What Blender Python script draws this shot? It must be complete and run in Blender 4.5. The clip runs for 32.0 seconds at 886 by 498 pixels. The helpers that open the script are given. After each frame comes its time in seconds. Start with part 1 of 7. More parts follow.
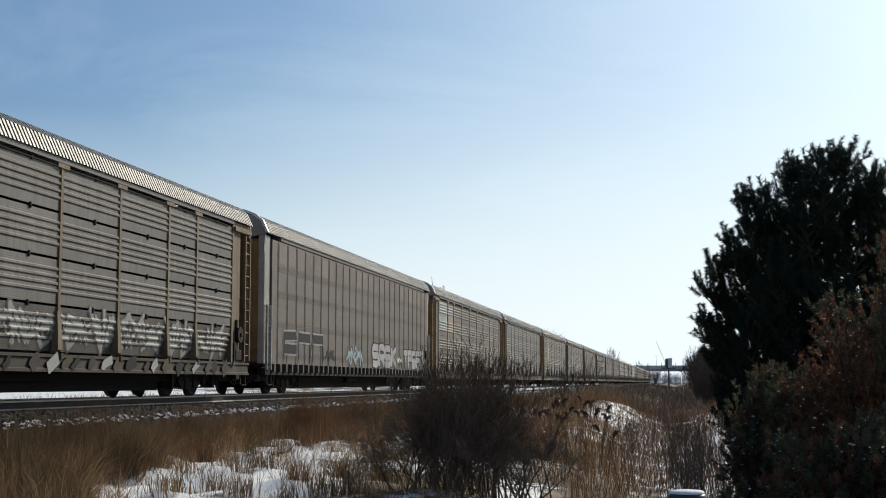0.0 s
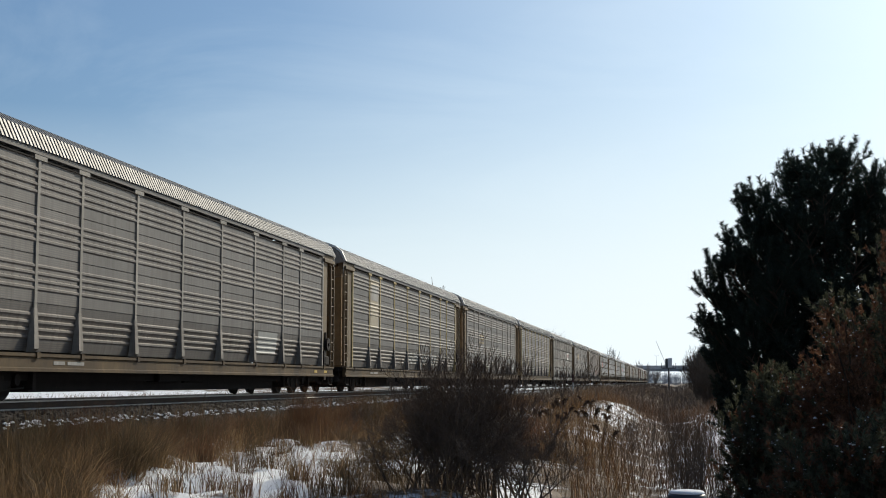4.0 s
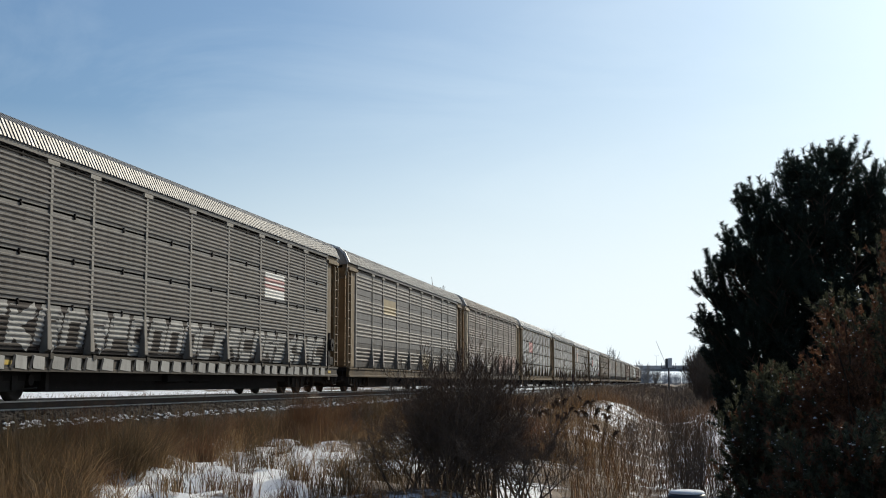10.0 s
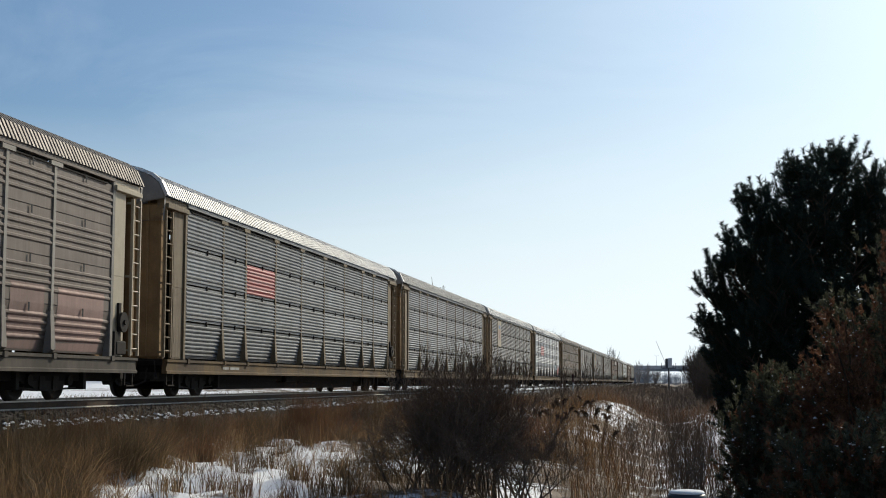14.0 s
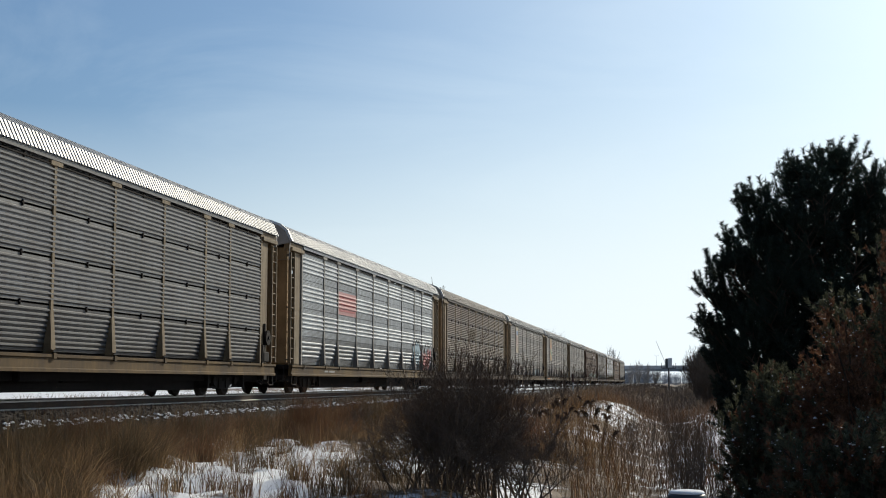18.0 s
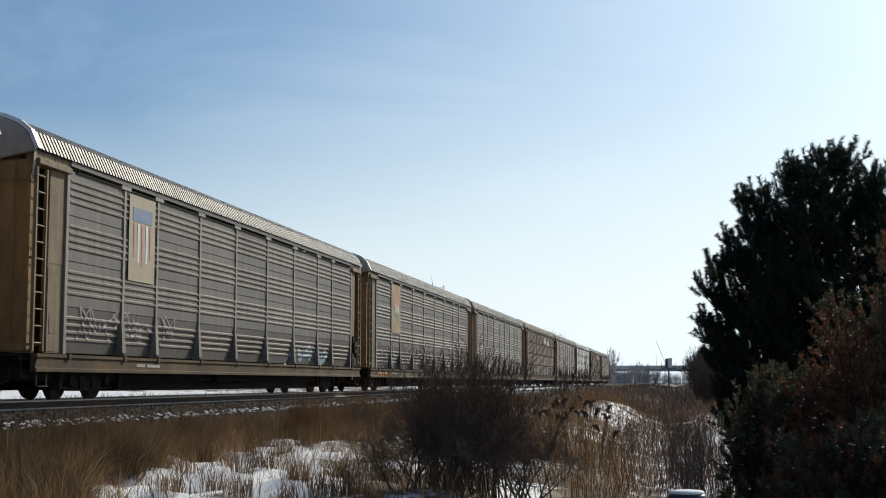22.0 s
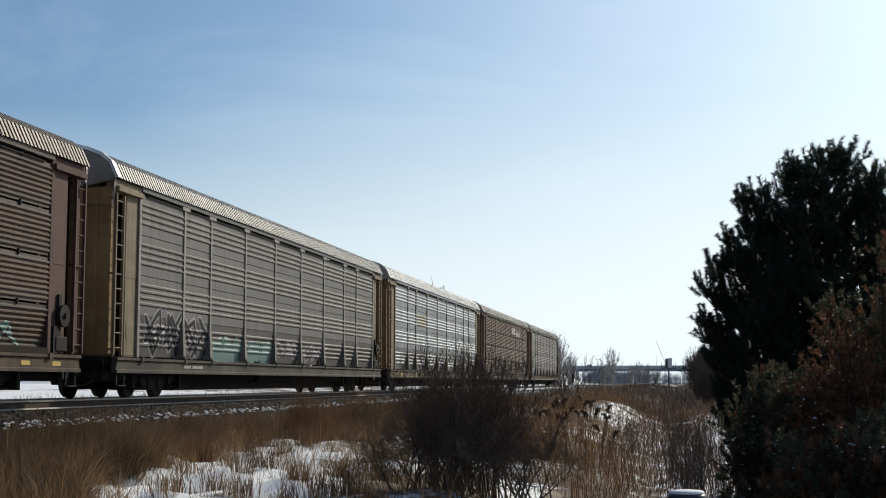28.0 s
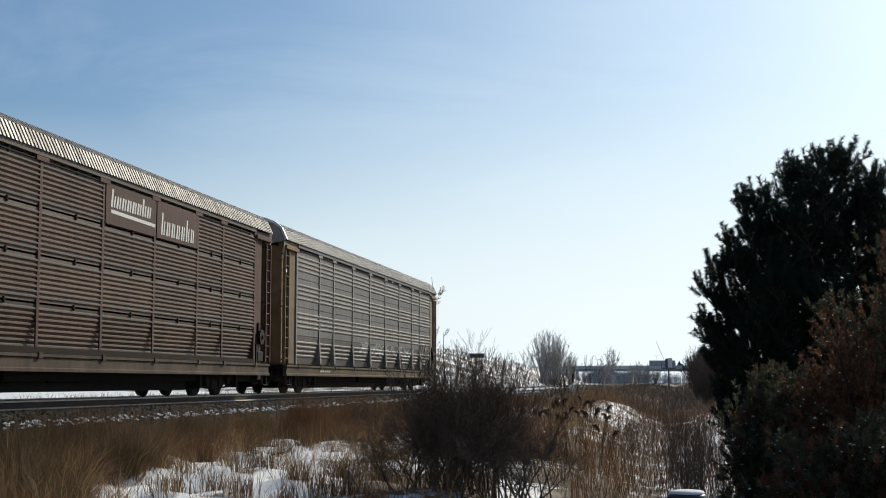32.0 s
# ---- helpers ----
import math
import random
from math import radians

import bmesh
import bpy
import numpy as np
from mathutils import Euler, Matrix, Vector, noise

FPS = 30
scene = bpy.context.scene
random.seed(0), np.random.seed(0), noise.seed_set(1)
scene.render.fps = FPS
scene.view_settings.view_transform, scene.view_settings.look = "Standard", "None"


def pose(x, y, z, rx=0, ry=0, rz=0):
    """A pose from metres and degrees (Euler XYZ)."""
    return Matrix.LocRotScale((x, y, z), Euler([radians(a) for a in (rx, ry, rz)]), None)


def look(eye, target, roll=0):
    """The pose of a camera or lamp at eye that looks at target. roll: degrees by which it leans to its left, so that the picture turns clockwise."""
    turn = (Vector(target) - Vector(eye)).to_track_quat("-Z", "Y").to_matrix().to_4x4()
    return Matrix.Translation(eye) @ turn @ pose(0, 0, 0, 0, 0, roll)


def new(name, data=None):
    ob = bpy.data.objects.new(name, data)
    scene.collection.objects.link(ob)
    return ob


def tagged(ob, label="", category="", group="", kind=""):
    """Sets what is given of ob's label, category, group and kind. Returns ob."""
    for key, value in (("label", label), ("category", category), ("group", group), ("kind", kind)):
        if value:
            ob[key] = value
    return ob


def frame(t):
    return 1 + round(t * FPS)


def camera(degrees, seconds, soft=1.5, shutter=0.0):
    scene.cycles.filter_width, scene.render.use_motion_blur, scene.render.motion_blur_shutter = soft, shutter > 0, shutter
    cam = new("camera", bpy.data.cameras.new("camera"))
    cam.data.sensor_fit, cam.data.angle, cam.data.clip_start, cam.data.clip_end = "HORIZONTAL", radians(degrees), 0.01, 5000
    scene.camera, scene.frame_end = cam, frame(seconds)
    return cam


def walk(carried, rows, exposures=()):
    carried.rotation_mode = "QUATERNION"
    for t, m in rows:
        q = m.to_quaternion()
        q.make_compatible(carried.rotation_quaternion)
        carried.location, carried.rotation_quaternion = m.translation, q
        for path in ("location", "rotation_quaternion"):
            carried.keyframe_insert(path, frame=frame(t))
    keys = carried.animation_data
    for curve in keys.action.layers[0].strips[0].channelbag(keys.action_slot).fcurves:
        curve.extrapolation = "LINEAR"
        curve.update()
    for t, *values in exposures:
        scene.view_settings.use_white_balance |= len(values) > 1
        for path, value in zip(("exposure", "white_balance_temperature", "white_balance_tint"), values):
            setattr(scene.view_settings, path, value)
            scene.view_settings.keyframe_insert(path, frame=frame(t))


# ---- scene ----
# The eye stands still beside the line. World: +Y along the track, rail tops at z = 0.
HEADING, PITCH, EYE_Z = 9.89, 5.735, 0.37
cam = camera(36.90, 32.0, soft=1.0, shutter=0.0)
_h, _p = radians(HEADING), radians(PITCH)
EYE = (0.0, 0.0, EYE_Z)
AIM = (-math.sin(_h) * math.cos(_p), math.cos(_h) * math.cos(_p), EYE_Z + math.sin(_p))
STOPS, KELVIN, TINT = 0.25, 6250, 6
walk(cam, [(0, look(EYE, AIM)), (32, look(EYE, AIM))], [(0, STOPS, KELVIN, TINT), (32, STOPS, KELVIN, TINT)])

# ---- world, sun, exposure ----
SUN_AZ, SUN_EL = 28.0, 31.0      # azimuth from +Y towards +X
world = bpy.data.worlds.new("world")
scene.world = world
world.use_nodes = True
wn = world.node_tree
bg = wn.nodes["Background"]
sky = wn.nodes.new("ShaderNodeTexSky")
sky.sky_type = "NISHITA"
sky.sun_disc = False
sky.sun_elevation, sky.sun_rotation = radians(SUN_EL), radians(SUN_AZ)
sky.altitude, sky.air_density, sky.dust_density, sky.ozone_density = 200, 1.0, 2.5, 3.0
cool = wn.nodes.new("ShaderNodeMix")
cool.data_type, cool.blend_type = "RGBA", "MULTIPLY"
cool.inputs[0].default_value, cool.inputs[7].default_value = 1.0, (0.82, 0.97, 1.07, 1)
wn.links.new(sky.outputs["Color"], cool.inputs[6])
# a pale winter haze that thickens towards the horizon all round
wc = wn.nodes.new("ShaderNodeTexCoord")
ws = wn.nodes.new("ShaderNodeSeparateXYZ")
wn.links.new(wc.outputs["Generated"], ws.inputs[0])
wr = wn.nodes.new("ShaderNodeMapRange")
wr.inputs[1].default_value, wr.inputs[2].default_value, wr.inputs[3].default_value, wr.inputs[4].default_value = 0.0, 0.27, 0.95, 0.0
wr.interpolation_type = "SMOOTHSTEP"
wn.links.new(ws.outputs[2], wr.inputs[0])
haze = wn.nodes.new("ShaderNodeMix")
haze.data_type = "RGBA"
haze.inputs[7].default_value = (10.85, 11.45, 11.85, 1)
# the haze glows more towards the sun
wd = wn.nodes.new("ShaderNodeVectorMath")
wd.operation = "DOT_PRODUCT"
wn.links.new(wc.outputs["Generated"], wd.inputs[0])
wd.inputs[1].default_value = (math.sin(radians(SUN_AZ)) * math.cos(radians(SUN_EL)), math.cos(radians(SUN_AZ)) * math.cos(radians(SUN_EL)), math.sin(radians(SUN_EL)))
wg = wn.nodes.new("ShaderNodeMapRange")
wg.inputs[1].default_value, wg.inputs[2].default_value, wg.inputs[3].default_value, wg.inputs[4].default_value = 0.62, 0.99, -0.16, 0.4
wn.links.new(wd.outputs["Value"], wg.inputs[0])
wa = wn.nodes.new("ShaderNodeMath")
wa.operation, wa.use_clamp = "ADD", True
wn.links.new(wr.outputs[0], wa.inputs[0])
wn.links.new(wg.outputs[0], wa.inputs[1])
wn.links.new(wa.outputs[0], haze.inputs[0])
wn.links.new(cool.outputs[2], haze.inputs[6])
# thin high cirrus all over the sky
wm = wn.nodes.new("ShaderNodeMapping")
wm.inputs["Scale"].default_value, wm.inputs["Rotation"].default_value = (1.6, 4.0, 7.0), (0.2, 0.3, 0.5)
wn.links.new(wc.outputs["Generated"], wm.inputs["Vector"])
wz = wn.nodes.new("ShaderNodeTexNoise")
wz.inputs["Scale"].default_value, wz.inputs["Detail"].default_value, wz.inputs["Roughness"].default_value, wz.inputs["Distortion"].default_value = 1.5, 7, 0.6, 1.2
wn.links.new(wm.outputs[0], wz.inputs["Vector"])
wf = wn.nodes.new("ShaderNodeMapRange")
wf.inputs[1].default_value, wf.inputs[2].default_value, wf.inputs[3].default_value, wf.inputs[4].default_value = 0.42, 0.78, 0.0, 0.14
wn.links.new(wz.outputs["Fac"], wf.inputs[0])
cirrus = wn.nodes.new("ShaderNodeMix")
cirrus.data_type = "RGBA"
cirrus.inputs[7].default_value = (11.2, 12.0, 12.4, 1)
wn.links.new(wf.outputs[0], cirrus.inputs[0])
wn.links.new(haze.outputs[2], cirrus.inputs[6])
wn.links.new(cirrus.outputs[2], bg.inputs["Color"])
bg.inputs["Strength"].default_value = 0.074

sun = new("sun", bpy.data.lights.new("sun", "SUN"))
sun.data.energy, sun.data.angle, sun.data.color = 3.0, radians(0.6), (1.0, 0.87, 0.69)
_a, _e = radians(SUN_AZ), radians(SUN_EL)
sun.matrix_world = look((60 * math.sin(_a), 60 * math.cos(_a), 40), (60 * math.sin(_a) - math.sin(_a) * math.cos(_e),
                        60 * math.cos(_a) - math.cos(_a) * math.cos(_e), 40 - math.sin(_e)))

# ---- materials ----


def nodes(name):
    m = bpy.data.materials.new(name)
    m.use_nodes = True
    t = m.node_tree
    return m, t, t.nodes["Principled BSDF"]


def add(t, kind, **kw):
    n = t.nodes.new(kind)
    for k, v in kw.items():
        if k in n.inputs:
            n.inputs[k].default_value = v
    return n


def coords(t, kind="Object", scale=(1, 1, 1)):
    c = add(t, "ShaderNodeTexCoord")
    mp = add(t, "ShaderNodeMapping")
    mp.inputs["Scale"].default_value = scale
    t.links.new(c.outputs[kind], mp.inputs["Vector"])
    return mp.outputs["Vector"]


def noise_of(t, vec, scale, detail=4, rough=0.6):
    n = add(t, "ShaderNodeTexNoise", Scale=scale, Detail=detail, Roughness=rough)
    t.links.new(vec, n.inputs["Vector"])
    return n.outputs["Fac"]


def ramp(t, fac, stops):
    r = add(t, "ShaderNodeValToRGB")
    while len(r.color_ramp.elements) < len(stops):
        r.color_ramp.elements.new(0.5)
    for e, (p, c) in zip(r.color_ramp.elements, stops):
        e.position, e.color = p, (*c, 1)
    t.links.new(fac, r.inputs["Fac"])
    return r.outputs["Color"]


def mixed(t, fac, a, b, mode="MIX"):
    n = t.nodes.new("ShaderNodeMix")
    n.data_type, n.blend_type = "RGBA", mode
    for sock, v in ((n.inputs[0], fac), (n.inputs[6], a), (n.inputs[7], b)):
        if isinstance(v, (int, float)):
            sock.default_value = v
        elif isinstance(v, tuple):
            sock.default_value = (*v, 1)
        else:
            t.links.new(v, sock)
    return n.outputs[2]


def bump(t, bsdf, fac, strength, dist):
    b = add(t, "ShaderNodeBump", Strength=strength, Distance=dist)
    t.links.new(fac, b.inputs["Height"])
    t.links.new(b.outputs["Normal"], bsdf.inputs["Normal"])


def plain(name, c, rough=0.7, metal=0.0, var=0.25, scale=4.0, bump_d=0.0, dirt=None):
    """A painted or natural surface with variation at two scales."""
    m, t, b = nodes(name)
    v = coords(t)
    n1, n2 = noise_of(t, v, scale), noise_of(t, v, scale * 9, 3)
    lo = tuple(x * (1 - var) for x in c)
    hi = tuple(min(1, x * (1 + var)) for x in c)
    col = ramp(t, n1, [(0.3, lo), (0.7, hi)])
    col = mixed(t, 0.35, col, ramp(t, n2, [(0.3, lo), (0.7, hi)]))
    if dirt:
        n3 = noise_of(t, coords(t, scale=(1, 1, 0.25)), scale * 0.7, 6, 0.7)
        col = mixed(t, ramp(t, n3, [(0.4, (0, 0, 0)), (0.6, (0.85, 0.85, 0.85))]), col, dirt)
    t.links.new(col, b.inputs["Base Color"])
    b.inputs["Roughness"].default_value, b.inputs["Metallic"].default_value = rough, metal
    if rough > 0.7:
        b.inputs["Specular IOR Level"].default_value = 0.2
    if bump_d:
        bump(t, b, n2, 0.6, bump_d)
    return m


def sheet_metal(name, c, dirt, metal=0.35, rough=0.42, amount=0.5, holes=True, gloss=0.5):
    """Weathered galvanised or painted sheet: blotches, run-down streaks, rows of small vent holes."""
    m, t, b = nodes(name)
    oi = add(t, "ShaderNodeObjectInfo")
    v = coords(t)
    off = add(t, "ShaderNodeVectorMath")
    off.operation = "MULTIPLY_ADD"
    t.links.new(oi.outputs["Random"], off.inputs[0])
    off.inputs[1].default_value = (31, 47, 13)
    t.links.new(v, off.inputs[2])
    p = off.outputs[0]
    st = add(t, "ShaderNodeMapping")
    st.inputs["Scale"].default_value = (1, 5.0, 0.35)
    t.links.new(p, st.inputs["Vector"])
    blot, streak, grain = noise_of(t, p, 0.9, 5), noise_of(t, st.outputs[0], 1.3, 6, 0.7), noise_of(t, p, 22, 3)
    lo, hi = tuple(x * 0.68 for x in c), tuple(min(1, x * 1.2) for x in c)
    col = ramp(t, blot, [(0.32, lo), (0.68, hi)])
    col = mixed(t, 0.3, col, ramp(t, grain, [(0.3, lo), (0.7, hi)]))
    # wide lying bands of pale dust
    lie = add(t, "ShaderNodeMapping")
    lie.inputs["Scale"].default_value = (1, 0.3, 2.4)
    t.links.new(p, lie.inputs["Vector"])
    dust = tuple(min(1, 1.22 * x + y) for x, y in zip(c, (0.022, 0.017, 0.012)))
    col = mixed(t, ramp(t, noise_of(t, lie.outputs[0], 1.1, 6, 0.65), [(0.46, (0, 0, 0)), (0.72, (0.6, 0.6, 0.6))]), col, dust)
    d = ramp(t, streak, [(0.44, (0, 0, 0)), (0.74, (amount,) * 3)])
    col = mixed(t, d, col, dirt)
    tone = add(t, "ShaderNodeMapRange")
    tone.inputs[3].default_value, tone.inputs[4].default_value = 0.8, 1.12
    t.links.new(oi.outputs["Random"], tone.inputs[0])
    hsv = add(t, "ShaderNodeHueSaturation")
    t.links.new(tone.outputs[0], hsv.inputs["Value"])
    t.links.new(col, hsv.inputs["Color"])
    col = hsv.outputs[0]
    if holes:
        sep = add(t, "ShaderNodeSeparateXYZ")
        t.links.new(v, sep.inputs[0])
        near = []
        for axis, period, half in ((1, 0.31, 0.022), (2, 0.4766, 0.02)):
            q = add(t, "ShaderNodeMath")
            q.operation = "PINGPONG"
            t.links.new(sep.outputs[axis], q.inputs[0])
            q.inputs[1].default_value = period / 2
            w = add(t, "ShaderNodeMath")
            w.operation = "LESS_THAN"
            t.links.new(q.outputs[0], w.inputs[0])
            w.inputs[1].default_value = half
            near.append(w.outputs[0])
        mul = add(t, "ShaderNodeMath")
        mul.operation = "MULTIPLY"
        t.links.new(near[0], mul.inputs[0])
        t.links.new(near[1], mul.inputs[1])
        col = mixed(t, mul.outputs[0], col, (0.04, 0.035, 0.03))
        # finely perforated flats between the groups of ribs
        md = add(t, "ShaderNodeMath")
        md.operation = "FLOORED_MODULO"
        t.links.new(sep.outputs[2], md.inputs[0])
        md.inputs[1].default_value = 0.953
        lo_, hi_ = add(t, "ShaderNodeMath"), add(t, "ShaderNodeMath")
        lo_.operation, hi_.operation = "LESS_THAN", "GREATER_THAN"
        lo_.inputs[1].default_value, hi_.inputs[1].default_value = 0.235, 0.785
        flat = add(t, "ShaderNodeMath")
        flat.operation = "ADD"
        for q, n_ in ((0, lo_), (1, hi_)):
            t.links.new(md.outputs[0], n_.inputs[0])
            t.links.new(n_.outputs[0], flat.inputs[q])
        dots = []
        for axis in (1, 2):
            q = add(t, "ShaderNodeMath")
            q.operation = "PINGPONG"
            t.links.new(sep.outputs[axis], q.inputs[0])
            q.inputs[1].default_value = 0.022
            w = add(t, "ShaderNodeMath")
            w.operation = "LESS_THAN"
            t.links.new(q.outputs[0], w.inputs[0])
            w.inputs[1].default_value = 0.0185 if axis == 1 else 0.0115
            dots.append(w.outputs[0])
        for o_ in dots:
            pm = add(t, "ShaderNodeMath")
            pm.operation = "MULTIPLY"
            t.links.new(flat.outputs[0], pm.inputs[0])
            t.links.new(o_, pm.inputs[1])
            flat = pm
        col = mixed(t, flat.outputs[0], col, (0.085, 0.08, 0.074))
    t.links.new(col, b.inputs["Base Color"])
    b.inputs["Metallic"].default_value = metal
    b.inputs["Specular IOR Level"].default_value = gloss
    r = add(t, "ShaderNodeMapRange")
    r.inputs[3].default_value, r.inputs[4].default_value = rough, min(1, rough + 0.3)
    t.links.new(streak, r.inputs[0])
    t.links.new(r.outputs[0], b.inputs["Roughness"])
    bump(t, b, blot, 0.25, 0.03)
    return m


def foliage(name, c, var=0.35, rough=0.6, trans=0.0):
    m, t, b = nodes(name)
    g = add(t, "ShaderNodeNewGeometry")
    lo, hi = tuple(x * (1 - var) for x in c), tuple(min(1, x * (1 + var)) for x in c)
    col = ramp(t, g.outputs["Random Per Island"], [(0.0, lo), (1.0, hi)])
    n = ramp(t, noise_of(t, coords(t), 0.9, 4), [(0.36, (0, 0, 0)), (0.62, (1, 1, 1))])
    col = mixed(t, n, col, tuple(x * 0.6 for x in c))
    t.links.new(col, b.inputs["Base Color"])
    b.inputs["Roughness"].default_value = rough
    b.inputs["Specular IOR Level"].default_value = 0.2
    if trans:
        tr = add(t, "ShaderNodeBsdfTranslucent")
        t.links.new(col, tr.inputs["Color"])
        mx = add(t, "ShaderNodeMixShader", Fac=trans)
        t.links.new(b.outputs[0], mx.inputs[1])
        t.links.new(tr.outputs[0], mx.inputs[2])
        t.links.new(mx.outputs[0], t.nodes["Material Output"].inputs["Surface"])
    return m


def snow_ground(name):
    """Old snow with dead litter and earth showing through."""
    m, t, b = nodes(name)
    v = coords(t)
    big, mid, fine = noise_of(t, v, 0.35, 5), noise_of(t, v, 2.2, 6, 0.7), noise_of(t, v, 18, 4)
    soil = ramp(t, fine, [(0.3, (0.06, 0.04, 0.025)), (0.7, (0.2, 0.13, 0.075))])
    snow = ramp(t, fine, [(0.3, (0.8, 0.81, 0.83)), (0.7, (0.92, 0.92, 0.92))])
    cover = add(t, "ShaderNodeAttribute")
    cover.attribute_name = "snow_cover"
    s = add(t, "ShaderNodeMath")
    s.operation = "MULTIPLY_ADD"
    t.links.new(mid, s.inputs[0])
    s.inputs[1].default_value = 0.8
    t.links.new(big, s.inputs[2])
    u = add(t, "ShaderNodeMath")
    u.operation = "MULTIPLY_ADD"
    t.links.new(cover.outputs["Fac"], u.inputs[0])
    u.inputs[1].default_value = 0.7
    t.links.new(s.outputs[0], u.inputs[2])
    r = add(t, "ShaderNodeMapRange")
    r.inputs[1].default_value, r.inputs[2].default_value = 1.2, 1.32
    t.links.new(u.outputs[0], r.inputs[0])
    mask = r.outputs[0]
    t.links.new(mixed(t, mask, soil, snow), b.inputs["Base Color"])
    b.inputs["Roughness"].default_value = 0.75
    rough = add(t, "ShaderNodeMath")
    rough.operation = "MULTIPLY_ADD"
    t.links.new(fine, rough.inputs[0])
    rough.inputs[1].default_value = 0.25
    t.links.new(mid, rough.inputs[2])
    bump(t, b, rough.outputs[0], 0.7, 0.11)
    return m


M = {}
M["ground"] = snow_ground("snow_and_earth")
M["snow"] = plain("snow", (0.8, 0.82, 0.85), 0.7, var=0.06, scale=6, bump_d=0.02)
M["dirty_snow"] = plain("dirty_snow", (0.64, 0.6, 0.55), 0.8, var=0.45, scale=2.5, bump_d=0.02)
M["ballast"] = plain("ballast_stone", (0.032, 0.026, 0.022), 0.9, var=0.5, scale=9, bump_d=0.04)
M["tie"] = plain("creosoted_wood", (0.05, 0.04, 0.033), 0.9, var=0.4, scale=7, bump_d=0.01)
M["rail"] = plain("rusty_steel", (0.045, 0.032, 0.025), 0.8, 0.0, var=0.3, scale=5)
M["railhead"] = plain("worn_steel", (0.3, 0.275, 0.25), 0.45, 0.5, var=0.25, scale=1.5)
M["truck"] = plain("grimy_cast_steel", (0.022, 0.018, 0.016), 0.85, 0.0, var=0.4, scale=6)
M["wheel"] = plain("wheel_steel", (0.03, 0.023, 0.019), 0.75, 0.0, var=0.3)
M["under"] = plain("underframe_grime_and_gap_shade", (0.013, 0.01, 0.009), 0.9, var=0.4)
M["bark"] = plain("grey_bark", (0.15, 0.115, 0.09), 0.9, var=0.35, scale=5)
M["darkbark"] = plain("dark_twigs", (0.13, 0.092, 0.066), 0.9, var=0.4, scale=6)
# paler copy of the bark: haze over the far trees is in its colour
M["farbark"] = plain("haze_paled_bare_wood", (0.3, 0.28, 0.265), 0.9, var=0.2, scale=0.5)
M["pinebark"] = plain("pine_bark", (0.06, 0.045, 0.035), 0.9, var=0.4, bump_d=0.01)
M["needle"] = foliage("pine_needles", (0.026, 0.04, 0.029), 0.4, 0.7, 0.12)
M["juniper"] = foliage("juniper_scales", (0.1, 0.104, 0.066), 0.5, 0.6, 0.4)
M["rust_leaf"] = foliage("winter_browned_leaves", (0.185, 0.098, 0.06), 0.5, 0.65, 0.42)
M["grass"] = foliage("dry_grass", (0.205, 0.126, 0.064), 0.65, 0.7, 0.42)
M["straw"] = foliage("pale_straw", (0.31, 0.205, 0.108), 0.35, 0.65, 0.42)
M["redgrass"] = foliage("russet_grass", (0.15, 0.077, 0.04), 0.6, 0.7, 0.35)
M["olivegrass"] = foliage("olive_brown_grass", (0.125, 0.088, 0.048), 0.65, 0.7, 0.32)
M["far_brush"] = foliage("dull_brown_far_weeds", (0.23, 0.175, 0.132), 0.5, 0.8, 0.3)
M["thicket"] = plain("dark_thicket_bark", (0.1, 0.078, 0.06), 0.9, var=0.35, scale=2.0)
M["plume"] = foliage("reed_plume", (0.13, 0.08, 0.048), 0.4, 0.8, 0.15)
# concrete of the far overpass, lightened to include the haze before it
M["concrete"] = plain("weathered_haze_paled_concrete", (0.42, 0.43, 0.44), 0.85, var=0.15, scale=1.0)
M["grey_steel"] = plain("galvanised_steel", (0.32, 0.33, 0.34), 0.5, 0.5, var=0.15)
M["dark_steel"] = plain("dark_painted_steel", (0.05, 0.055, 0.06), 0.6, var=0.2)
M["black_plastic"] = plain("black_plastic", (0.025, 0.027, 0.035), 0.45, var=0.2)
M["asphalt"] = plain("asphalt", (0.06, 0.06, 0.062), 0.9, var=0.2)

# ---- mesh helpers ----


def mesh_np(name, V, F, smooth=False):
    """A mesh from arrays of points and of triangles or quads."""
    V, F = np.asarray(V, dtype=np.float32), np.asarray(F, dtype=np.int32)
    me = bpy.data.meshes.new(name)
    me.vertices.add(len(V))
    me.vertices.foreach_set("co", V.ravel())
    n, k = F.shape
    me.loops.add(n * k)
    me.loops.foreach_set("vertex_index", F.ravel())
    me.polygons.add(n)
    me.polygons.foreach_set("loop_start", np.arange(0, n * k, k, dtype=np.int32))
    me.polygons.foreach_set("use_smooth", np.full(n, smooth, dtype=bool))
    me.update(calc_edges=True)
    return me


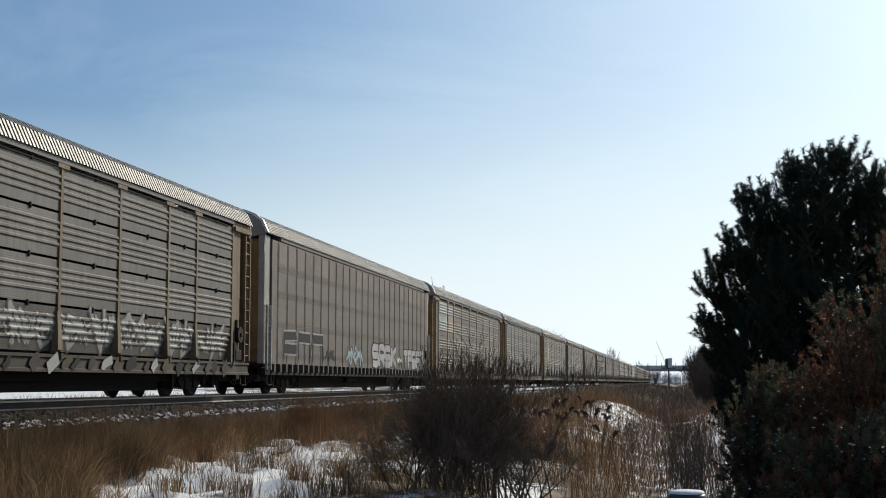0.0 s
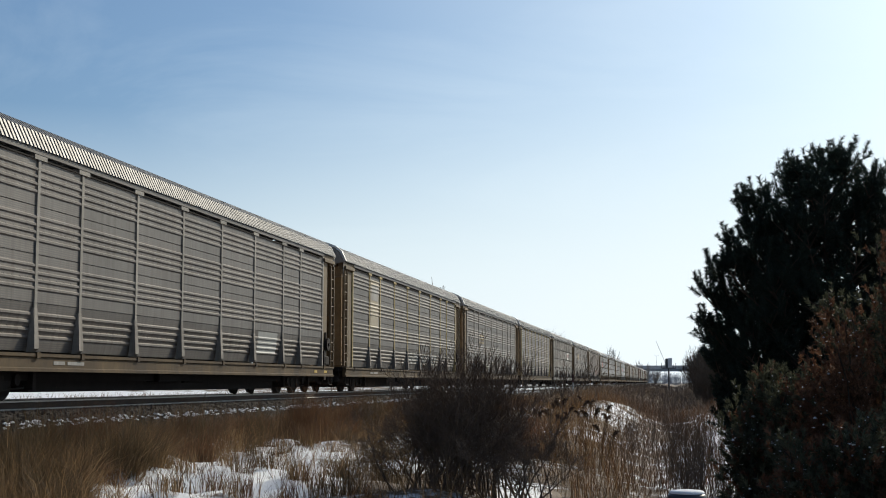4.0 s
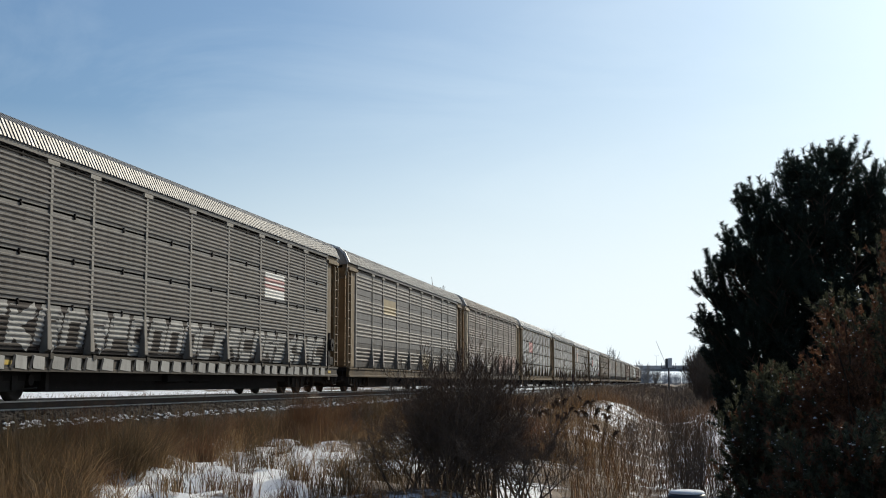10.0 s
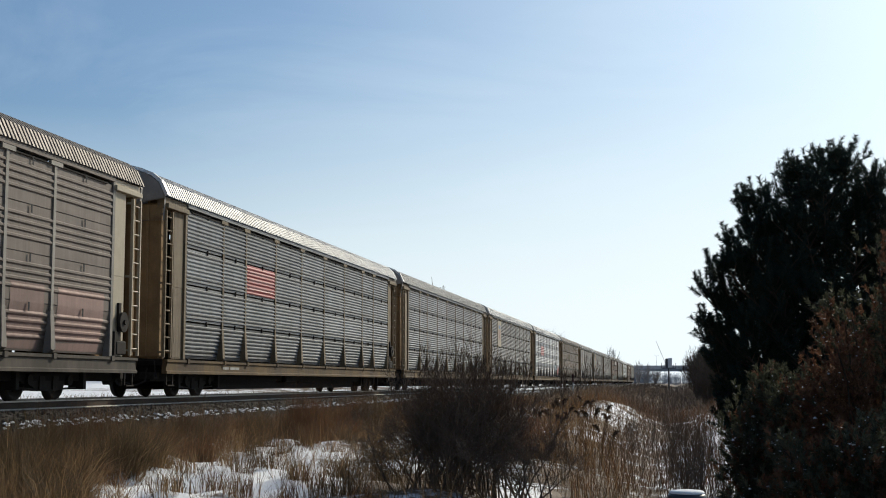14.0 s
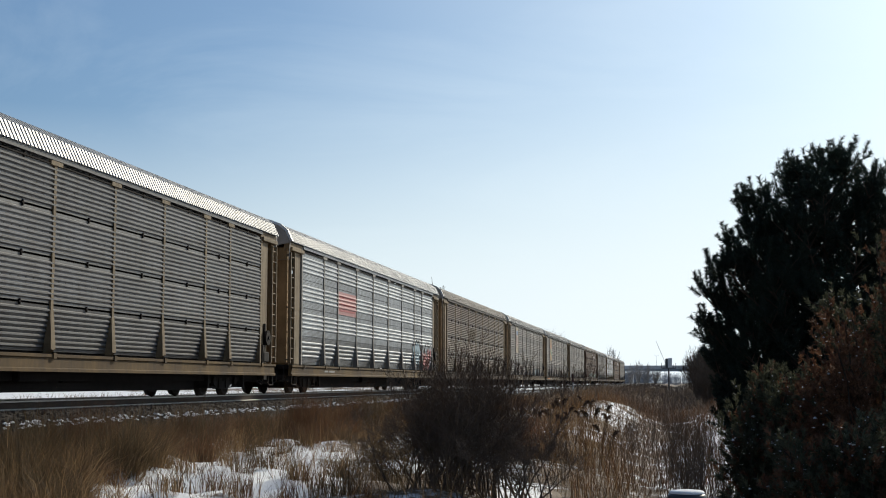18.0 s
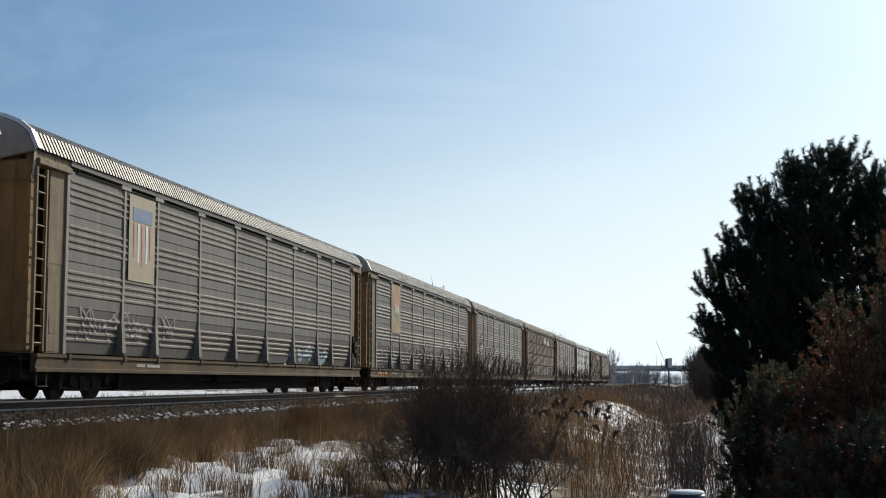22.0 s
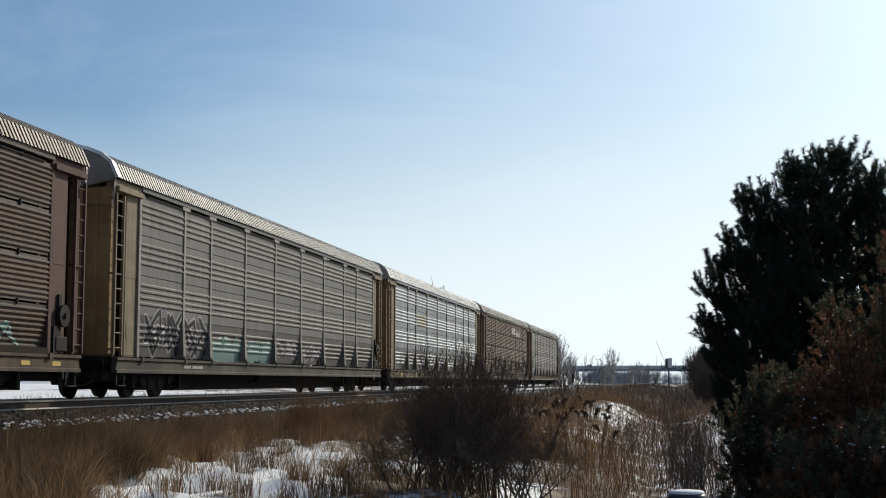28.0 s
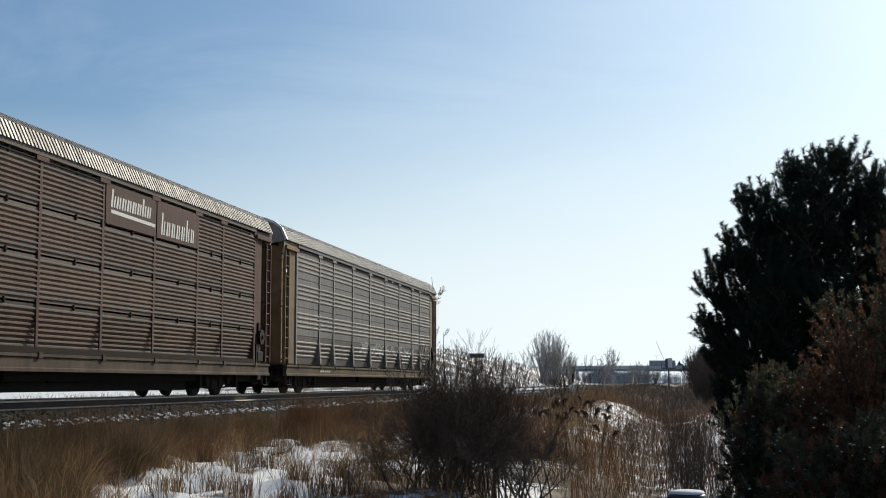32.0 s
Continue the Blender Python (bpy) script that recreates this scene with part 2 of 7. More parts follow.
class Buf:
    """Gathers boxes, tubes and sheets into one mesh of quads."""

    def __init__(self):
        self.v, self.f, self.n = [], [], 0

    def put(self, V, F):
        V, F = np.asarray(V, dtype=np.float32), np.asarray(F, dtype=np.int32)
        self.v.append(V)
        self.f.append(F + self.n)
        self.n += len(V)
        return self

    def box(self, x0, y0, z0, x1, y1, z1, bev=0.0):
        if bev <= 0:
            V = [(x, y, z) for z in (z0, z1) for y in (y0, y1) for x in (x0, x1)]
            F = [(0, 2, 3, 1), (4, 5, 7, 6), (0, 1, 5, 4), (2, 6, 7, 3), (0, 4, 6, 2), (1, 3, 7, 5)]
            return self.put(V, F)
        bm = bmesh.new()
        bmesh.ops.create_cube(bm, size=1, matrix=Matrix.LocRotScale(((x0 + x1) / 2, (y0 + y1) / 2, (z0 + z1) / 2), None, (x1 - x0, y1 - y0, z1 - z0)))
        bmesh.ops.bevel(bm, geom=bm.edges[:], offset=bev, segments=1, affect="EDGES")
        return self.bm(bm)

    def bm(self, bm):
        bm.verts.index_update()
        V = [v.co[:] for v in bm.verts]
        F = []
        for f in bm.faces:
            i = [v.index for v in f.verts]
            if len(i) == 4:
                F.append(i)
            else:
                F += [(i[0], i[k], i[k + 1], i[k + 1]) for k in range(1, len(i) - 1)]
        bm.free()
        return self.put(V, F)

    def prism(self, poly, axis, a, b):
        """A closed outline in two axes, pushed along the third from a to b."""
        n = len(poly)
        V = []
        for s in (a, b):
            for p, q in poly:
                V.append({"x": (s, p, q), "y": (p, s, q), "z": (p, q, s)}[axis])
        F = [(i, (i + 1) % n, n + (i + 1) % n, n + i) for i in range(n)]
        for o in (0, n):
            F += [(o, o + i, o + i + 1, o + min(i + 2, n - 1)) for i in range(1, n - 1, 2)]
        return self.put(V, F)

    def tube(self, p0, p1, r, n=6, r1=None):
        return self.put(*tubes(np.array([p0]), np.array([p1]), np.array([r]), np.array([r if r1 is None else r1]), n, True))

    def boxes(self, rows):
        for r in rows:
            self.box(*r)
        return self

    def mesh(self, name, smooth=False):
        F = np.concatenate(self.f)
        V = np.concatenate(self.v)
        me = mesh_np(name, V, F, smooth)
        if me.validate():
            me.update()
        return me


def tubes(P0, P1, R0, R1, n=4, caps=False):
    """Tapered tubes between point pairs."""
    P0, P1 = np.asarray(P0, float), np.asarray(P1, float)
    D = P1 - P0
    D /= np.maximum(np.linalg.norm(D, axis=1, keepdims=True), 1e-9)
    ref = np.where(np.abs(D[:, 2:3]) > 0.9, np.array([[1.0, 0, 0]]), np.array([[0, 0, 1.0]]))
    A = np.cross(D, ref)
    A /= np.maximum(np.linalg.norm(A, axis=1, keepdims=True), 1e-9)
    B = np.cross(D, A)
    ang = np.arange(n) * 2 * math.pi / n
    ring = A[:, None, :] * np.cos(ang)[None, :, None] + B[:, None, :] * np.sin(ang)[None, :, None]
    V = np.concatenate([P0[:, None] + ring * np.asarray(R0)[:, None, None], P1[:, None] + ring * np.asarray(R1)[:, None, None]], axis=1)
    base = np.arange(len(P0))[:, None] * 2 * n
    F = [np.stack([base[:, 0] + i, base[:, 0] + (i + 1) % n, base[:, 0] + n + (i + 1) % n, base[:, 0] + n + i], 1) for i in range(n)]
    if caps and n >= 4:
        for o in (0, n):
            F += [np.stack([base[:, 0] + o, base[:, 0] + o + i, base[:, 0] + o + i + 1, base[:, 0] + o + min(i + 2, n - 1)], 1) for i in range(1, n - 1, 2)]
    return V.reshape(-1, 3), np.concatenate(F)


def part(name, mesh, material, parent=None, label="", at=None):
    """Links a mesh as one object under a thing or a part. The material sits on the object, so that meshes can be shared."""
    if isinstance(mesh, Buf):
        mesh = mesh.mesh(name)
    if not mesh.materials:
        mesh.materials.append(material)
    ob = new(name, mesh)
    if mesh.materials[0] != material:
        ob.material_slots[0].link = "OBJECT"
        ob.material_slots[0].material = material
    ob.parent = parent
    if at is not None:
        ob.matrix_basis = at
    return tagged(ob, label)


def thing(name, label, category, group="", at=None):
    ob = new(name)
    ob.empty_display_size = 0.2
    if at is not None:
        ob.matrix_basis = at
    return tagged(ob, label, category, group)

# ---- ground ----
TRACK_X = -13.85


def smooth(a, b, x):
    t = np.clip((x - a) / (b - a), 0, 1)
    return t * t * (3 - 2 * t)


def wave(x, y):
    """Gentle unevenness of the ground."""
    return (0.05 * np.sin(1.7 * x + 0.6 * y) * np.sin(0.9 * y - 0.5 * x + 1) + 0.06 * np.sin(0.45 * x + 0.8 * y + 2)
            + 0.035 * np.sin(3.1 * x - 2.3 * y) + 0.02 * np.sin(5.3 * y + 4.1 * x))


def ridge_x(y):
    return -50 - (y - 240) * 0.045


def height(x, y):
    """Track bank, side ditch, near field and the road bank far behind the line."""
    x, y = np.asarray(x, float), np.asarray(y, float)
    d = x - TRACK_X
    z = np.interp(d, [-40, -6, -3.4, -2.0, 2.0, 3.3, 5.2, 9.2, 11.2, 13.3, 14.6, 17, 22, 40],
                  [-0.5, -0.75, -0.9, -0.7, -0.7, -0.93, -1.0, -1.08, -1.15, -1.62, -1.5, -0.75, -0.85, -0.5])
    soft = smooth(2.6, 4.5, d) + smooth(3.4, 5, -d)
    z = z + wave(x, y) * np.clip(soft, 0, 1)
    z = z + (0.08 * np.sin(2.7 * x + 1.1 * y + np.sin(1.3 * y)) * np.sin(2.3 * y - 0.6 * x) + 0.035 * np.sin(6.1 * x - 2.7 * y) * np.sin(5.2 * y + 1.4 * x)) * smooth(4.6, 5.6, d) * smooth(10.5, 9, d)
    z = z + 0.68 * np.exp(-((x + 2.9) / 1.4) ** 2 - ((y - 56) / 13) ** 2)
    z = z + 0.3 * smooth(45, 110, y) * smooth(3.3, 5, d) * smooth(12, 7, d)
    r = np.abs(x - ridge_x(y))
    bank = 7.0 * smooth(120, 270, y) * (1 - smooth(740, 830, y)) * np.clip((24 - r) / 18, 0, 1)
    ramp_bank = 10.1 * np.clip((30 - np.abs(y - 830)) / 20, 0, 1) * smooth(-80, -92, x) * smooth(-1100, -900, x)
    return np.where(ramp_bank > 0.01, np.maximum(z + bank, ramp_bank - 0.6), z + bank)


def left_edge(y):
    """Where the open snow begins, as a slope seen along the field."""
    return -0.47 + 0.0085 * np.clip(y - 16, 0, 30)


def snow_cover(x, y):
    """0: bare litter and earth, 1: unbroken snow."""
    d = x - TRACK_X
    r = x / np.maximum(np.abs(y), 1)
    c = np.full(np.shape(x), 0.5)
    c = np.where(d < -3, 0.85, c)
    c = np.where((d > 1.8) & (d < 5.2), 0.02 + 0.3 * smooth(4.2, 5.0, d), c)
    patch = smooth(-0.03, 0.02, r - left_edge(y)) * smooth(-0.22, -0.29, r) * smooth(11, 13, y) * smooth(38, 34, y)
    c = np.where((d > 5.2) & (y > 0), 0.46 - 0.1 * smooth(-0.12, -0.08, r), c)
    c = c + (0.75 - c) * patch
    c = np.where((r > -0.24) & (r < -0.145) & (y > 14) & (y < 21), 0.42, c)
    c = c + (0.82 - c) * smooth(-0.145, -0.125, r) * smooth(-0.09, -0.11, r) * smooth(14, 15.5, y) * smooth(24, 21, y)
    c = np.where((d > 5.2) & (y > 0) & (y < 14.6), 0.3 * c, c)
    c = np.where((d > 8) & (y > 45), 0.28 + 0.45 * np.exp(-((x + 2.3) / 0.8) ** 2 - ((y - 54) / 14) ** 2) + 0.45 * smooth(0.0, 1.2, x) * smooth(85, 65, y), c)
    c = c + 0.4 * smooth(-0.02, 0.01, r) * smooth(0.06, 0.04, r) * smooth(16, 19, y) * smooth(47, 44, y)
    c = np.where((d > 8) & (y > 78), 0.2, c)
    return np.where((np.abs(x - ridge_x(y)) < 24) & (y > 120) & (y < 830), 0.52 + 0.2 * np.sin(0.31 * y + 0.5 * x) * np.sin(0.9 * x), c)


def grid(name, xs, ys, mat, label, kind="structure"):
    X, Y = np.meshgrid(xs, ys)
    V = np.stack([X, Y, height(X, Y)], -1).reshape(-1, 3)
    n, m = len(ys), len(xs)
    i = (np.arange(n - 1)[:, None] * m + np.arange(m - 1)[None, :]).ravel()
    F = np.stack([i, i + 1, i + m + 1, i + m], 1)
    ob = new(name, mesh_np(name, V, F, True))
    ob.data.materials.append(mat)
    at = ob.data.attributes.new("snow_cover", "FLOAT", "POINT")
    at.data.foreach_set("value", snow_cover(V[:, 0], V[:, 1]).astype(np.float32))
    return tagged(ob, label, "ground", kind=kind)


def steps(*runs):
    out = [np.arange(a, b, s) for a, b, s in runs]
    return np.concatenate(out + [np.array([runs[-1][1]])])


grid("ground", steps((-4000, -1200, 400), (-1200, -400, 50), (-400, -100, 20), (-100, -22, 4), (-22, -16.4, 0.6), (-16.4, -11.2, 0.4), (-11.2, 8, 0.28), (8, 30, 2), (30, 400, 40), (400, 4000, 300)),
     steps((-2000, -100, 200), (-100, 8, 6), (8, 48, 0.3), (48, 120, 1.2), (120, 320, 5), (320, 792, 16), (792, 868, 4), (868, 1000, 17), (1000, 6000, 400)),
     M["ground"], "snowy ground with dead litter showing through")


def ground_z(x, y):
    return float(height(x, y))


# ---- track ----
def rail_mesh(y0, y1):
    web = [(-0.07, -0.18), (0.07, -0.18), (0.07, -0.165), (0.012, -0.145), (0.012, -0.05), (0.036, -0.035), (0.036, -0.004), (-0.036, -0.004), (-0.036, -0.035), (-0.012, -0.05), (-0.012, -0.145), (-0.07, -0.165)]
    b = Buf()
    n = len(web)
    V = [(p, s, q) for s in (y0, y1) for p, q in web]
    return b.put(V, [(i, (i + 1) % n, n + (i + 1) % n, n + i) for i in range(n)])


track = thing("railway_track", "straight railway track of rusty rails on wooden ties", "railway track", at=pose(TRACK_X, 0, 0))
track["kind"] = "structure"
for sx in (-0.7525, 0.7525):
    r = part("rail", rail_mesh(-900, 1800), M["rail"], track, "rusty steel rail", at=pose(sx, 0, 0))
    part("rail_head", Buf().box(-0.038, -900, -0.034, 0.038, 1800, 0), M["railhead"], r, "worn steel rail head")
part("foot_snow", Buf().prism([(0.79, -0.158), (0.86, -0.16), (0.92, -0.184), (0.79, -0.184)], "y", 10, 200), M["dirty_snow"], track, "thin line of dirty snow on the rail foot")
bed = Buf()
bed.prism([(-3.5, -0.92), (-1.8, -0.195), (1.8, -0.195), (3.45, -0.98)], "y", -900, 1800)
part("ballast_bed", bed, M["ballast"], track, "dark crushed stone ballast")
tie = Buf().box(-1.3, -0.115, -0.36, 1.3, 0.115, -0.185, 0.012).mesh("tie")
for i in range(150):
    part("tie", tie, M["tie"], track, at=pose(0.02 * math.sin(i * 7.1), 12 + i * 0.53, 0, 0, 0, 0.6 * math.sin(i * 3.3)))
far = Buf()
for i in range(260):
    y = 92 + i * 0.53
    far.box(-1.3, y - 0.115, -0.36, 1.3, y + 0.115, -0.185)
    far.box(-1.3, 11.4 - i * 0.53 - 0.115, -0.36, 1.3, 11.4 - i * 0.53 + 0.115, -0.185)
tagged(part("far_ties", far, M["tie"], track), kind="stuff")

# loose stones on the shoulder facing the field, and snow lying along its edge
rng = np.random.default_rng(4)


def stones(n, xa, xb, ya, yb, s0, s1, zoff=0.0, flat=0.7):
    """Small uneven stones: stretched octahedra."""
    O = np.array([(1, 0, 0), (0, 1, 0), (-1, 0, 0), (0, -1, 0), (0, 0, 1), (0, 0, -1)], float)
    T = np.array([(0, 1, 4), (1, 2, 4), (2, 3, 4), (3, 0, 4), (1, 0, 5), (2, 1, 5), (3, 2, 5), (0, 3, 5)])
    x, y = rng.uniform(xa, xb, n), rng.uniform(0, 1, n) ** 1.6 * (yb - ya) + ya
    s = rng.uniform(s0, s1, n)
    a = rng.uniform(0, 6.28, n)
    d = x - TRACK_X
    z = np.where(d > 0, np.interp(d, [1.8, 3.45], [-0.195, -0.98]), -0.195) + zoff
    P = O[None] * s[:, None, None] * rng.uniform(0.6, 1.3, (n, 6, 1))
    P[:, :, 2] *= flat
    c, sn = np.cos(a)[:, None], np.sin(a)[:, None]
    Q = np.stack([P[:, :, 0] * c - P[:, :, 1] * sn + x[:, None], P[:, :, 0] * sn + P[:, :, 1] * c + y[:, None], P[:, :, 2] + z[:, None]], -1)
    F = (T[None] + (np.arange(n) * 6)[:, None, None]).reshape(-1, 3)
    return mesh_np("stones", Q.reshape(-1, 3), F)


ob = new("ballast_stones", stones(12000, TRACK_X + 1.35, TRACK_X + 3.45, 18, 75, 0.025, 0.06))
ob.data.materials.append(M["ballast"])
tagged(ob, "loose crushed stones on the track shoulder", "gravel", kind="stuff")
ob = new("snow_crust", stones(1200, TRACK_X + 2.14, TRACK_X + 2.36, 18, 115, 0.018, 0.075, 0.02, 0.5))
ob.data.materials.append(M["snow"])
tagged(ob, "broken crust of snow along the ballast edge", "snow", kind="stuff")

ob = new("snow_drift", stones(420, TRACK_X + 1.3, TRACK_X + 2.0, 92, 150, 0.15, 0.45, 0.03, 0.16))
ob.data.materials.append(M["snow"])
tagged(ob, "drift of snow on the ballast shoulder farther along", "snow", kind="stuff")

# ---- grass and reeds ----


def blades(x, y, h, w, lean, rnd, droop=0.35):
    """Dry grass blades: five points and three triangles each."""
    n = len(x)
    z = height(x, y) - 0.02
    a, b = rnd.uniform(0, 6.28, n), rnd.uniform(0, 6.28, n)
    wx, wy = np.cos(a) * w / 2, np.sin(a) * w / 2
    l = lean * h * rnd.uniform(0.3, 1.4, n)
    lx, ly = np.cos(b) * l, np.sin(b) * l
    hm = 0.55 * h
    V = np.stack([
        np.stack([x - wx, y - wy, z], -1), np.stack([x + wx, y + wy, z], -1),
        np.stack([x - 0.8 * wx + 0.35 * lx, y - 0.8 * wy + 0.35 * ly, z + hm], -1), np.stack([x + 0.8 * wx + 0.35 * lx, y + 0.8 * wy + 0.35 * ly, z + hm], -1),
        np.stack([x + lx * (1 + droop), y + ly * (1 + droop), z + h * np.sqrt(np.maximum(0.1, 1 - (lean * rnd.uniform(0.3, 1, n)) ** 2))], -1)], 1)
    T = np.array([(0, 1, 3), (0, 3, 2), (2, 3, 4)])
    return V.reshape(-1, 3), (T[None] + (np.arange(n) * 5)[:, None, None]).reshape(-1, 3)


def off_mound(x, y):
    """Few weeds stand on the snowy shoulder by the ditch."""
    r = x / y
    under = smooth(-0.145, -0.125, r) * smooth(-0.07, -0.09, r) * smooth(14, 15.5, y) * smooth(23, 21, y)
    return (1 - 0.8 * np.exp(-((x + 2.3) / 0.9) ** 2 - ((y - 52) / 14) ** 2)) * (1 - 0.88 * under)


def scatter(n, xa, xb, ya, yb, keep, rnd, power=1.5):
    """Points in a strip, thinned with distance and by a rule."""
    y = ya + (yb - ya) * rnd.uniform(0, 1, n) ** power
    x = rnd.uniform(xa, xb, n)
    ok = keep(x, y) * off_mound(x, y) > rnd.uniform(0, 1, n)
    return x[ok], y[ok]


def patch_noise(x, y, s=1.0):
    return 0.5 + 0.25 * (np.sin(1.3 * s * x + 2.1 * np.sin(0.7 * s * y)) + np.sin(1.1 * s * y + 1.7 * np.sin(0.9 * s * x + 1)))


def arching(x, y, h, w, dx, dy, rnd):
    """Long blades that rise and arch over: seven points and five triangles each; dx, dy is the reach of the tip."""
    n = len(x)
    z = height(x, y) - 0.02
    a = rnd.uniform(0, 6.28, n)
    wx, wy = np.cos(a) * w / 2, np.sin(a) * w / 2
    droop = np.clip(np.hypot(dx, dy) / np.maximum(h, 0.05), 0, 1.2)
    V = []
    for f, k in ((0.0, 1.0), (0.45, 0.9), (0.8, 0.65), (1.0, 0.0)):
        cx, cy = x + dx * f ** 1.8, y + dy * f ** 1.8
        cz = z + h * (f - 0.42 * droop * f ** 3)
        if k:
            V += [np.stack([cx - wx * k, cy - wy * k, cz], -1), np.stack([cx + wx * k, cy + wy * k, cz], -1)]
        else:
            V.append(np.stack([cx, cy, cz], -1))
    T = np.array([(0, 1, 3), (0, 3, 2), (2, 3, 5), (2, 5, 4), (4, 5, 6)])
    return np.stack(V, 1).reshape(-1, 3), (T[None] + (np.arange(n) * 7)[:, None, None]).reshape(-1, 3)


def tussocks(name, label, mat, centres, per, hgt, radius, splay, wid, seed, wind=(0.0, 0.0)):
    """Bunches of grass: blades crowd at each centre and arch outwards, a few thin stalks rise above."""
    rnd = np.random.default_rng(seed)
    c = np.repeat(np.asarray(centres, float), per, axis=0)
    n = len(c)
    size = c[:, 2]
    a, q = rnd.uniform(0, 6.283, n), np.sqrt(rnd.uniform(0, 1, n))
    x, y = c[:, 0] + np.cos(a) * q * radius * size, c[:, 1] + np.sin(a) * q * radius * size
    h = hgt * size * rnd.uniform(0.35, 1.15, n) * (1.1 - 0.35 * q)
    reach = splay * h * (0.25 + q) * rnd.uniform(0.4, 1.3, n)
    dx, dy = np.cos(a) * reach + wind[0] * h + rnd.normal(0, 0.06, n), np.sin(a) * reach + wind[1] * h + rnd.normal(0, 0.06, n)
    V, F = arching(x, y, h, wid * rnd.uniform(0.6, 1.3, n), dx, dy, rnd)
    ob = new(name, mesh_np(name, V, F))
    ob.data.materials.append(mat)
    return tagged(ob, label, "grass", kind="stuff")


def bunches(n, box, keep, seed, lo=0.6, hi=1.25):
    """Centres and sizes of tussocks in a strip of ground."""
    rnd = np.random.default_rng(seed)
    x, y = scatter(n, *box, keep, rnd, 1.3)
    return np.stack([x, y, rnd.uniform(lo, hi, len(x))], 1)


def field(name, label, mat, n, box, keep, hgt, wid, lean, seed, power=1.5, vary=0.4):
    rnd = np.random.default_rng(seed)
    x, y = scatter(n, *box, keep, rnd, power)
    h = hgt * rnd.uniform(1 - vary, 1 + vary, len(x))
    w = wid * rnd.uniform(0.6, 1.4, len(x)) * (1 + np.clip((y - 30) / 60, 0, 3))
    V, F = blades(x, y, h, w, lean, rnd)
    ob = new(name, mesh_np(name, V, F))
    ob.data.materials.append(mat)
    return tagged(ob, label, "grass", kind="stuff")


def snow_gap(x, y):
    """The open patch of snow in the near field."""
    r = x / y + 0.035 * np.sin(1.9 * y) + 0.02 * np.sin(3.3 * x)
    return smooth(-0.01, 0.04, r - left_edge(y)) * smooth(-0.262, -0.305, r) * smooth(8, 9, y) * smooth(37, 31, y) * (0.72 + 0.28 * (patch_noise(x, y, 1.9) < 0.6))


def bank_keep(x, y):
    return np.clip(1.15 * smooth(TRACK_X + 3.0, TRACK_X + 4.0, x) * smooth(-6.6, -8.6, x) * (0.55 + 0.6 * patch_noise(x, y, 0.8)) - 0.9 * snow_gap(x, y), 0, 1)


def near_keep(x, y):
    left = smooth(-0.425, -0.47, x / y)
    mid = smooth(-0.32, -0.28, x / y) * smooth(-0.16, -0.2, x / y) * 0.26 + smooth(-0.2, -0.16, x / y) * 0.27
    return np.clip((left + mid + 0.06) * (0.4 + 0.7 * patch_noise(x, y, 1.4)), 0, 1) * (1 - 0.93 * snow_gap(x, y))


field("dry_grass", "tall tan dead grass along the track bank", M["grass"], 34000, (-11.6, -6.3, 16, 75), bank_keep, 0.55, 0.0075, 0.45, 11, 1.7)
field("dry_grass", "russet dead grass on the bank below the track", M["redgrass"], 24000, (-11.4, -6.3, 20, 80), bank_keep, 0.5, 0.0075, 0.5, 12, 1.5)
field("dry_grass", "matted tan dead grass in the near field", M["grass"], 30000, (-10.5, -1.5, 12, 40), near_keep, 0.36, 0.0065, 0.7, 13, 1.3)
tussocks("grass_tussocks", "arching bunches of olive brown dead grass", M["olivegrass"], bunches(430, (-11.4, -6.6, 15, 40), lambda x, y: bank_keep(x, y) * smooth(-0.36, -0.42, x / y), 21), 150, 0.95, 0.22, 0.55, 0.0065, 22, (0.12, 0.0))
tussocks("grass_tussocks", "arching bunches of russet dead grass on the bank", M["redgrass"], bunches(520, (-11.2, -6.4, 18, 62), lambda x, y: bank_keep(x, y) * smooth(-0.42, -0.34, x / y), 23), 120, 0.85, 0.2, 0.6, 0.0095, 24, (0.1, -0.05))
tussocks("grass_tussocks", "pale bent-over bunches of tan grass", M["straw"], bunches(600, (-11.0, -5.0, 15, 48), lambda x, y: np.clip(bank_keep(x, y) + 0.5 * near_keep(x, y), 0, 1), 25), 60, 0.7, 0.16, 0.9, 0.0075, 26, (0.25, -0.1))
tussocks("grass_tussocks", "bunches of brown dead grass in the near field", M["olivegrass"], bunches(320, (-10.2, -3.2, 12, 30), near_keep, 27), 110, 0.62, 0.18, 0.7, 0.0055, 28)
field("straw", "pale straw stalks standing in the snow", M["straw"], 42000, (-11.0, -1.5, 12, 45), lambda x, y: 0.2 * near_keep(x, y) + 0.05 * snow_gap(x, y) * (patch_noise(x, y, 2.2) > 0.62) + 0.12 * bank_keep(x, y), 0.55, 0.007, 0.3, 14, 1.3)


field("far_side_weeds", "sparse dead weeds in the snow beyond the track", M["grass"], 20000, (-34, -17.2, 18, 110), lambda x, y: 0.12 + 0.7 * (patch_noise(x, y, 1.2) > 0.6), 0.4, 0.012, 0.4, 18, 1.3)


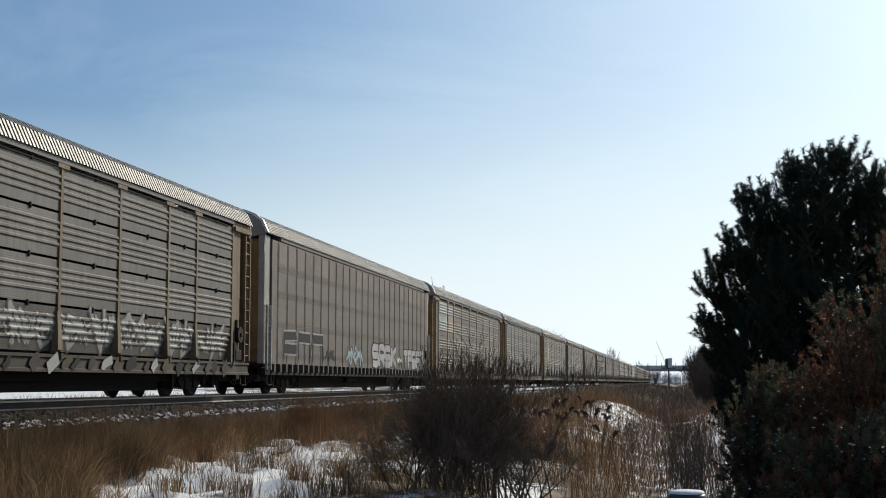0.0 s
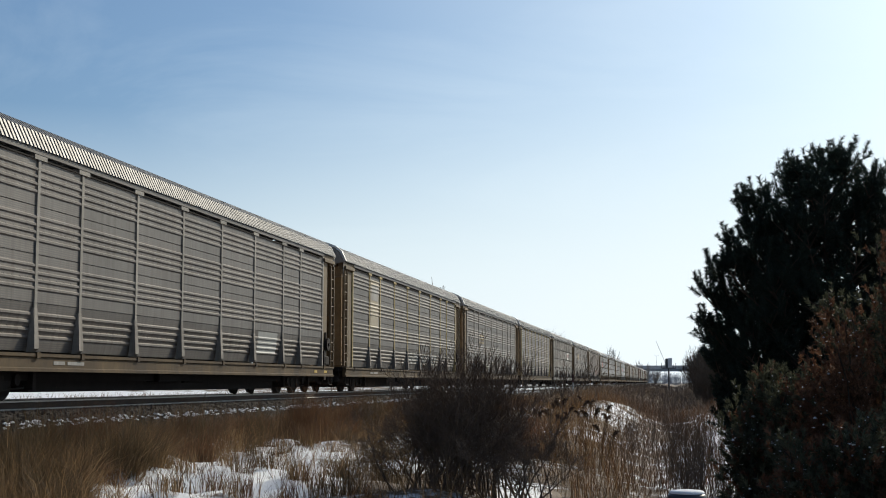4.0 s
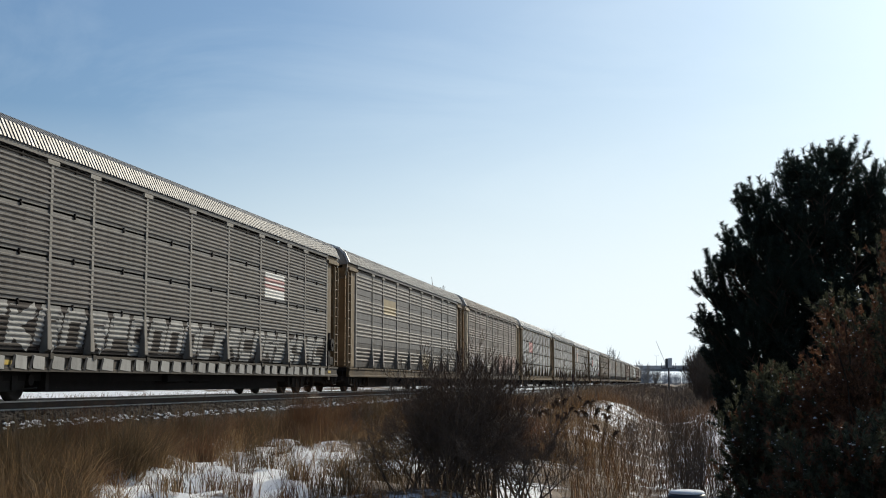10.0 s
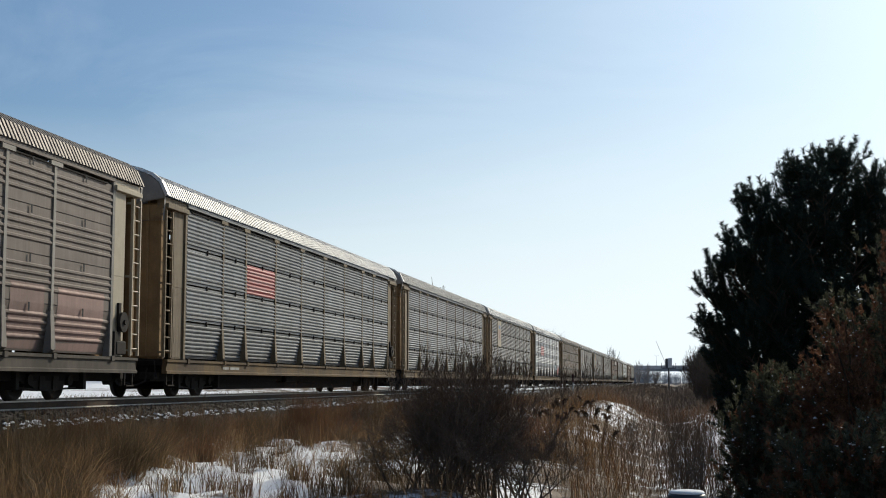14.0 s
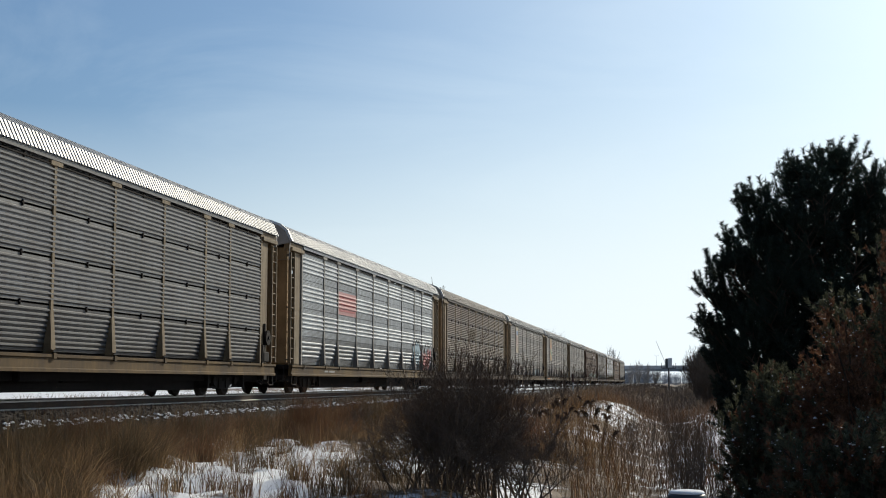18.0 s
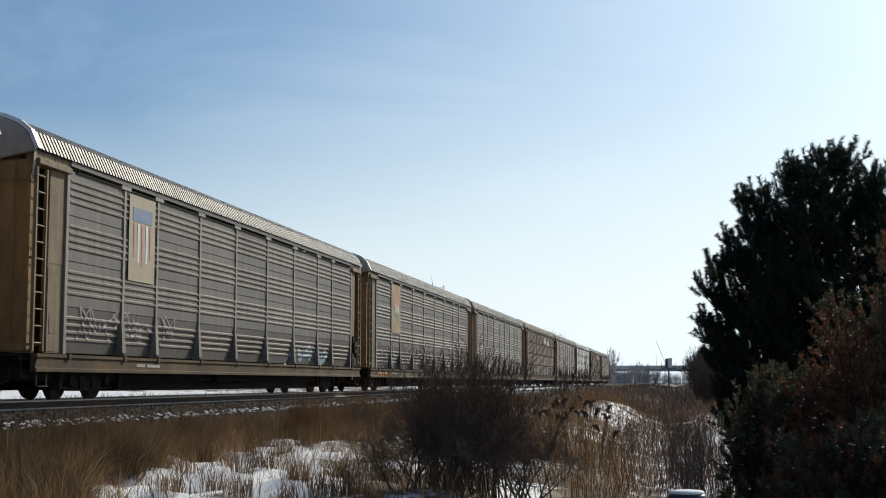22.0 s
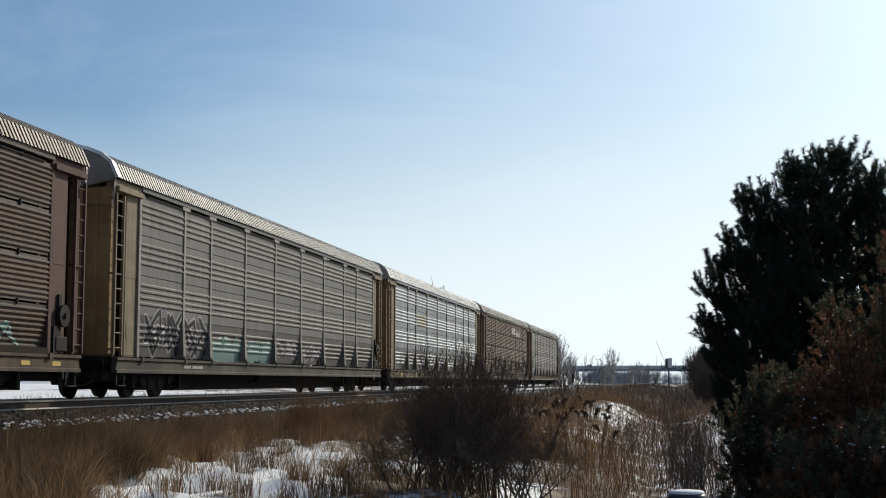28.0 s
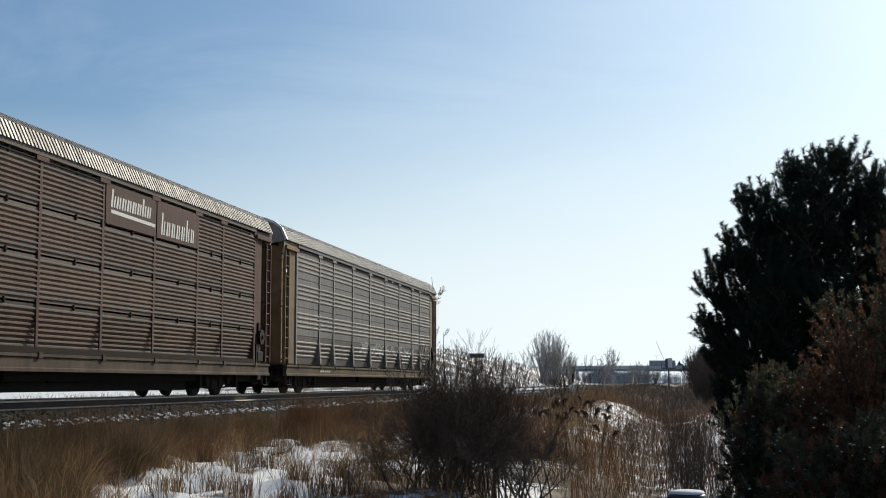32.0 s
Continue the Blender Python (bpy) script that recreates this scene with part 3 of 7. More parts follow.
def tuft(name, label, x, y, n, h, spread, mat, seed, wid=0.011, lean=0.35):
    """One clump of grass or dead stalks that stands by itself."""
    rnd = np.random.default_rng(seed)
    px, py = x + rnd.normal(0, spread, n), y + rnd.normal(0, spread, n)
    V, F = blades(px, py, h * rnd.uniform(0.5, 1.15, n), np.full(n, wid), lean, rnd)
    V = V - np.array([x, y, 0])
    ob = part(name, mesh_np(name, V, F), mat, at=pose(x, y, 0))
    return tagged(ob, label, "grass tuft", group="grass tufts in the snow")


TUFTS = [(-6.6, 17.0, 0.55), (-5.35, 16.2, 0.5), (-5.0, 17.4, 0.45), (-6.0, 19.3, 0.4), (-4.6, 15.6, 0.5), (-4.2, 16.8, 0.5), (-6.9, 21.5, 0.45), (-3.7, 15.5, 0.45), (-6.1, 15.4, 0.35), (-7.8, 24.0, 0.45)]
for i in range(16):
    rnd = random.Random(900 + i)
    y = rnd.uniform(15.3, 25)
    TUFTS.append((y * rnd.uniform(-0.44, -0.23), y, rnd.uniform(0.25, 0.5)))
for i, (x, y, h) in enumerate(TUFTS):
    tuft("grass_tuft", "clump of dead brown grass standing in snow", x, y, 70, h, 0.1, M[("olivegrass", "redgrass", "straw")[i % 3]], 30 + i, 0.008, 0.3)

# taller arching clumps along the bank and at the field's edge
for i in range(54):
    rnd = random.Random(1200 + i)
    if i < 40:
        y = rnd.uniform(19, 52)
        x = max(TRACK_X + 3.7, min(-0.2 * y, TRACK_X + rnd.uniform(3.8, 7.2)))
        h = rnd.uniform(0.65, 1.0)
    else:
        y = rnd.uniform(14.5, 22)
        x, h = y * rnd.uniform(-0.52, -0.44), rnd.uniform(0.5, 0.75)
    tuft("grass_tuft", "tall arching clump of dry grass on the bank", x, y, 80, h, 0.16, M[("grass", "straw", "redgrass")[i % 3]], 1300 + i, 0.0075, 0.55)

field("snow_stems", "thin brown stems sticking out of the snow", M["redgrass"], 7500, (-12, -3, 14, 38), lambda x, y: snow_gap(x, y) * (0.12 + 0.75 * (patch_noise(x, y, 3.1) > 0.55)), 0.3, 0.0055, 0.35, 20, 1.2, 0.6)

# tall thin weeds that rise above the rails
for i, (r, y, h) in enumerate([(-0.376, 23.6, 1.25), (-0.385, 24.6, 1.1), (-0.366, 24.2, 1.15), (-0.283, 29.5, 1.4), (-0.29, 30.5, 1.25), (-0.276, 31.0, 1.35), (-0.234, 33.0, 1.35), (-0.242, 34.5, 1.3), (-0.226, 35.5, 1.25), (-0.445, 21.0, 1.1), (-0.5, 18.5, 1.0), (-0.47, 19.6, 1.05), (-0.32, 27.0, 1.1)]):
    tuft("tall_weeds", "tall thin clump of dark dead weed stalks", r * y, y, 230, h, 0.24, M["redgrass" if i % 2 else "olivegrass"], 1500 + i, 0.0075, 0.25)

for i, (r, y, h) in enumerate([(-0.112, 27.0, 1.25), (-0.104, 28.0, 1.15), (-0.118, 29.5, 1.2), (-0.122, 26.0, 1.0)]):
    tuft("tall_weeds", "tall rust-coloured clump of dead weeds", r * y, y, 260, h, 0.2, M["rust_leaf"], 1560 + i, 0.009, 0.35)

# fallen stalks lying over the snow
field("fallen_grass", "broken dry stalks lying on the snow", M["olivegrass"], 13000, (-13, -3, 14, 38), lambda x, y: 0.55 * snow_gap(x, y) * (0.2 + 0.9 * (patch_noise(x, y, 2.4) > 0.5)), 0.2, 0.011, 0.95, 19, 1.2, 0.7)

# ---- bare shrubs and trees ----


def branches(base, height_m, rnd, levels=4, stems=1, spread=0.5, r0=0.06, kids=(4, 7), up=0.35, start=0.25, wob=0.12, ratio=0.55, seg=4):
    """Forking tapered limbs as arrays of tube ends and radii."""
    P0, P1, A, B = [], [], [], []

    def limb(p, d, length, r, lev):
        q, dd = p.copy(), d / np.linalg.norm(d)
        knots = []
        for k in range(seg):
            dd = dd + rnd.normal(0, wob, 3) + np.array([0, 0, up * 0.25])
            dd /= np.linalg.norm(dd)
            e = q + dd * length / seg
            ra, rb = r * (1 - 0.75 * k / seg), r * (1 - 0.75 * (k + 1) / seg)
            P0.append(q); P1.append(e); A.append(ra); B.append(rb)
            knots.append((q, e, dd.copy(), rb))
            q = e
        if lev > 0:
            for _ in range(rnd.integers(kids[0], kids[1] + 1)):
                f = rnd.uniform(start, 1.0) * seg
                k = min(seg - 1, int(f))
                a, b, dr, rr = knots[k]
                side = rnd.normal(0, 1, 3)
                side -= dr * side.dot(dr)
                side /= max(1e-6, np.linalg.norm(side))
                limb(a + (b - a) * (f - k), dr * (1 - spread) + side * spread + np.array([0, 0, up * 0.5]), length * ratio * rnd.uniform(0.65, 1.25) * (1.15 - 0.45 * f / seg), max(rr * 0.7, 0.0015), lev - 1)

    for s in range(stems):
        d = np.array([rnd.normal(0, spread * 0.5 if stems > 1 else 0.04), rnd.normal(0, spread * 0.5 if stems > 1 else 0.04), 1.0])
        o = np.array([rnd.normal(0, 0.08 * stems ** 0.5), rnd.normal(0, 0.08 * stems ** 0.5), 0]) if stems > 1 else np.zeros(3)
        limb(np.array(base, float) + o, d, height_m * rnd.uniform(0.75, 1.05), r0, levels)
    return np.array(P0), np.array(P1), np.array(A), np.array(B)


def bare_tree(name, label, x, y, h, seed, mat, r0, group="", category="tree", minr=0.0, thin=1.0, **kw):
    """A leafless tree: the trunk and limbs, and a crown of twigs."""
    rnd = np.random.default_rng(seed)
    P0, P1, A, B = branches((0, 0, -0.1), h, rnd, r0=r0, **kw)
    A, B = np.maximum(A * thin, minr), np.maximum(B * thin, minr)
    big = A > r0 * 0.35
    root = thing(name, label, category, group, pose(x, y, ground_z(x, y)))
    part("trunk", mesh_np("trunk", *tubes(P0[big], P1[big], A[big], B[big], 6), True), mat, root)
    if (~big).any():
        part("crown", mesh_np("crown", *tubes(P0[~big], P1[~big], A[~big], B[~big], 3)), mat, root, "bare twigs")["kind"] = "stuff"
    return root


def shrub(name, label, x, y, h, seed, mat, stems, r0, group="", **kw):
    rnd = np.random.default_rng(seed)
    P0, P1, A, B = branches((0, 0, -0.05), h, rnd, stems=stems, r0=r0, **kw)
    big = A > r0 * 0.4
    root = thing(name, label, "shrub", group, pose(x, y, ground_z(x, y)))
    part("stem_base", mesh_np("stem_base", *tubes(P0[big], P1[big], A[big], B[big], 5), True), mat, root)["kind"] = "stuff"
    part("twig_mass", mesh_np("twig_mass", *tubes(P0[~big], P1[~big], np.maximum(A[~big], 0.002), np.maximum(B[~big], 0.0015), 3)), mat, root, "thin dark twigs")["kind"] = "stuff"
    return root


# the dark twiggy bush before the track
for i, (x, y, h, st, sp, up) in enumerate([(-2.7, 17.3, 1.15, 9, 0.65, 0.2), (-2.3, 17.6, 1.5, 8, 0.42, 0.5), (-3.35, 17.7, 1.1, 9, 0.65, 0.25), (-2.6, 16.9, 0.95, 8, 0.65, 0.2), (-2.95, 18.3, 1.4, 6, 0.45, 0.45), (-2.05, 17.2, 1.05, 9, 0.65, 0.25), (-3.1, 17.1, 1.0, 8, 0.65, 0.2), (-2.2, 16.8, 0.9, 7, 0.65, 0.2), (-3.0, 17.5, 1.2, 8, 0.5, 0.35), (-2.55, 17.9, 1.3, 8, 0.5, 0.35), (-3.45, 18.0, 1.1, 8, 0.6, 0.25), (-2.75, 17.4, 1.5, 8, 0.45, 0.45), (-3.2, 17.8, 1.4, 7, 0.45, 0.45)]):
    shrub("bush", "dense dark leafless bush with a mass of fine twigs", x, y, h, 51 + i, M["darkbark"], st, 0.015, "bushes before the track", spread=sp, levels=3, kids=(5, 8), up=up, wob=0.17, start=0.33)

for i in range(18):
    rnd = random.Random(40 + i)
    y = rnd.uniform(14.5, 30)
    x = y * rnd.uniform(0.0, 0.036)
    shrub("ditch_brush", "thin dark leafless brush in the snowy ditch", x, y, rnd.uniform(0.7, 1.2), 140 + i, M["darkbark"], 6, 0.008, "brush in the ditch", spread=0.35, levels=2, kids=(3, 6), up=0.55, wob=0.1)
# thicket of dark stems in the ditch
for i in range(34):
    rnd = random.Random(80 + i)
    y = rnd.uniform(20, 62)
    x = y * rnd.uniform(-0.05, 0.028)
    shrub("ditch_brush", "thin dark leafless brush in the snowy ditch", x, y, rnd.uniform(0.6, 1.1), 90 + i, M["darkbark"], 6, 0.009, "brush in the ditch", spread=0.4, levels=2, kids=(3, 6), up=0.5, wob=0.1)
field("weeds", "dark dead weed stalks in the ditch", M["redgrass"], 24000, (-4.5, 3.5, 18, 80), lambda x, y: (0.6 - 0.15 * smooth(-0.03, 0.0, x / y)) * smooth(-0.1, -0.06, x / y) * smooth(0.07, 0.03, x / y) * (0.3 + 0.7 * patch_noise(x, y, 1.1)), 0.6, 0.009, 0.45, 15, 1.2)
field("reeds", "tan reeds standing in the ditch bank", M["grass"], 22000, (-6, 0.5, 18, 60), lambda x, y: 0.5 * smooth(-0.125, -0.09, x / y) * smooth(-0.02, -0.05, x / y) * (0.3 + 0.8 * patch_noise(x, y, 0.9)), 0.8, 0.0075, 0.3, 16, 1.4)


def reed(x, y, h, seed):
    """A plumed reed: a leaning stalk and a nodding seed head."""
    rnd = np.random.default_rng(seed)
    root = thing("plumed_reed", "dry reed with a nodding dark seed plume", "reed", "reeds with plumes", pose(x, y, ground_z(x, y)))
    lean = rnd.normal(0, 0.05, 2)
    pts = [np.array([lean[0] * k, lean[1] * k, h * k / 4]) for k in range(5)]
    part("stalk", mesh_np("stalk", *tubes(np.array(pts[:-1]), np.array(pts[1:]), np.full(4, 0.006), np.full(4, 0.005), 4)), M["grass"], root)
    n = 70
    f = rnd.uniform(0, 1, n)
    side = rnd.choice([-1, 1])
    c = pts[-1] + np.stack([side * 0.11 * f ** 1.6, 0.04 * f, 0.2 * f - 0.13 * f ** 2], 1)
    e = c + np.stack([rnd.normal(side * 0.03, 0.03, n), rnd.normal(0, 0.03, n), rnd.normal(-0.015, 0.035, n)], 1) * (1.2 - f)[:, None]
    part("plume", mesh_np("plume", *tubes(c, e, np.full(n, 0.011), np.full(n, 0.003), 3)), M["plume"], root, "dark feathery seed head")


for i in range(26):
    rnd = random.Random(300 + i)
    y = rnd.uniform(22, 33)
    reed(y * rnd.uniform(-0.096, -0.055), y, rnd.uniform(0.9, 1.3), 310 + i)

# ---- conifers ----


def shoots(points, dirs, lens, rnd, per=64, needle=0.08, width=0.0125, spread=0.78):
    """Bottlebrush shoots: needles round short twigs."""
    n = len(points)
    f = rnd.uniform(0.0, 1.0, (n, per)) ** 0.8
    D = dirs / np.linalg.norm(dirs, axis=1, keepdims=True)
    base = points[:, None] + D[:, None] * (lens[:, None] * f)[:, :, None]
    r = rnd.normal(0, 1, (n, per, 3))
    r -= D[:, None] * (r * D[:, None]).sum(-1, keepdims=True)
    r /= np.linalg.norm(r, axis=-1, keepdims=True)
    nd = D[:, None] * (1 - spread * 0.45) + r * spread
    nd /= np.linalg.norm(nd, axis=-1, keepdims=True)
    tip = base + nd * needle * rnd.uniform(0.7, 1.2, (n, per, 1))
    s = np.cross(nd, rnd.normal(0, 1, (n, per, 3)))
    s /= np.linalg.norm(s, axis=-1, keepdims=True)
    V = np.stack([base - s * width / 2, base + s * width / 2, tip], 2).reshape(-1, 3)
    return V, np.arange(len(V)).reshape(-1, 3)


def pine(x, y, h, seed):
    """A long-needled pine: ascending limbs in whorls, each ending in a spray of upright bottlebrush candles."""
    rnd = np.random.default_rng(seed)
    root = thing("pine_tree", "dark green long-needled pine tree seen against the light", "tree", at=pose(x, y, ground_z(x, y)))
    K = 10
    zs = np.linspace(0, h * 0.95, K + 1)
    px = np.stack([0.05 * np.sin(zs), 0.04 * np.cos(1.3 * zs), zs], 1)
    part("trunk", mesh_np("trunk", *tubes(px[:-1], px[1:], 0.13 * (1 - zs[:-1] / h) + 0.02, 0.13 * (1 - zs[1:] / h) + 0.02, 8), True), M["pinebark"], root)
    LP0, LP1, LA, LB, SP, SD, SL = [], [], [], [], [], [], []
    up = np.array([0, 0, 1.0])

    def twig(a, b, r0, r1):
        LP0.append(a); LP1.append(b); LA.append(r0); LB.append(r1)

    def candle(p, d, l):
        SP.append(p); SD.append(d); SL.append(l)

    def spray(p, d, n, l):
        """A leading candle and a ring of splayed ones behind it."""
        d = d / np.linalg.norm(d)
        candle(p, d, l)
        a0 = rnd.uniform(0, 6.28)
        u = np.cross(d, rnd.normal(0, 1, 3))
        u /= np.linalg.norm(u)
        v = np.cross(d, u)
        for k in range(n):
            a = a0 + k * 6.283 / n + rnd.normal(0, 0.25)
            g = d * 0.72 + (u * math.cos(a) + v * math.sin(a)) * rnd.uniform(0.45, 0.8) + up * 0.2
            candle(p - d * rnd.uniform(0.0, 0.1), g, l * rnd.uniform(0.65, 0.95))

    def envelope(f):
        return float(np.interp(f, [0.05, 0.2, 0.36, 0.5, 0.6, 0.68, 0.78, 0.86, 0.92, 0.97, 1.0], [1.6, 1.95, 2.15, 2.18, 2.08, 1.92, 1.68, 1.42, 1.02, 0.5, 0.15]))

    for k in range(190):
        f = 0.1 + 0.86 * k / 190
        inner = k % 3 == 0
        a = k * 2.39996 + rnd.normal(0, 0.3)
        R = envelope(f) * (rnd.uniform(0.4, 0.7) if inner else rnd.uniform(0.86, 1.06))
        R -= 0.22
        R = max(R, 0.08)
        out = np.array([math.cos(a), math.sin(a), 0.0])
        side = np.array([-out[1], out[0], 0.0])
        end = out * R + np.array([0, 0, h * f - 0.42])
        rise = R * (0.35 + 0.55 * f)
        foot = np.array([0, 0, max(0.2, end[2] - rise)])
        ctrl = out * R * 0.66 + np.array([0, 0, foot[2] + rise * 0.28])
        n = max(4, int(R / 0.15))
        prev = foot
        for q in range(1, n + 1):
            u = q / n
            p = foot * (1 - u) ** 2 + ctrl * 2 * u * (1 - u) + end * u * u + rnd.normal(0, 0.012, 3)
            tan = (ctrl - foot) * (1 - u) + (end - ctrl) * u
            tan /= np.linalg.norm(tan)
            twig(prev, p, 0.034 * (1.1 - u) + 0.004, 0.034 * (1.0 - 0.9 * u) + 0.003)
            if u > 0.3 and q < n:
                for sd in (-1, 1):
                    L = rnd.uniform(0.14, 0.42) * (0.5 + 0.7 * (1 - abs(u - 0.6)))
                    d = tan * 0.6 + side * sd * rnd.uniform(0.5, 0.95) + up * rnd.uniform(0.15, 0.5)
                    o = p + d / np.linalg.norm(d) * L
                    twig(p, o, 0.011, 0.007)
                    spray(o, d * 0.5 + up * rnd.uniform(0.45, 0.9), 1 if rnd.uniform() < 0.6 else 2, rnd.uniform(0.24, 0.36))
                if rnd.uniform() < 0.7:
                    candle(p, tan * 0.4 + up * 0.8 + rnd.normal(0, 0.15, 3), rnd.uniform(0.22, 0.34))
            prev = p
        spray(end, (end - ctrl) / np.linalg.norm(end - ctrl) * 0.6 + up * (0.5 + 0.5 * f), 3, rnd.uniform(0.36, 0.48))
    for k in range(5):
        spray(np.array([0.16 * math.cos(k * 2.4), 0.16 * math.sin(k * 2.4), h - 0.52 - 0.05 * k]), np.array([0.25 * math.cos(k * 2.4), 0.25 * math.sin(k * 2.4), 1.0]), 3, 0.42)
    part("limb_mass", mesh_np("limb_mass", *tubes(np.array(LP0), np.array(LP1), np.array(LA), np.array(LB), 4)), M["pinebark"], root)["kind"] = "stuff"
    SP, SD, SL = np.array(SP), np.array(SD), np.array(SL)
    core = np.hypot(SP[:, 0], SP[:, 1]) < 0.62 * np.array([envelope(z / h) for z in SP[:, 2]])
    part("needle_mass", mesh_np("needle_mass", *shoots(SP[core], SD[core], SL[core], rnd, 80, 0.085, 0.014, 0.8)), M["needle"], root, "tufted dark green needles")["kind"] = "stuff"
    part("tip_needle_mass", mesh_np("tip_needle_mass", *shoots(SP[~core], SD[~core], SL[~core], rnd, 210, 0.074, 0.0095, 0.92)), M["needle"], root, "dark bottlebrush shoot tips")["kind"] = "stuff"
    return root


pine(2.46, 22.0, 5.32, 61)


def juniper(x, y, h, reach, seed, mat, label, rust=0.0):
    """A broad evergreen of fine upward sprays, with a little snow caught in it."""
    rnd = np.random.default_rng(seed)
    root = thing("evergreen_shrub", label, "shrub", "evergreen shrubs", pose(x, y, ground_z(x, y)))
    LP0, LP1, LA, LB, SP, SD = [], [], [], [], [], []
    for k in range(95):
        a, f = rnd.uniform(0, 6.28), rnd.uniform(0, 1)
        R = reach * rnd.uniform(0.75, 1.08)
        el = math.asin(f ** 0.8)
        end = np.array([math.cos(a) * math.cos(el) * R, math.sin(a) * math.cos(el) * R, 0.25 + math.sin(el) * (h - 0.25) * rnd.uniform(0.88, 1.05)])
        p = np.array([0, 0, 0.05])
        seg = 5
        for s in range(seg):
            t1 = (s + 1) / seg
            q = end * np.array([t1 ** 0.9, t1 ** 0.9, t1 ** 1.1]) + rnd.normal(0, 0.05, 3)
            LP0.append(p); LP1.append(q); LA.append(0.022 * (1 - s / seg) + 0.005); LB.append(0.022 * (1 - t1) + 0.005)
            if s >= 2:
                for _ in range(13 + 9 * (s - 2)):
                    g = rnd.normal(0, 1, 3)
                    g /= np.linalg.norm(g)
                    SP.append(p + (q - p) * rnd.uniform(0, 1) + g * rnd.uniform(0.02, 0.24))
                    SD.append((q - p) / np.linalg.norm(q - p) * 0.5 + g * 0.6 + np.array([0, 0, 0.45]))
            p = q
    SP, SD = np.array(SP), np.array(SD)
    part("limb_mass", mesh_np("limb_mass", *tubes(np.array(LP0), np.array(LP1), np.array(LA), np.array(LB), 4)), M["pinebark"], root)["kind"] = "stuff"
    brown = rnd.uniform(0, 1, len(SP)) < rust * smooth(0.2, 0.9, patch_noise(SP[:, 0] * 1.5, SP[:, 2] * 1.5))
    part("foliage", mesh_np("foliage", *shoots(SP[~brown], SD[~brown], np.full((~brown).sum(), 0.09), rnd, 26, 0.05, 0.013, 0.7)), mat, root, "fine dark green sprays")["kind"] = "stuff"
    if brown.any():
        part("brown_foliage", mesh_np("brown_foliage", *shoots(SP[brown], SD[brown], np.full(brown.sum(), 0.09), rnd, 26, 0.05, 0.013, 0.7)), M["rust_leaf"], root, "winter-browned sprays")["kind"] = "stuff"
    rim = np.linalg.norm(SP / np.array([reach, reach, h]), axis=1)
    top = SP[rnd.uniform(0, 1, len(SP)) < 0.3 * smooth(0.7, 0.98, rim)]
    if len(top):
        O = np.array([(1, 0, 0), (0, 1, 0), (-1, 0, 0), (0, -1, 0), (0, 0, 0.6), (0, 0, -0.4)])
        T = np.array([(0, 1, 4), (1, 2, 4), (2, 3, 4), (3, 0, 4), (1, 0, 5), (2, 1, 5), (3, 2, 5), (0, 3, 5)])
        s = rnd.uniform(0.006, 0.024, len(top)) * (0.6 + 0.7 * rnd.uniform(0, 1, len(top)) ** 3)
        V = O[None] * s[:, None, None] * rnd.uniform(0.6, 1.5, (len(top), 6, 1)) + top[:, None] + np.array([0, 0, 0.03])
        part("snow_bits", mesh_np("snow_bits", V.reshape(-1, 3), (T[None] + (np.arange(len(top)) * 6)[:, None, None]).reshape(-1, 3)), M["snow"], root, "small clots of snow")["kind"] = "stuff"
    return root


juniper(2.05, 13.3, 2.6, 1.2, 71, M["juniper"], "dense dark evergreen shrub with browned sprays and snow clots", 1.0)
juniper(1.15, 14.0, 1.85, 0.72, 72, M["juniper"], "dense dark green evergreen shrub with snow clots", 0.2)
juniper(1.55, 11.6, 1.35, 0.9, 73, M["juniper"], "low dark evergreen shrub with snow clots", 0.35)

# ---- marker post with a cap of snow ----
mp = thing("marker_post", "thick dark plastic post with a cap of snow", "post", at=pose(0.055, 8.2, ground_z(0.055, 8.2)))
ph = -0.285 - ground_z(0.055, 8.2)


def ringed(profile, n=24):
    """A turned body from (radius, height) pairs."""
    V = [(r * math.cos(a * 6.28318 / n), r * math.sin(a * 6.28318 / n), z) for r, z in profile for a in range(n)]
    F = [(k * n + a, k * n + (a + 1) % n, (k + 1) * n + (a + 1) % n, (k + 1) * n + a) for k in range(len(profile) - 1) for a in range(n)]
    return mesh_np("turned", V, F, True)


part("shaft", ringed([(0.105, -0.1), (0.105, ph - 0.06), (0.118, ph - 0.055), (0.118, ph - 0.02), (0.1, ph - 0.005), (0.0, ph)]), M["black_plastic"], mp)
part("snow_cap", ringed([(0.1, ph - 0.012), (0.106, ph - 0.002), (0.098, ph + 0.008), (0.06, ph + 0.013), (0.0, ph + 0.014)]), M["snow"], mp, "thin cap of snow")

# ---- far side: trees, poles, overpass ----
for i, (x, y, h) in enumerate([(-23.6, 131, 11.2), (-22.6, 131, 8.0), (-25.0, 138, 6.6), (-22.0, 134, 5.2)]):
    bare_tree("bare_tree", "slender bare tree standing behind the railway", x, y, h, 400 + i, M["bark"], 0.09, "slender trees behind the line", levels=3, kids=(8, 11), spread=0.55, up=0.2, ratio=0.24, start=0.25, minr=0.011, wob=0.04, seg=7)


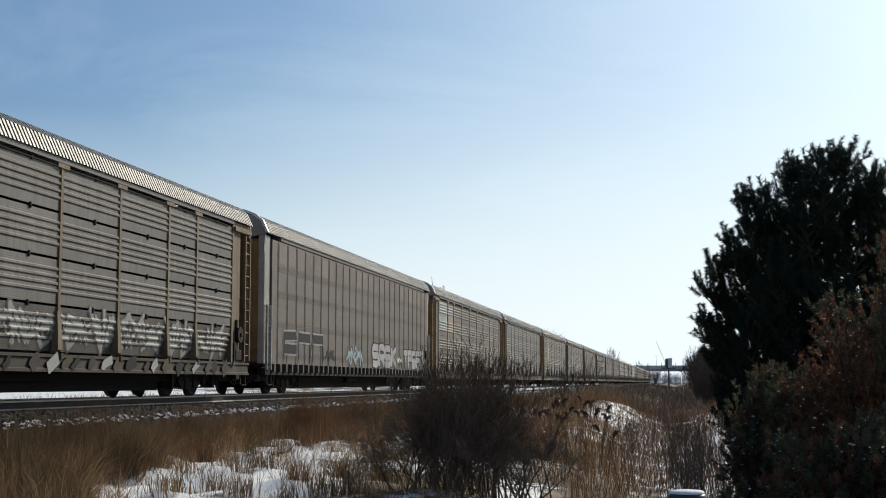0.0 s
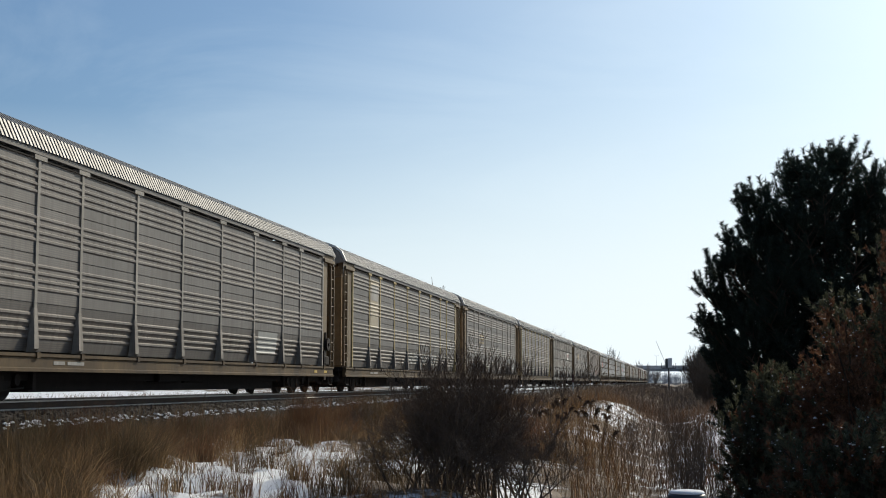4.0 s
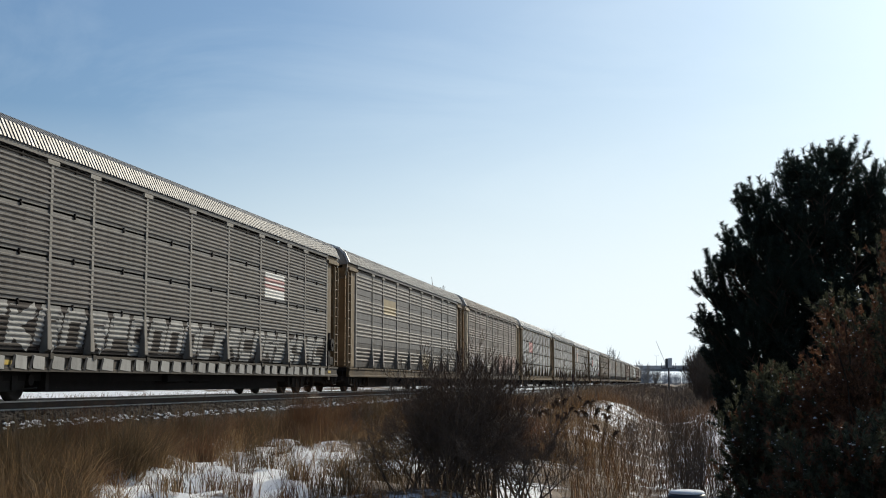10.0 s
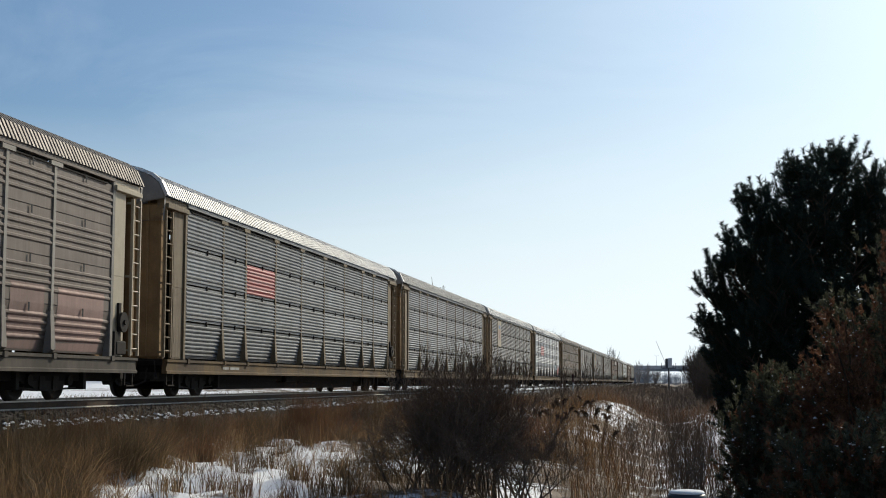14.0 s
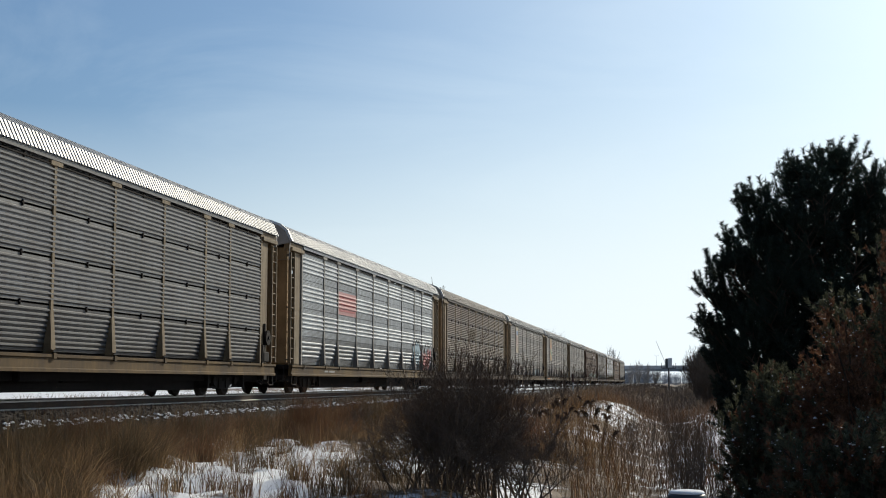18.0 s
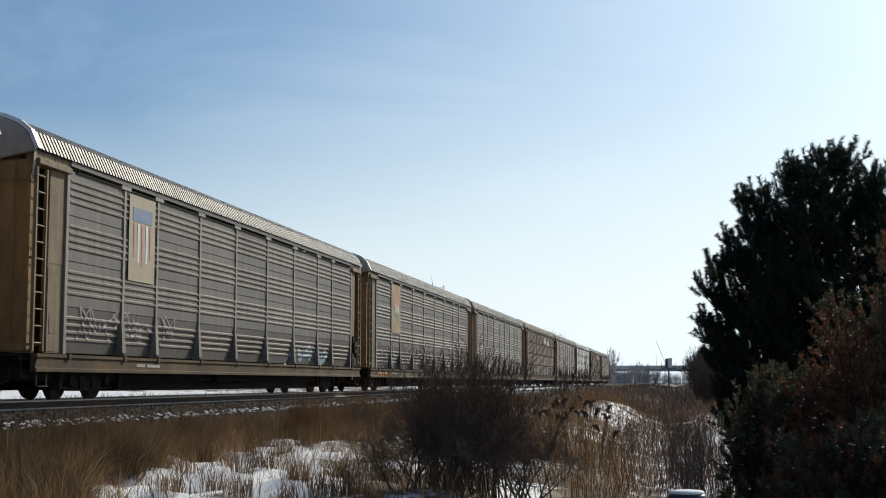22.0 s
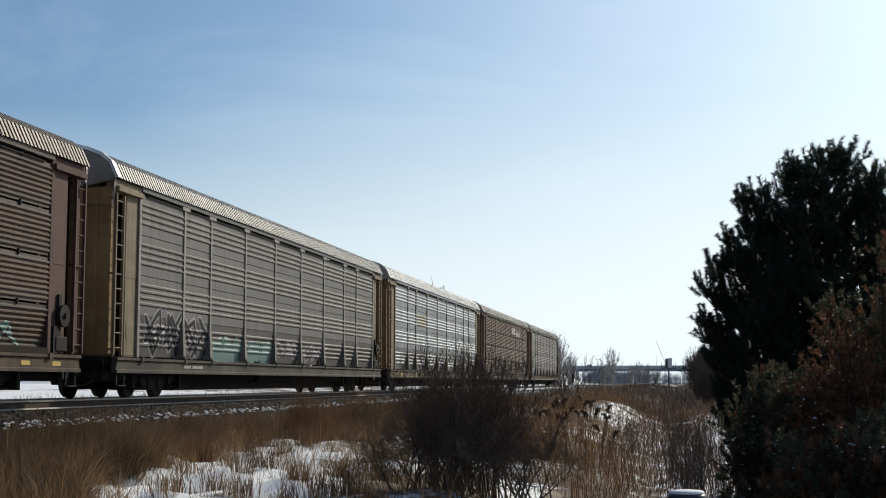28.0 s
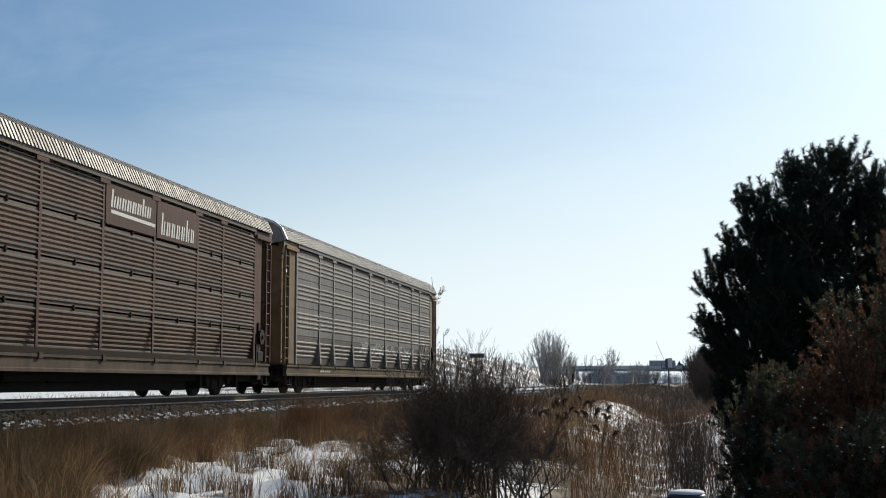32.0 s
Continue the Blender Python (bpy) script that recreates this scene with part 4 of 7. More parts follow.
def fan_tree(name, label, x, y, h, w, n, seed, mat, r, group, minr):
    """A leafless many-stemmed tree: stems fan out to a rounded crown of fine upright twigs."""
    rnd = np.random.default_rng(seed)
    root = thing(name, label, "tree", group, pose(x, y, ground_z(x, y)))
    a, q = rnd.uniform(0, 6.283, n), np.sqrt(rnd.uniform(0, 1, n))
    top = h * (1 - 0.42 * q ** 2.2) * rnd.uniform(0.93, 1.02, n)
    end = np.stack([np.cos(a) * q * w / 2, np.sin(a) * q * w / 2, top], 1)
    foot = np.stack([np.cos(a) * q * w * 0.07, np.sin(a) * q * w * 0.07, np.full(n, -0.2)], 1)

    def at(f):
        return foot + (end - foot) * np.stack([f ** 1.25, f ** 1.25, f ** 0.95], 1)

    S0, S1, RA, RB = [], [], [], []
    for k in range(5):
        S0.append(at(np.full(n, k / 5)) + (rnd.normal(0, 0.01 * h, (n, 3)) if k else 0)); S1.append(at(np.full(n, (k + 1) / 5)))
        RA.append(np.full(n, r * (1 - 0.17 * k))); RB.append(np.full(n, r * (1 - 0.17 * (k + 1))))
    part("trunk", mesh_np("trunk", *tubes(np.concatenate(S0), np.concatenate(S1), np.maximum(np.concatenate(RA), minr), np.maximum(np.concatenate(RB), minr), 4)), mat, root, "fan of bare stems")["kind"] = "stuff"
    T0, T1 = [], []
    for k in range(10):
        f = rnd.uniform(0.35, 1.0, n)
        p = at(f)
        d = (end - foot) / np.linalg.norm(end - foot, axis=1, keepdims=True) + rnd.normal(0, 0.38, (n, 3))
        e = p + d * (h * rnd.uniform(0.04, 0.1, n))[:, None]
        T0.append(p); T1.append(e)
        for _ in range(3):
            u = rnd.uniform(0.2, 1.0, n)[:, None]
            T0.append(p + (e - p) * u)
            T1.append(p + (e - p) * u + (d + rnd.normal(0, 0.45, (n, 3))) * (h * rnd.uniform(0.03, 0.07, n))[:, None])
    T0, T1 = np.concatenate(T0), np.concatenate(T1)
    part("crown", mesh_np("crown", *tubes(T0, T1, np.full(len(T0), minr), np.full(len(T0), minr * 0.5), 3)), mat, root, "fine bare twigs")["kind"] = "stuff"


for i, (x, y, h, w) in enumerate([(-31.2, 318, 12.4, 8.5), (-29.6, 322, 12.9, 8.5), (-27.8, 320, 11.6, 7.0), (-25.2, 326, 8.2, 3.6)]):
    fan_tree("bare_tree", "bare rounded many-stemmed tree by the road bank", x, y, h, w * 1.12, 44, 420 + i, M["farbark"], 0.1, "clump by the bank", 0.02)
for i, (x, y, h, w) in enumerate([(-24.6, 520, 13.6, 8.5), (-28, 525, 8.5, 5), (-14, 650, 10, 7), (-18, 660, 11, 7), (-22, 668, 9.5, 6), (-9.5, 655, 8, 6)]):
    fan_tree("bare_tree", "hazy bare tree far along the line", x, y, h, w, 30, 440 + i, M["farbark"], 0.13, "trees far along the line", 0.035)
for i in range(16):
    rnd = random.Random(700 + i)
    y = 80 + i * 6
    h = rnd.uniform(3.0, 3.8) + 0.018 * (y - 80)
    fan_tree("bare_tree", "bare brown tree in the thicket beside the ditch", 0.0155 * y + 0.25 + rnd.uniform(0, 2.6), y, h, h * 0.8, 58, 460 + i, M["thicket"], 0.035, "thicket beside the ditch", 0.011)


def woods(name, label, n, box, hr, seed, mat, r=0.08):
    """A far belt of bare trees: upright stems and slanting limbs, joined."""
    rnd = np.random.default_rng(seed)
    x, y = rnd.uniform(box[0], box[1], n), rnd.uniform(box[2], box[3], n)
    z = height(x, y)
    h = rnd.uniform(*hr, n)
    P0 = [np.stack([x, y, z - 0.2], 1)]
    P1 = [np.stack([x + rnd.normal(0, 0.3, n), y, z + h], 1)]
    R = [np.full(n, r)]
    for k in range(9):
        f = rnd.uniform(0.15, 0.85, n)[:, None]
        s = P0[0] + (P1[0] - P0[0]) * f
        P0.append(s)
        P1.append(s + np.stack([rnd.normal(0, 1, n), rnd.normal(0, 1, n), rnd.uniform(0.6, 1.4, n)], 1) * (h * 0.22)[:, None] * (1.15 - f))
        R.append(np.full(n, r * 0.5))
    P0, P1, R = np.concatenate(P0), np.concatenate(P1), np.concatenate(R)
    ob = new(name, mesh_np(name, *tubes(P0, P1, R, R * 0.4, 3)))
    ob.data.materials.append(mat)
    return tagged(ob, label, "woods", kind="stuff")


# distance haze is put into this pale bluish wood colour
M["hazy"] = plain("haze_tinted_far_wood", (0.25, 0.27, 0.31), 0.95, var=0.12, scale=0.2)
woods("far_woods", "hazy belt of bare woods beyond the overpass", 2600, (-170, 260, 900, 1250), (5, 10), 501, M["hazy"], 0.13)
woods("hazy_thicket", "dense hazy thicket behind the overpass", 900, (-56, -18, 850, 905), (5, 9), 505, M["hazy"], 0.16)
woods("far_thicket", "low bare thicket along the line", 1500, (-10, 4, 80, 420), (0.4, 1.2), 502, M["bark"], 0.028)
field("far_weeds", "brown dead weeds far along the ditch", M["far_brush"], 30000, (-10, 5, 66, 260), lambda x, y: 0.15 + 0.7 * patch_noise(x, y, 0.5), 0.4, 0.025, 0.5, 17, 1.3)
woods("bank_brush", "low bare brush on the far road bank", 420, (-44, -20, 130, 330), (0.8, 2.2), 503, M["bark"], 0.04)
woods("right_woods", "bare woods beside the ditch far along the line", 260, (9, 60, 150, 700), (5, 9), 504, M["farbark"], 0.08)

OVER_Y = 830
# dark girder steel lightened to grey-blue, so the colour carries the haze
M["girder"] = plain("haze_tinted_girder_steel", (0.2, 0.23, 0.27), 0.7, var=0.15, scale=0.3)
bridge = thing("overpass", "grey concrete road overpass crossing the railway", "bridge", at=pose(0, OVER_Y, 0))
b = Buf().box(-82, -6, 8.6, 130, 6, 9.6)
part("deck", b, M["concrete"], bridge)
for yy in (-5.4, -2.4, 1.0, 4.6):
    part("girder", Buf().box(-82, yy, 7.1, 130, yy + 0.5, 8.6), M["girder"], bridge, "steel girder, grey-blue from haze put into its colour")
part("parapet", Buf().box(-82, -6.2, 9.6, 130, -5.9, 10.6), M["concrete"], bridge)
part("parapet", Buf().box(-82, 5.9, 9.6, 130, 6.2, 10.6), M["concrete"], bridge)
for xx in (-60, -26, 8, 42, 76):
    p = Buf()
    for yy in (-4, 0, 4):
        p.tube((xx, yy, -1), (xx, yy, 6.2), 0.6, 10)
    p.box(xx - 0.7, -5.5, 6.2, xx + 0.7, 5.5, 7.1)
    part("pier", p, M["concrete"], bridge)
road = new("road", Buf().box(-900, OVER_Y - 5, 9.5, -82, OVER_Y + 5, 9.6).mesh("road"))
road.data.materials.append(M["asphalt"])
tagged(road, "asphalt road on the approach bank", "road", kind="structure")
ab = Buf().prism([(-120, -1), (-78, -1), (-82, 8.6), (-120, 9.6)], "y", -7, 7)
part("abutment", ab, M["concrete"], bridge)


def lamp_pole(x, y, z, h, arm, label="tall grey street lamp on the road bank"):
    lp = thing("street_lamp", label, "street lamp", "street lamps along the road", pose(x, y, z))
    part("pole", Buf().tube((0, 0, -0.5), (0, 0, h), 0.09, 8, 0.05), M["grey_steel"], lp)
    part("arm", Buf().tube((-arm, 0, h), (arm, 0, h), 0.08, 6), M["grey_steel"], lp)
    for s in (-1, 1):
        part("lamp_head", Buf().box(s * arm - 0.25, -0.12, h - 0.08, s * arm + 0.25, 0.12, h + 0.08), M["grey_steel"], lp)


lamp_pole(-47.5, OVER_Y + 5, 9.6, 5.0, 1.6, "grey street lamp on the overpass")
lamp_pole(-11.5, OVER_Y + 5, 9.6, 7.5, 1.2, "grey street lamp on the overpass")
for y, h in ((330, 4.4), (470, 4.8)):
    lamp_pole(ridge_x(y) + (5.6 if y < 400 else 3), y, ground_z(ridge_x(y) + (5.6 if y < 400 else 3), y), h - 0.7, 0.3)

bx, by = -44.4, 300
board = thing("road_sign", "dark back of a road sign on the bank", "road sign", at=pose(bx, by, ground_z(bx, by)))
part("sign_board", Buf().box(-1.7, -0.06, 0.25, 1.7, 0.06, 1.25, 0.02), M["dark_steel"], board)
for q in (-1.2, 1.2):
    part("sign_post", Buf().box(q - 0.06, 0.06, -0.3, q + 0.06, 0.16, 1.4), M["grey_steel"], board)

# guard rail along the road bank
gr = thing("guard_rail", "steel guard rail along the road bank", "guard rail", at=pose(0, 0, 0))
ys = np.arange(230, 720, 8.0)
gx = ridge_x(ys) + 5.5
gz = height(gx, ys) + 0.65
bar = Buf()
for k in range(len(ys) - 1):
    bar.put(*tubes(np.array([[gx[k], ys[k], gz[k]]]), np.array([[gx[k + 1], ys[k + 1], gz[k + 1]]]), np.array([0.09]), np.array([0.09]), 4))
part("rail_beam", bar, M["grey_steel"], gr)
post = Buf().box(-0.08, -0.08, -0.9, 0.08, 0.08, 0.1).mesh("post")
for k in range(len(ys)):
    part("post", post, M["grey_steel"], gr, at=pose(gx[k], ys[k], gz[k]))

PALE = plain("pale_grey_paint", (0.62, 0.64, 0.65), 0.6, var=0.1)
# signal mast right of the line, seen from behind
sm = thing("signal_mast", "railway signal on a steel mast with a work platform", "signal", at=pose(-1.32, 270, 0))
part("mast", Buf().tube((0, 0, -1.6), (0, 0, 3.1), 0.16, 8), M["dark_steel"], sm)
part("platform", Buf().box(-1.4, -0.5, 3.1, 1.4, 0.5, 3.28), M["dark_steel"], sm)
part("signal_box", Buf().box(-0.15, -0.4, 3.28, 0.68, 0.35, 5.2, 0.05), PALE, sm, "pale signal housing")
part("signal_hood", Buf().box(-0.65, -0.35, 3.3, -0.15, 0.35, 5.1, 0.04), M["dark_steel"], sm, "dark signal hood")
for s in (-1.4, -0.9, 0.9, 1.4):
    part("railing_post", Buf().tube((s, -0.5, 3.28), (s, -0.5, 4.2 if abs(s) > 1 else 3.9), 0.05, 5), M["dark_steel"], sm)

# track-side marker
mk = thing("track_marker", "short post with a dark red top beside the track", "post", at=pose(-7.95, 105, ground_z(-7.95, 105)))
gz0 = ground_z(-7.95, 105)
part("post", Buf().box(-0.05, -0.05, -0.1, 0.05, 0.05, 0.95 - gz0 - 0.6, 0.01), M["grey_steel"], mk)
part("blade", Buf().box(-0.08, -0.03, 0.95 - gz0 - 0.6, 0.08, 0.03, 0.95 - gz0 + 0.1, 0.01), plain("dull_red_paint", (0.06, 0.022, 0.02), 0.6), mk, "dull dark red blade")
# a thin leaning mast far off
ms = thing("leaning_mast", "thin pale leaning mast far beyond the line", "mast", at=pose(-11.0, 900, 0))
part("boom", Buf().tube((4.2, 0, 14), (-1.6, 0, 28.0), 0.16, 5), M["grey_steel"], ms)
part("mast", Buf().tube((4.2, 0, -1), (4.2, 0, 14), 0.2, 6), M["grey_steel"], ms)


# ---- traffic on the overpass ----
def road_wheel(parent, x, y, r, w=0.25):
    wh = part("wheel", Buf().tube((0, -w / 2, 0), (0, w / 2, 0), r, 14), M["black_plastic"], parent, at=pose(x, y, r))
    part("rim", Buf().tube((0, -w / 2 - 0.02, 0), (0, w / 2 + 0.02, 0), r * 0.55, 10), M["grey_steel"], wh)


# dark teal trailer made paler and greyer: haze painted into the colour
M["trailer"] = plain("haze_paled_teal_trailer", (0.25, 0.3, 0.32), 0.6, var=0.15, scale=0.6)
M["cab"] = plain("dark_cab_paint", (0.06, 0.08, 0.10), 0.4, var=0.15)
M["glass"] = plain("dark_window_glass", (0.02, 0.025, 0.03), 0.1, var=0.1)
truck_rig = thing("semi_truck", "dark teal semi-trailer truck crossing the overpass", "truck", at=pose(0, OVER_Y - 3, 9.6))
part("trailer_box", Buf().box(-11.5, -1.3, 1.2, 4.2, 1.3, 4.1, 0.05), M["trailer"], truck_rig)
part("trailer_frame", Buf().box(-11.3, -0.5, 0.85, 4.0, 0.5, 1.2), M["dark_steel"], truck_rig)
cab = part("cab", Buf().prism([(5.0, 0.9), (9.0, 0.9), (9.1, 1.9), (7.6, 2.2), (7.2, 3.2), (6.6, 3.9), (5.0, 3.9)], "y", -1.2, 1.2), M["cab"], truck_rig)
part("window", Buf().box(6.5, -1.22, 2.2, 7.1, 1.22, 3.0), M["glass"], cab)
for wx in (-10.4, -9.1, 4.6, 5.9, 8.4):
    for wy in (-1.1, 1.1):
        road_wheel(truck_rig, wx, wy, 0.5)
road_car = thing("passenger_car", "dark passenger car crossing the overpass", "car", at=pose(0, OVER_Y - 3, 9.6))
part("body", Buf().prism([(-2.3, 0.3), (2.3, 0.3), (2.3, 0.85), (1.2, 0.95), (0.5, 1.5), (-1.3, 1.5), (-2.2, 0.95)], "y", -0.9, 0.9), M["cab"], road_car)
part("window", Buf().prism([(-1.75, 1.0), (0.95, 1.0), (0.4, 1.42), (-1.25, 1.42)], "y", -0.91, 0.91), M["glass"], road_car)
for wx in (-1.4, 1.4):
    for wy in (-0.85, 0.85):
        road_wheel(road_car, wx, wy, 0.33, 0.2)

# ---- the train: covered vehicle-carrying wagons ----
PITCH_M, HALF = 28.93, 13.8          # from coupling to coupling; half of a body
SIDE = 1.50                         # side sheets, from the middle
ROW, SILL_TOP, PANEL_Z = 0.953, 0.93, 0.97
WIDTHS = [2.8, 1.98, 2.944, 2.944, 2.944, 2.944, 2.944, 1.98, 2.8]
STARTS = [-sum(WIDTHS) / 2 + sum(WIDTHS[:i]) for i in range(10)]
RIBS = [0.30, 0.455, 0.61, 0.765]   # rib heights within a row
FINE_RIBS = [0.12 + 0.108 * k for k in range(8)]
FINE = set()                        # wagons whose rows are ribbed all over


def lean(z):
    """The lowest row of a side leans in towards its foot."""
    return -0.15 * (1 - min(1, max(0, z / ROW))) ** 1.2


def row_profile(rows, gap, foot=False, fine=False):
    """Points (x, z) up a panel: flats and pressed ribs."""
    pts = []
    for r in range(rows):
        z0 = r * ROW
        if r == 0 and foot:
            pts.append((lean(gap), z0 + gap))
        else:
            pts.append((0.0, z0 + gap))
        half, top, deep = (0.04, 0.014, 0.036) if fine else (0.045, 0.02, 0.028)
        for q in FINE_RIBS if fine else RIBS:
            c = z0 + q * ROW
            l = lean(c) if r == 0 and foot else 0.0
            pts += [(l, c - half), (l + deep, c - top), (l + deep, c + top), (l, c + half)]
        pts.append((0.0, z0 + ROW - gap))
        if r < rows - 1:
            pts += [(-0.028, z0 + ROW - 0.004), (-0.028, z0 + ROW + 0.004)]
    return pts


def side_x(z, fine=False):
    """How far the ribbed side stands out at a height above the panel's foot."""
    f = (z % ROW) / ROW
    half, top, deep = (0.04, 0.014, 0.036) if fine else (0.045, 0.02, 0.028)
    for q in FINE_RIBS if fine else RIBS:
        d = abs(f - q) * ROW
        if d < half:
            return lean(z) + (deep if d < top else deep * (half - d) / (half - top))
    return lean(z)


def panel_mesh(w, rows, gap=0.026, foot=False, fine=False):
    pts = row_profile(rows, gap, foot, fine)
    n = len(pts)
    V = [(x, y, z) for y in (0.0, w) for x, z in pts] + [(min(x, 0) - 0.03, y, z) for y in (0.0, w) for x, z in pts]
    F = [(i, n + i, n + i + 1, i + 1) for i in range(n - 1)]
    F += [(2 * n + i, i, i + 1, 2 * n + i + 1) for i in range(n - 1)] + [(n + i, 3 * n + i, 3 * n + i + 1, n + i + 1) for i in range(n - 1)]
    F += [(0, 2 * n, 3 * n, n), (n - 1, 2 * n - 1, 4 * n - 1, 3 * n - 1)]
    return mesh_np("panel", V, F)


ROOF = [(1.57, 4.93), (1.555, 4.97), (1.4, 5.3), (1.18, 5.48), (0.88, 5.6), (0.5, 5.7), (0.0, 5.75)]
ROOF = ROOF + [(-x, z) for x, z in ROOF[-2::-1]]


def roof_mesh():
    ys, lift = [], []
    y = -HALF + 0.02
    while y < HALF - 0.16:
        ys += [y, y + 0.042, y + 0.06, y + 0.142]
        lift += [0, 0, 0.042, 0.042]
        y += 0.16
    n = len(ROOF)
    V = []
    for y, l in zip(ys, lift):
        for x, z in ROOF:
            k = 1 + l / math.hypot(x, z - 4.2)
            V.append((x * k, y, 4.2 + (z - 4.2) * k))
    F = [(a * n + i, (a + 1) * n + i, (a + 1) * n + i + 1, a * n + i + 1) for a in range(len(ys) - 1) for i in range(n - 1)]
    return mesh_np("roof", V, F)


def post_mesh():
    """A hat-section post whose foot flares out to the sill, with a plate at its head."""
    b = Buf()
    b.prism([(0.0, 4.75), (0.034, 4.75), (0.034, 1.8), (0.0, 1.8)], "y", -0.055, 0.055)
    b.box(0.0, -0.26, 4.74, 0.06, 0.26, 4.83)
    return b.mesh("post")


def post_foot_mesh():
    """The flared lower end of a post: a widening face plate on two gussets."""
    b = Buf()
    b.prism([(0.0, 1.82), (0.036, 1.82), (0.08, 1.1), (0.08, 1.02), (0.066, 1.02), (0.062, 1.1), (0.0, 1.75)], "y", -0.06, 0.06)
    for y in (-0.085, 0.075):
        b.prism([(-0.1, 0.96), (-0.02, 1.8), (0.034, 1.8), (0.076, 1.1), (0.076, 1.02), (0.0, 0.96)], "y", y, y + 0.012)
    V = [(0.037, -0.055, 1.81), (0.037, 0.055, 1.81), (0.081, 0.1, 1.1), (0.081, -0.1, 1.1), (0.081, 0.1, 1.03), (0.081, -0.1, 1.03)]
    V += [(x - 0.008, y, z) for x, y, z in V]
    b.put(V, [(0, 1, 2, 3), (3, 2, 4, 5), (6, 9, 8, 7), (9, 11, 10, 8), (0, 3, 9, 6), (3, 5, 11, 9), (1, 7, 8, 2), (2, 8, 10, 4), (5, 4, 10, 11)])
    return b.mesh("post_foot")


def ladder_mesh():
    b = Buf()
    for y in (-0.21, 0.21):
        b.box(-0.025, y - 0.028, 0, 0.04, y + 0.028, 3.62)
        for z in (0.1, 1.8, 3.5):
            b.box(-0.14, y - 0.02, z, -0.02, y + 0.02, z + 0.05)
    for k in range(11):
        b.tube((0.01, -0.21, 0.16 + k * 0.33), (0.01, 0.21, 0.16 + k * 0.33), 0.018, 5)
    return b.mesh("ladder")


def side_frame_mesh():
    out = [(-1.15, 0.5), (-0.75, 0.55), (-0.4, 0.74), (0.4, 0.74), (0.75, 0.55), (1.15, 0.5), (1.15, 0.36), (0.8, 0.33), (0.4, 0.19), (-0.4, 0.19), (-0.8, 0.33), (-1.15, 0.36)]
    b = Buf().prism(out, "x", -0.08, 0.08)
    for s in (-1, 1):
        b.tube((-0.16, s * 0.89, 0.42), (0.16, s * 0.89, 0.42), 0.12, 10)
        b.box(-0.12, s * 0.3 - 0.12, 0.22, 0.12, s * 0.3 + 0.12, 0.5)
    return b.mesh("side_frame")


def wheelset_mesh():
    b = Buf()
    n = 20
    for s in (-1, 1):
        prof = [(0.0, 0.62), (0.10, 0.62), (0.30, 0.70), (0.36, 0.685), (0.455, 0.685), (0.45, 0.715), (0.42, 0.725), (0.415, 0.82), (0.35, 0.82), (0.3, 0.75), (0.12, 0.78), (0.0, 0.78)]
        V = [(s * x, r * math.cos(a * 6.28318 / n), r * math.sin(a * 6.28318 / n)) for r, x in prof for a in range(n)]
        b.put(V, [(k * n + a, k * n + (a + 1) % n, (k + 1) * n + (a + 1) % n, (k + 1) * n + a) for k in range(len(prof) - 1) for a in range(n)])
        for a in range(4):
            c, q = math.cos(a * 1.5708) * 0.21, math.sin(a * 1.5708) * 0.21
            b.tube((s * 0.70, c, q), (s * 0.79, c, q), 0.04, 6)
    b.tube((-1.0, 0, 0), (1.0, 0, 0), 0.08, 8)
    return b.mesh("wheelset", True)


def rigging_mesh():
    """Brake beams, rods and levers hung between the wheels of a truck."""
    b = Buf()
    for s in (-1, 1):
        b.box(-0.95, s * 0.36 - 0.05, 0.2, 0.95, s * 0.36 + 0.05, 0.36)
        b.tube((0.55, s * 0.36, 0.3), (0.6, s * 1.7, 0.5), 0.025, 5)
        b.tube((1.05, s * 0.3, 0.22), (1.05, s * 1.35, 0.26), 0.022, 5)
        b.box(0.85, s * 1.5 - 0.07, 0.22, 1.2, s * 1.5 + 0.07, 0.6)
    return b.mesh("brake_rigging")


def stirrup_mesh(s):
    """A bent step below the sill at a corner."""
    b = Buf()
    lo, hi = s * 13.0, s * 13.42
    for y in (lo, hi):
        b.box(1.5, y - 0.02, 0.3, 1.54, y + 0.02, 0.62)
    b.box(1.48, min(lo, hi), 0.28, 1.58, max(lo, hi), 0.31)
    return b.mesh("step_stirrup")


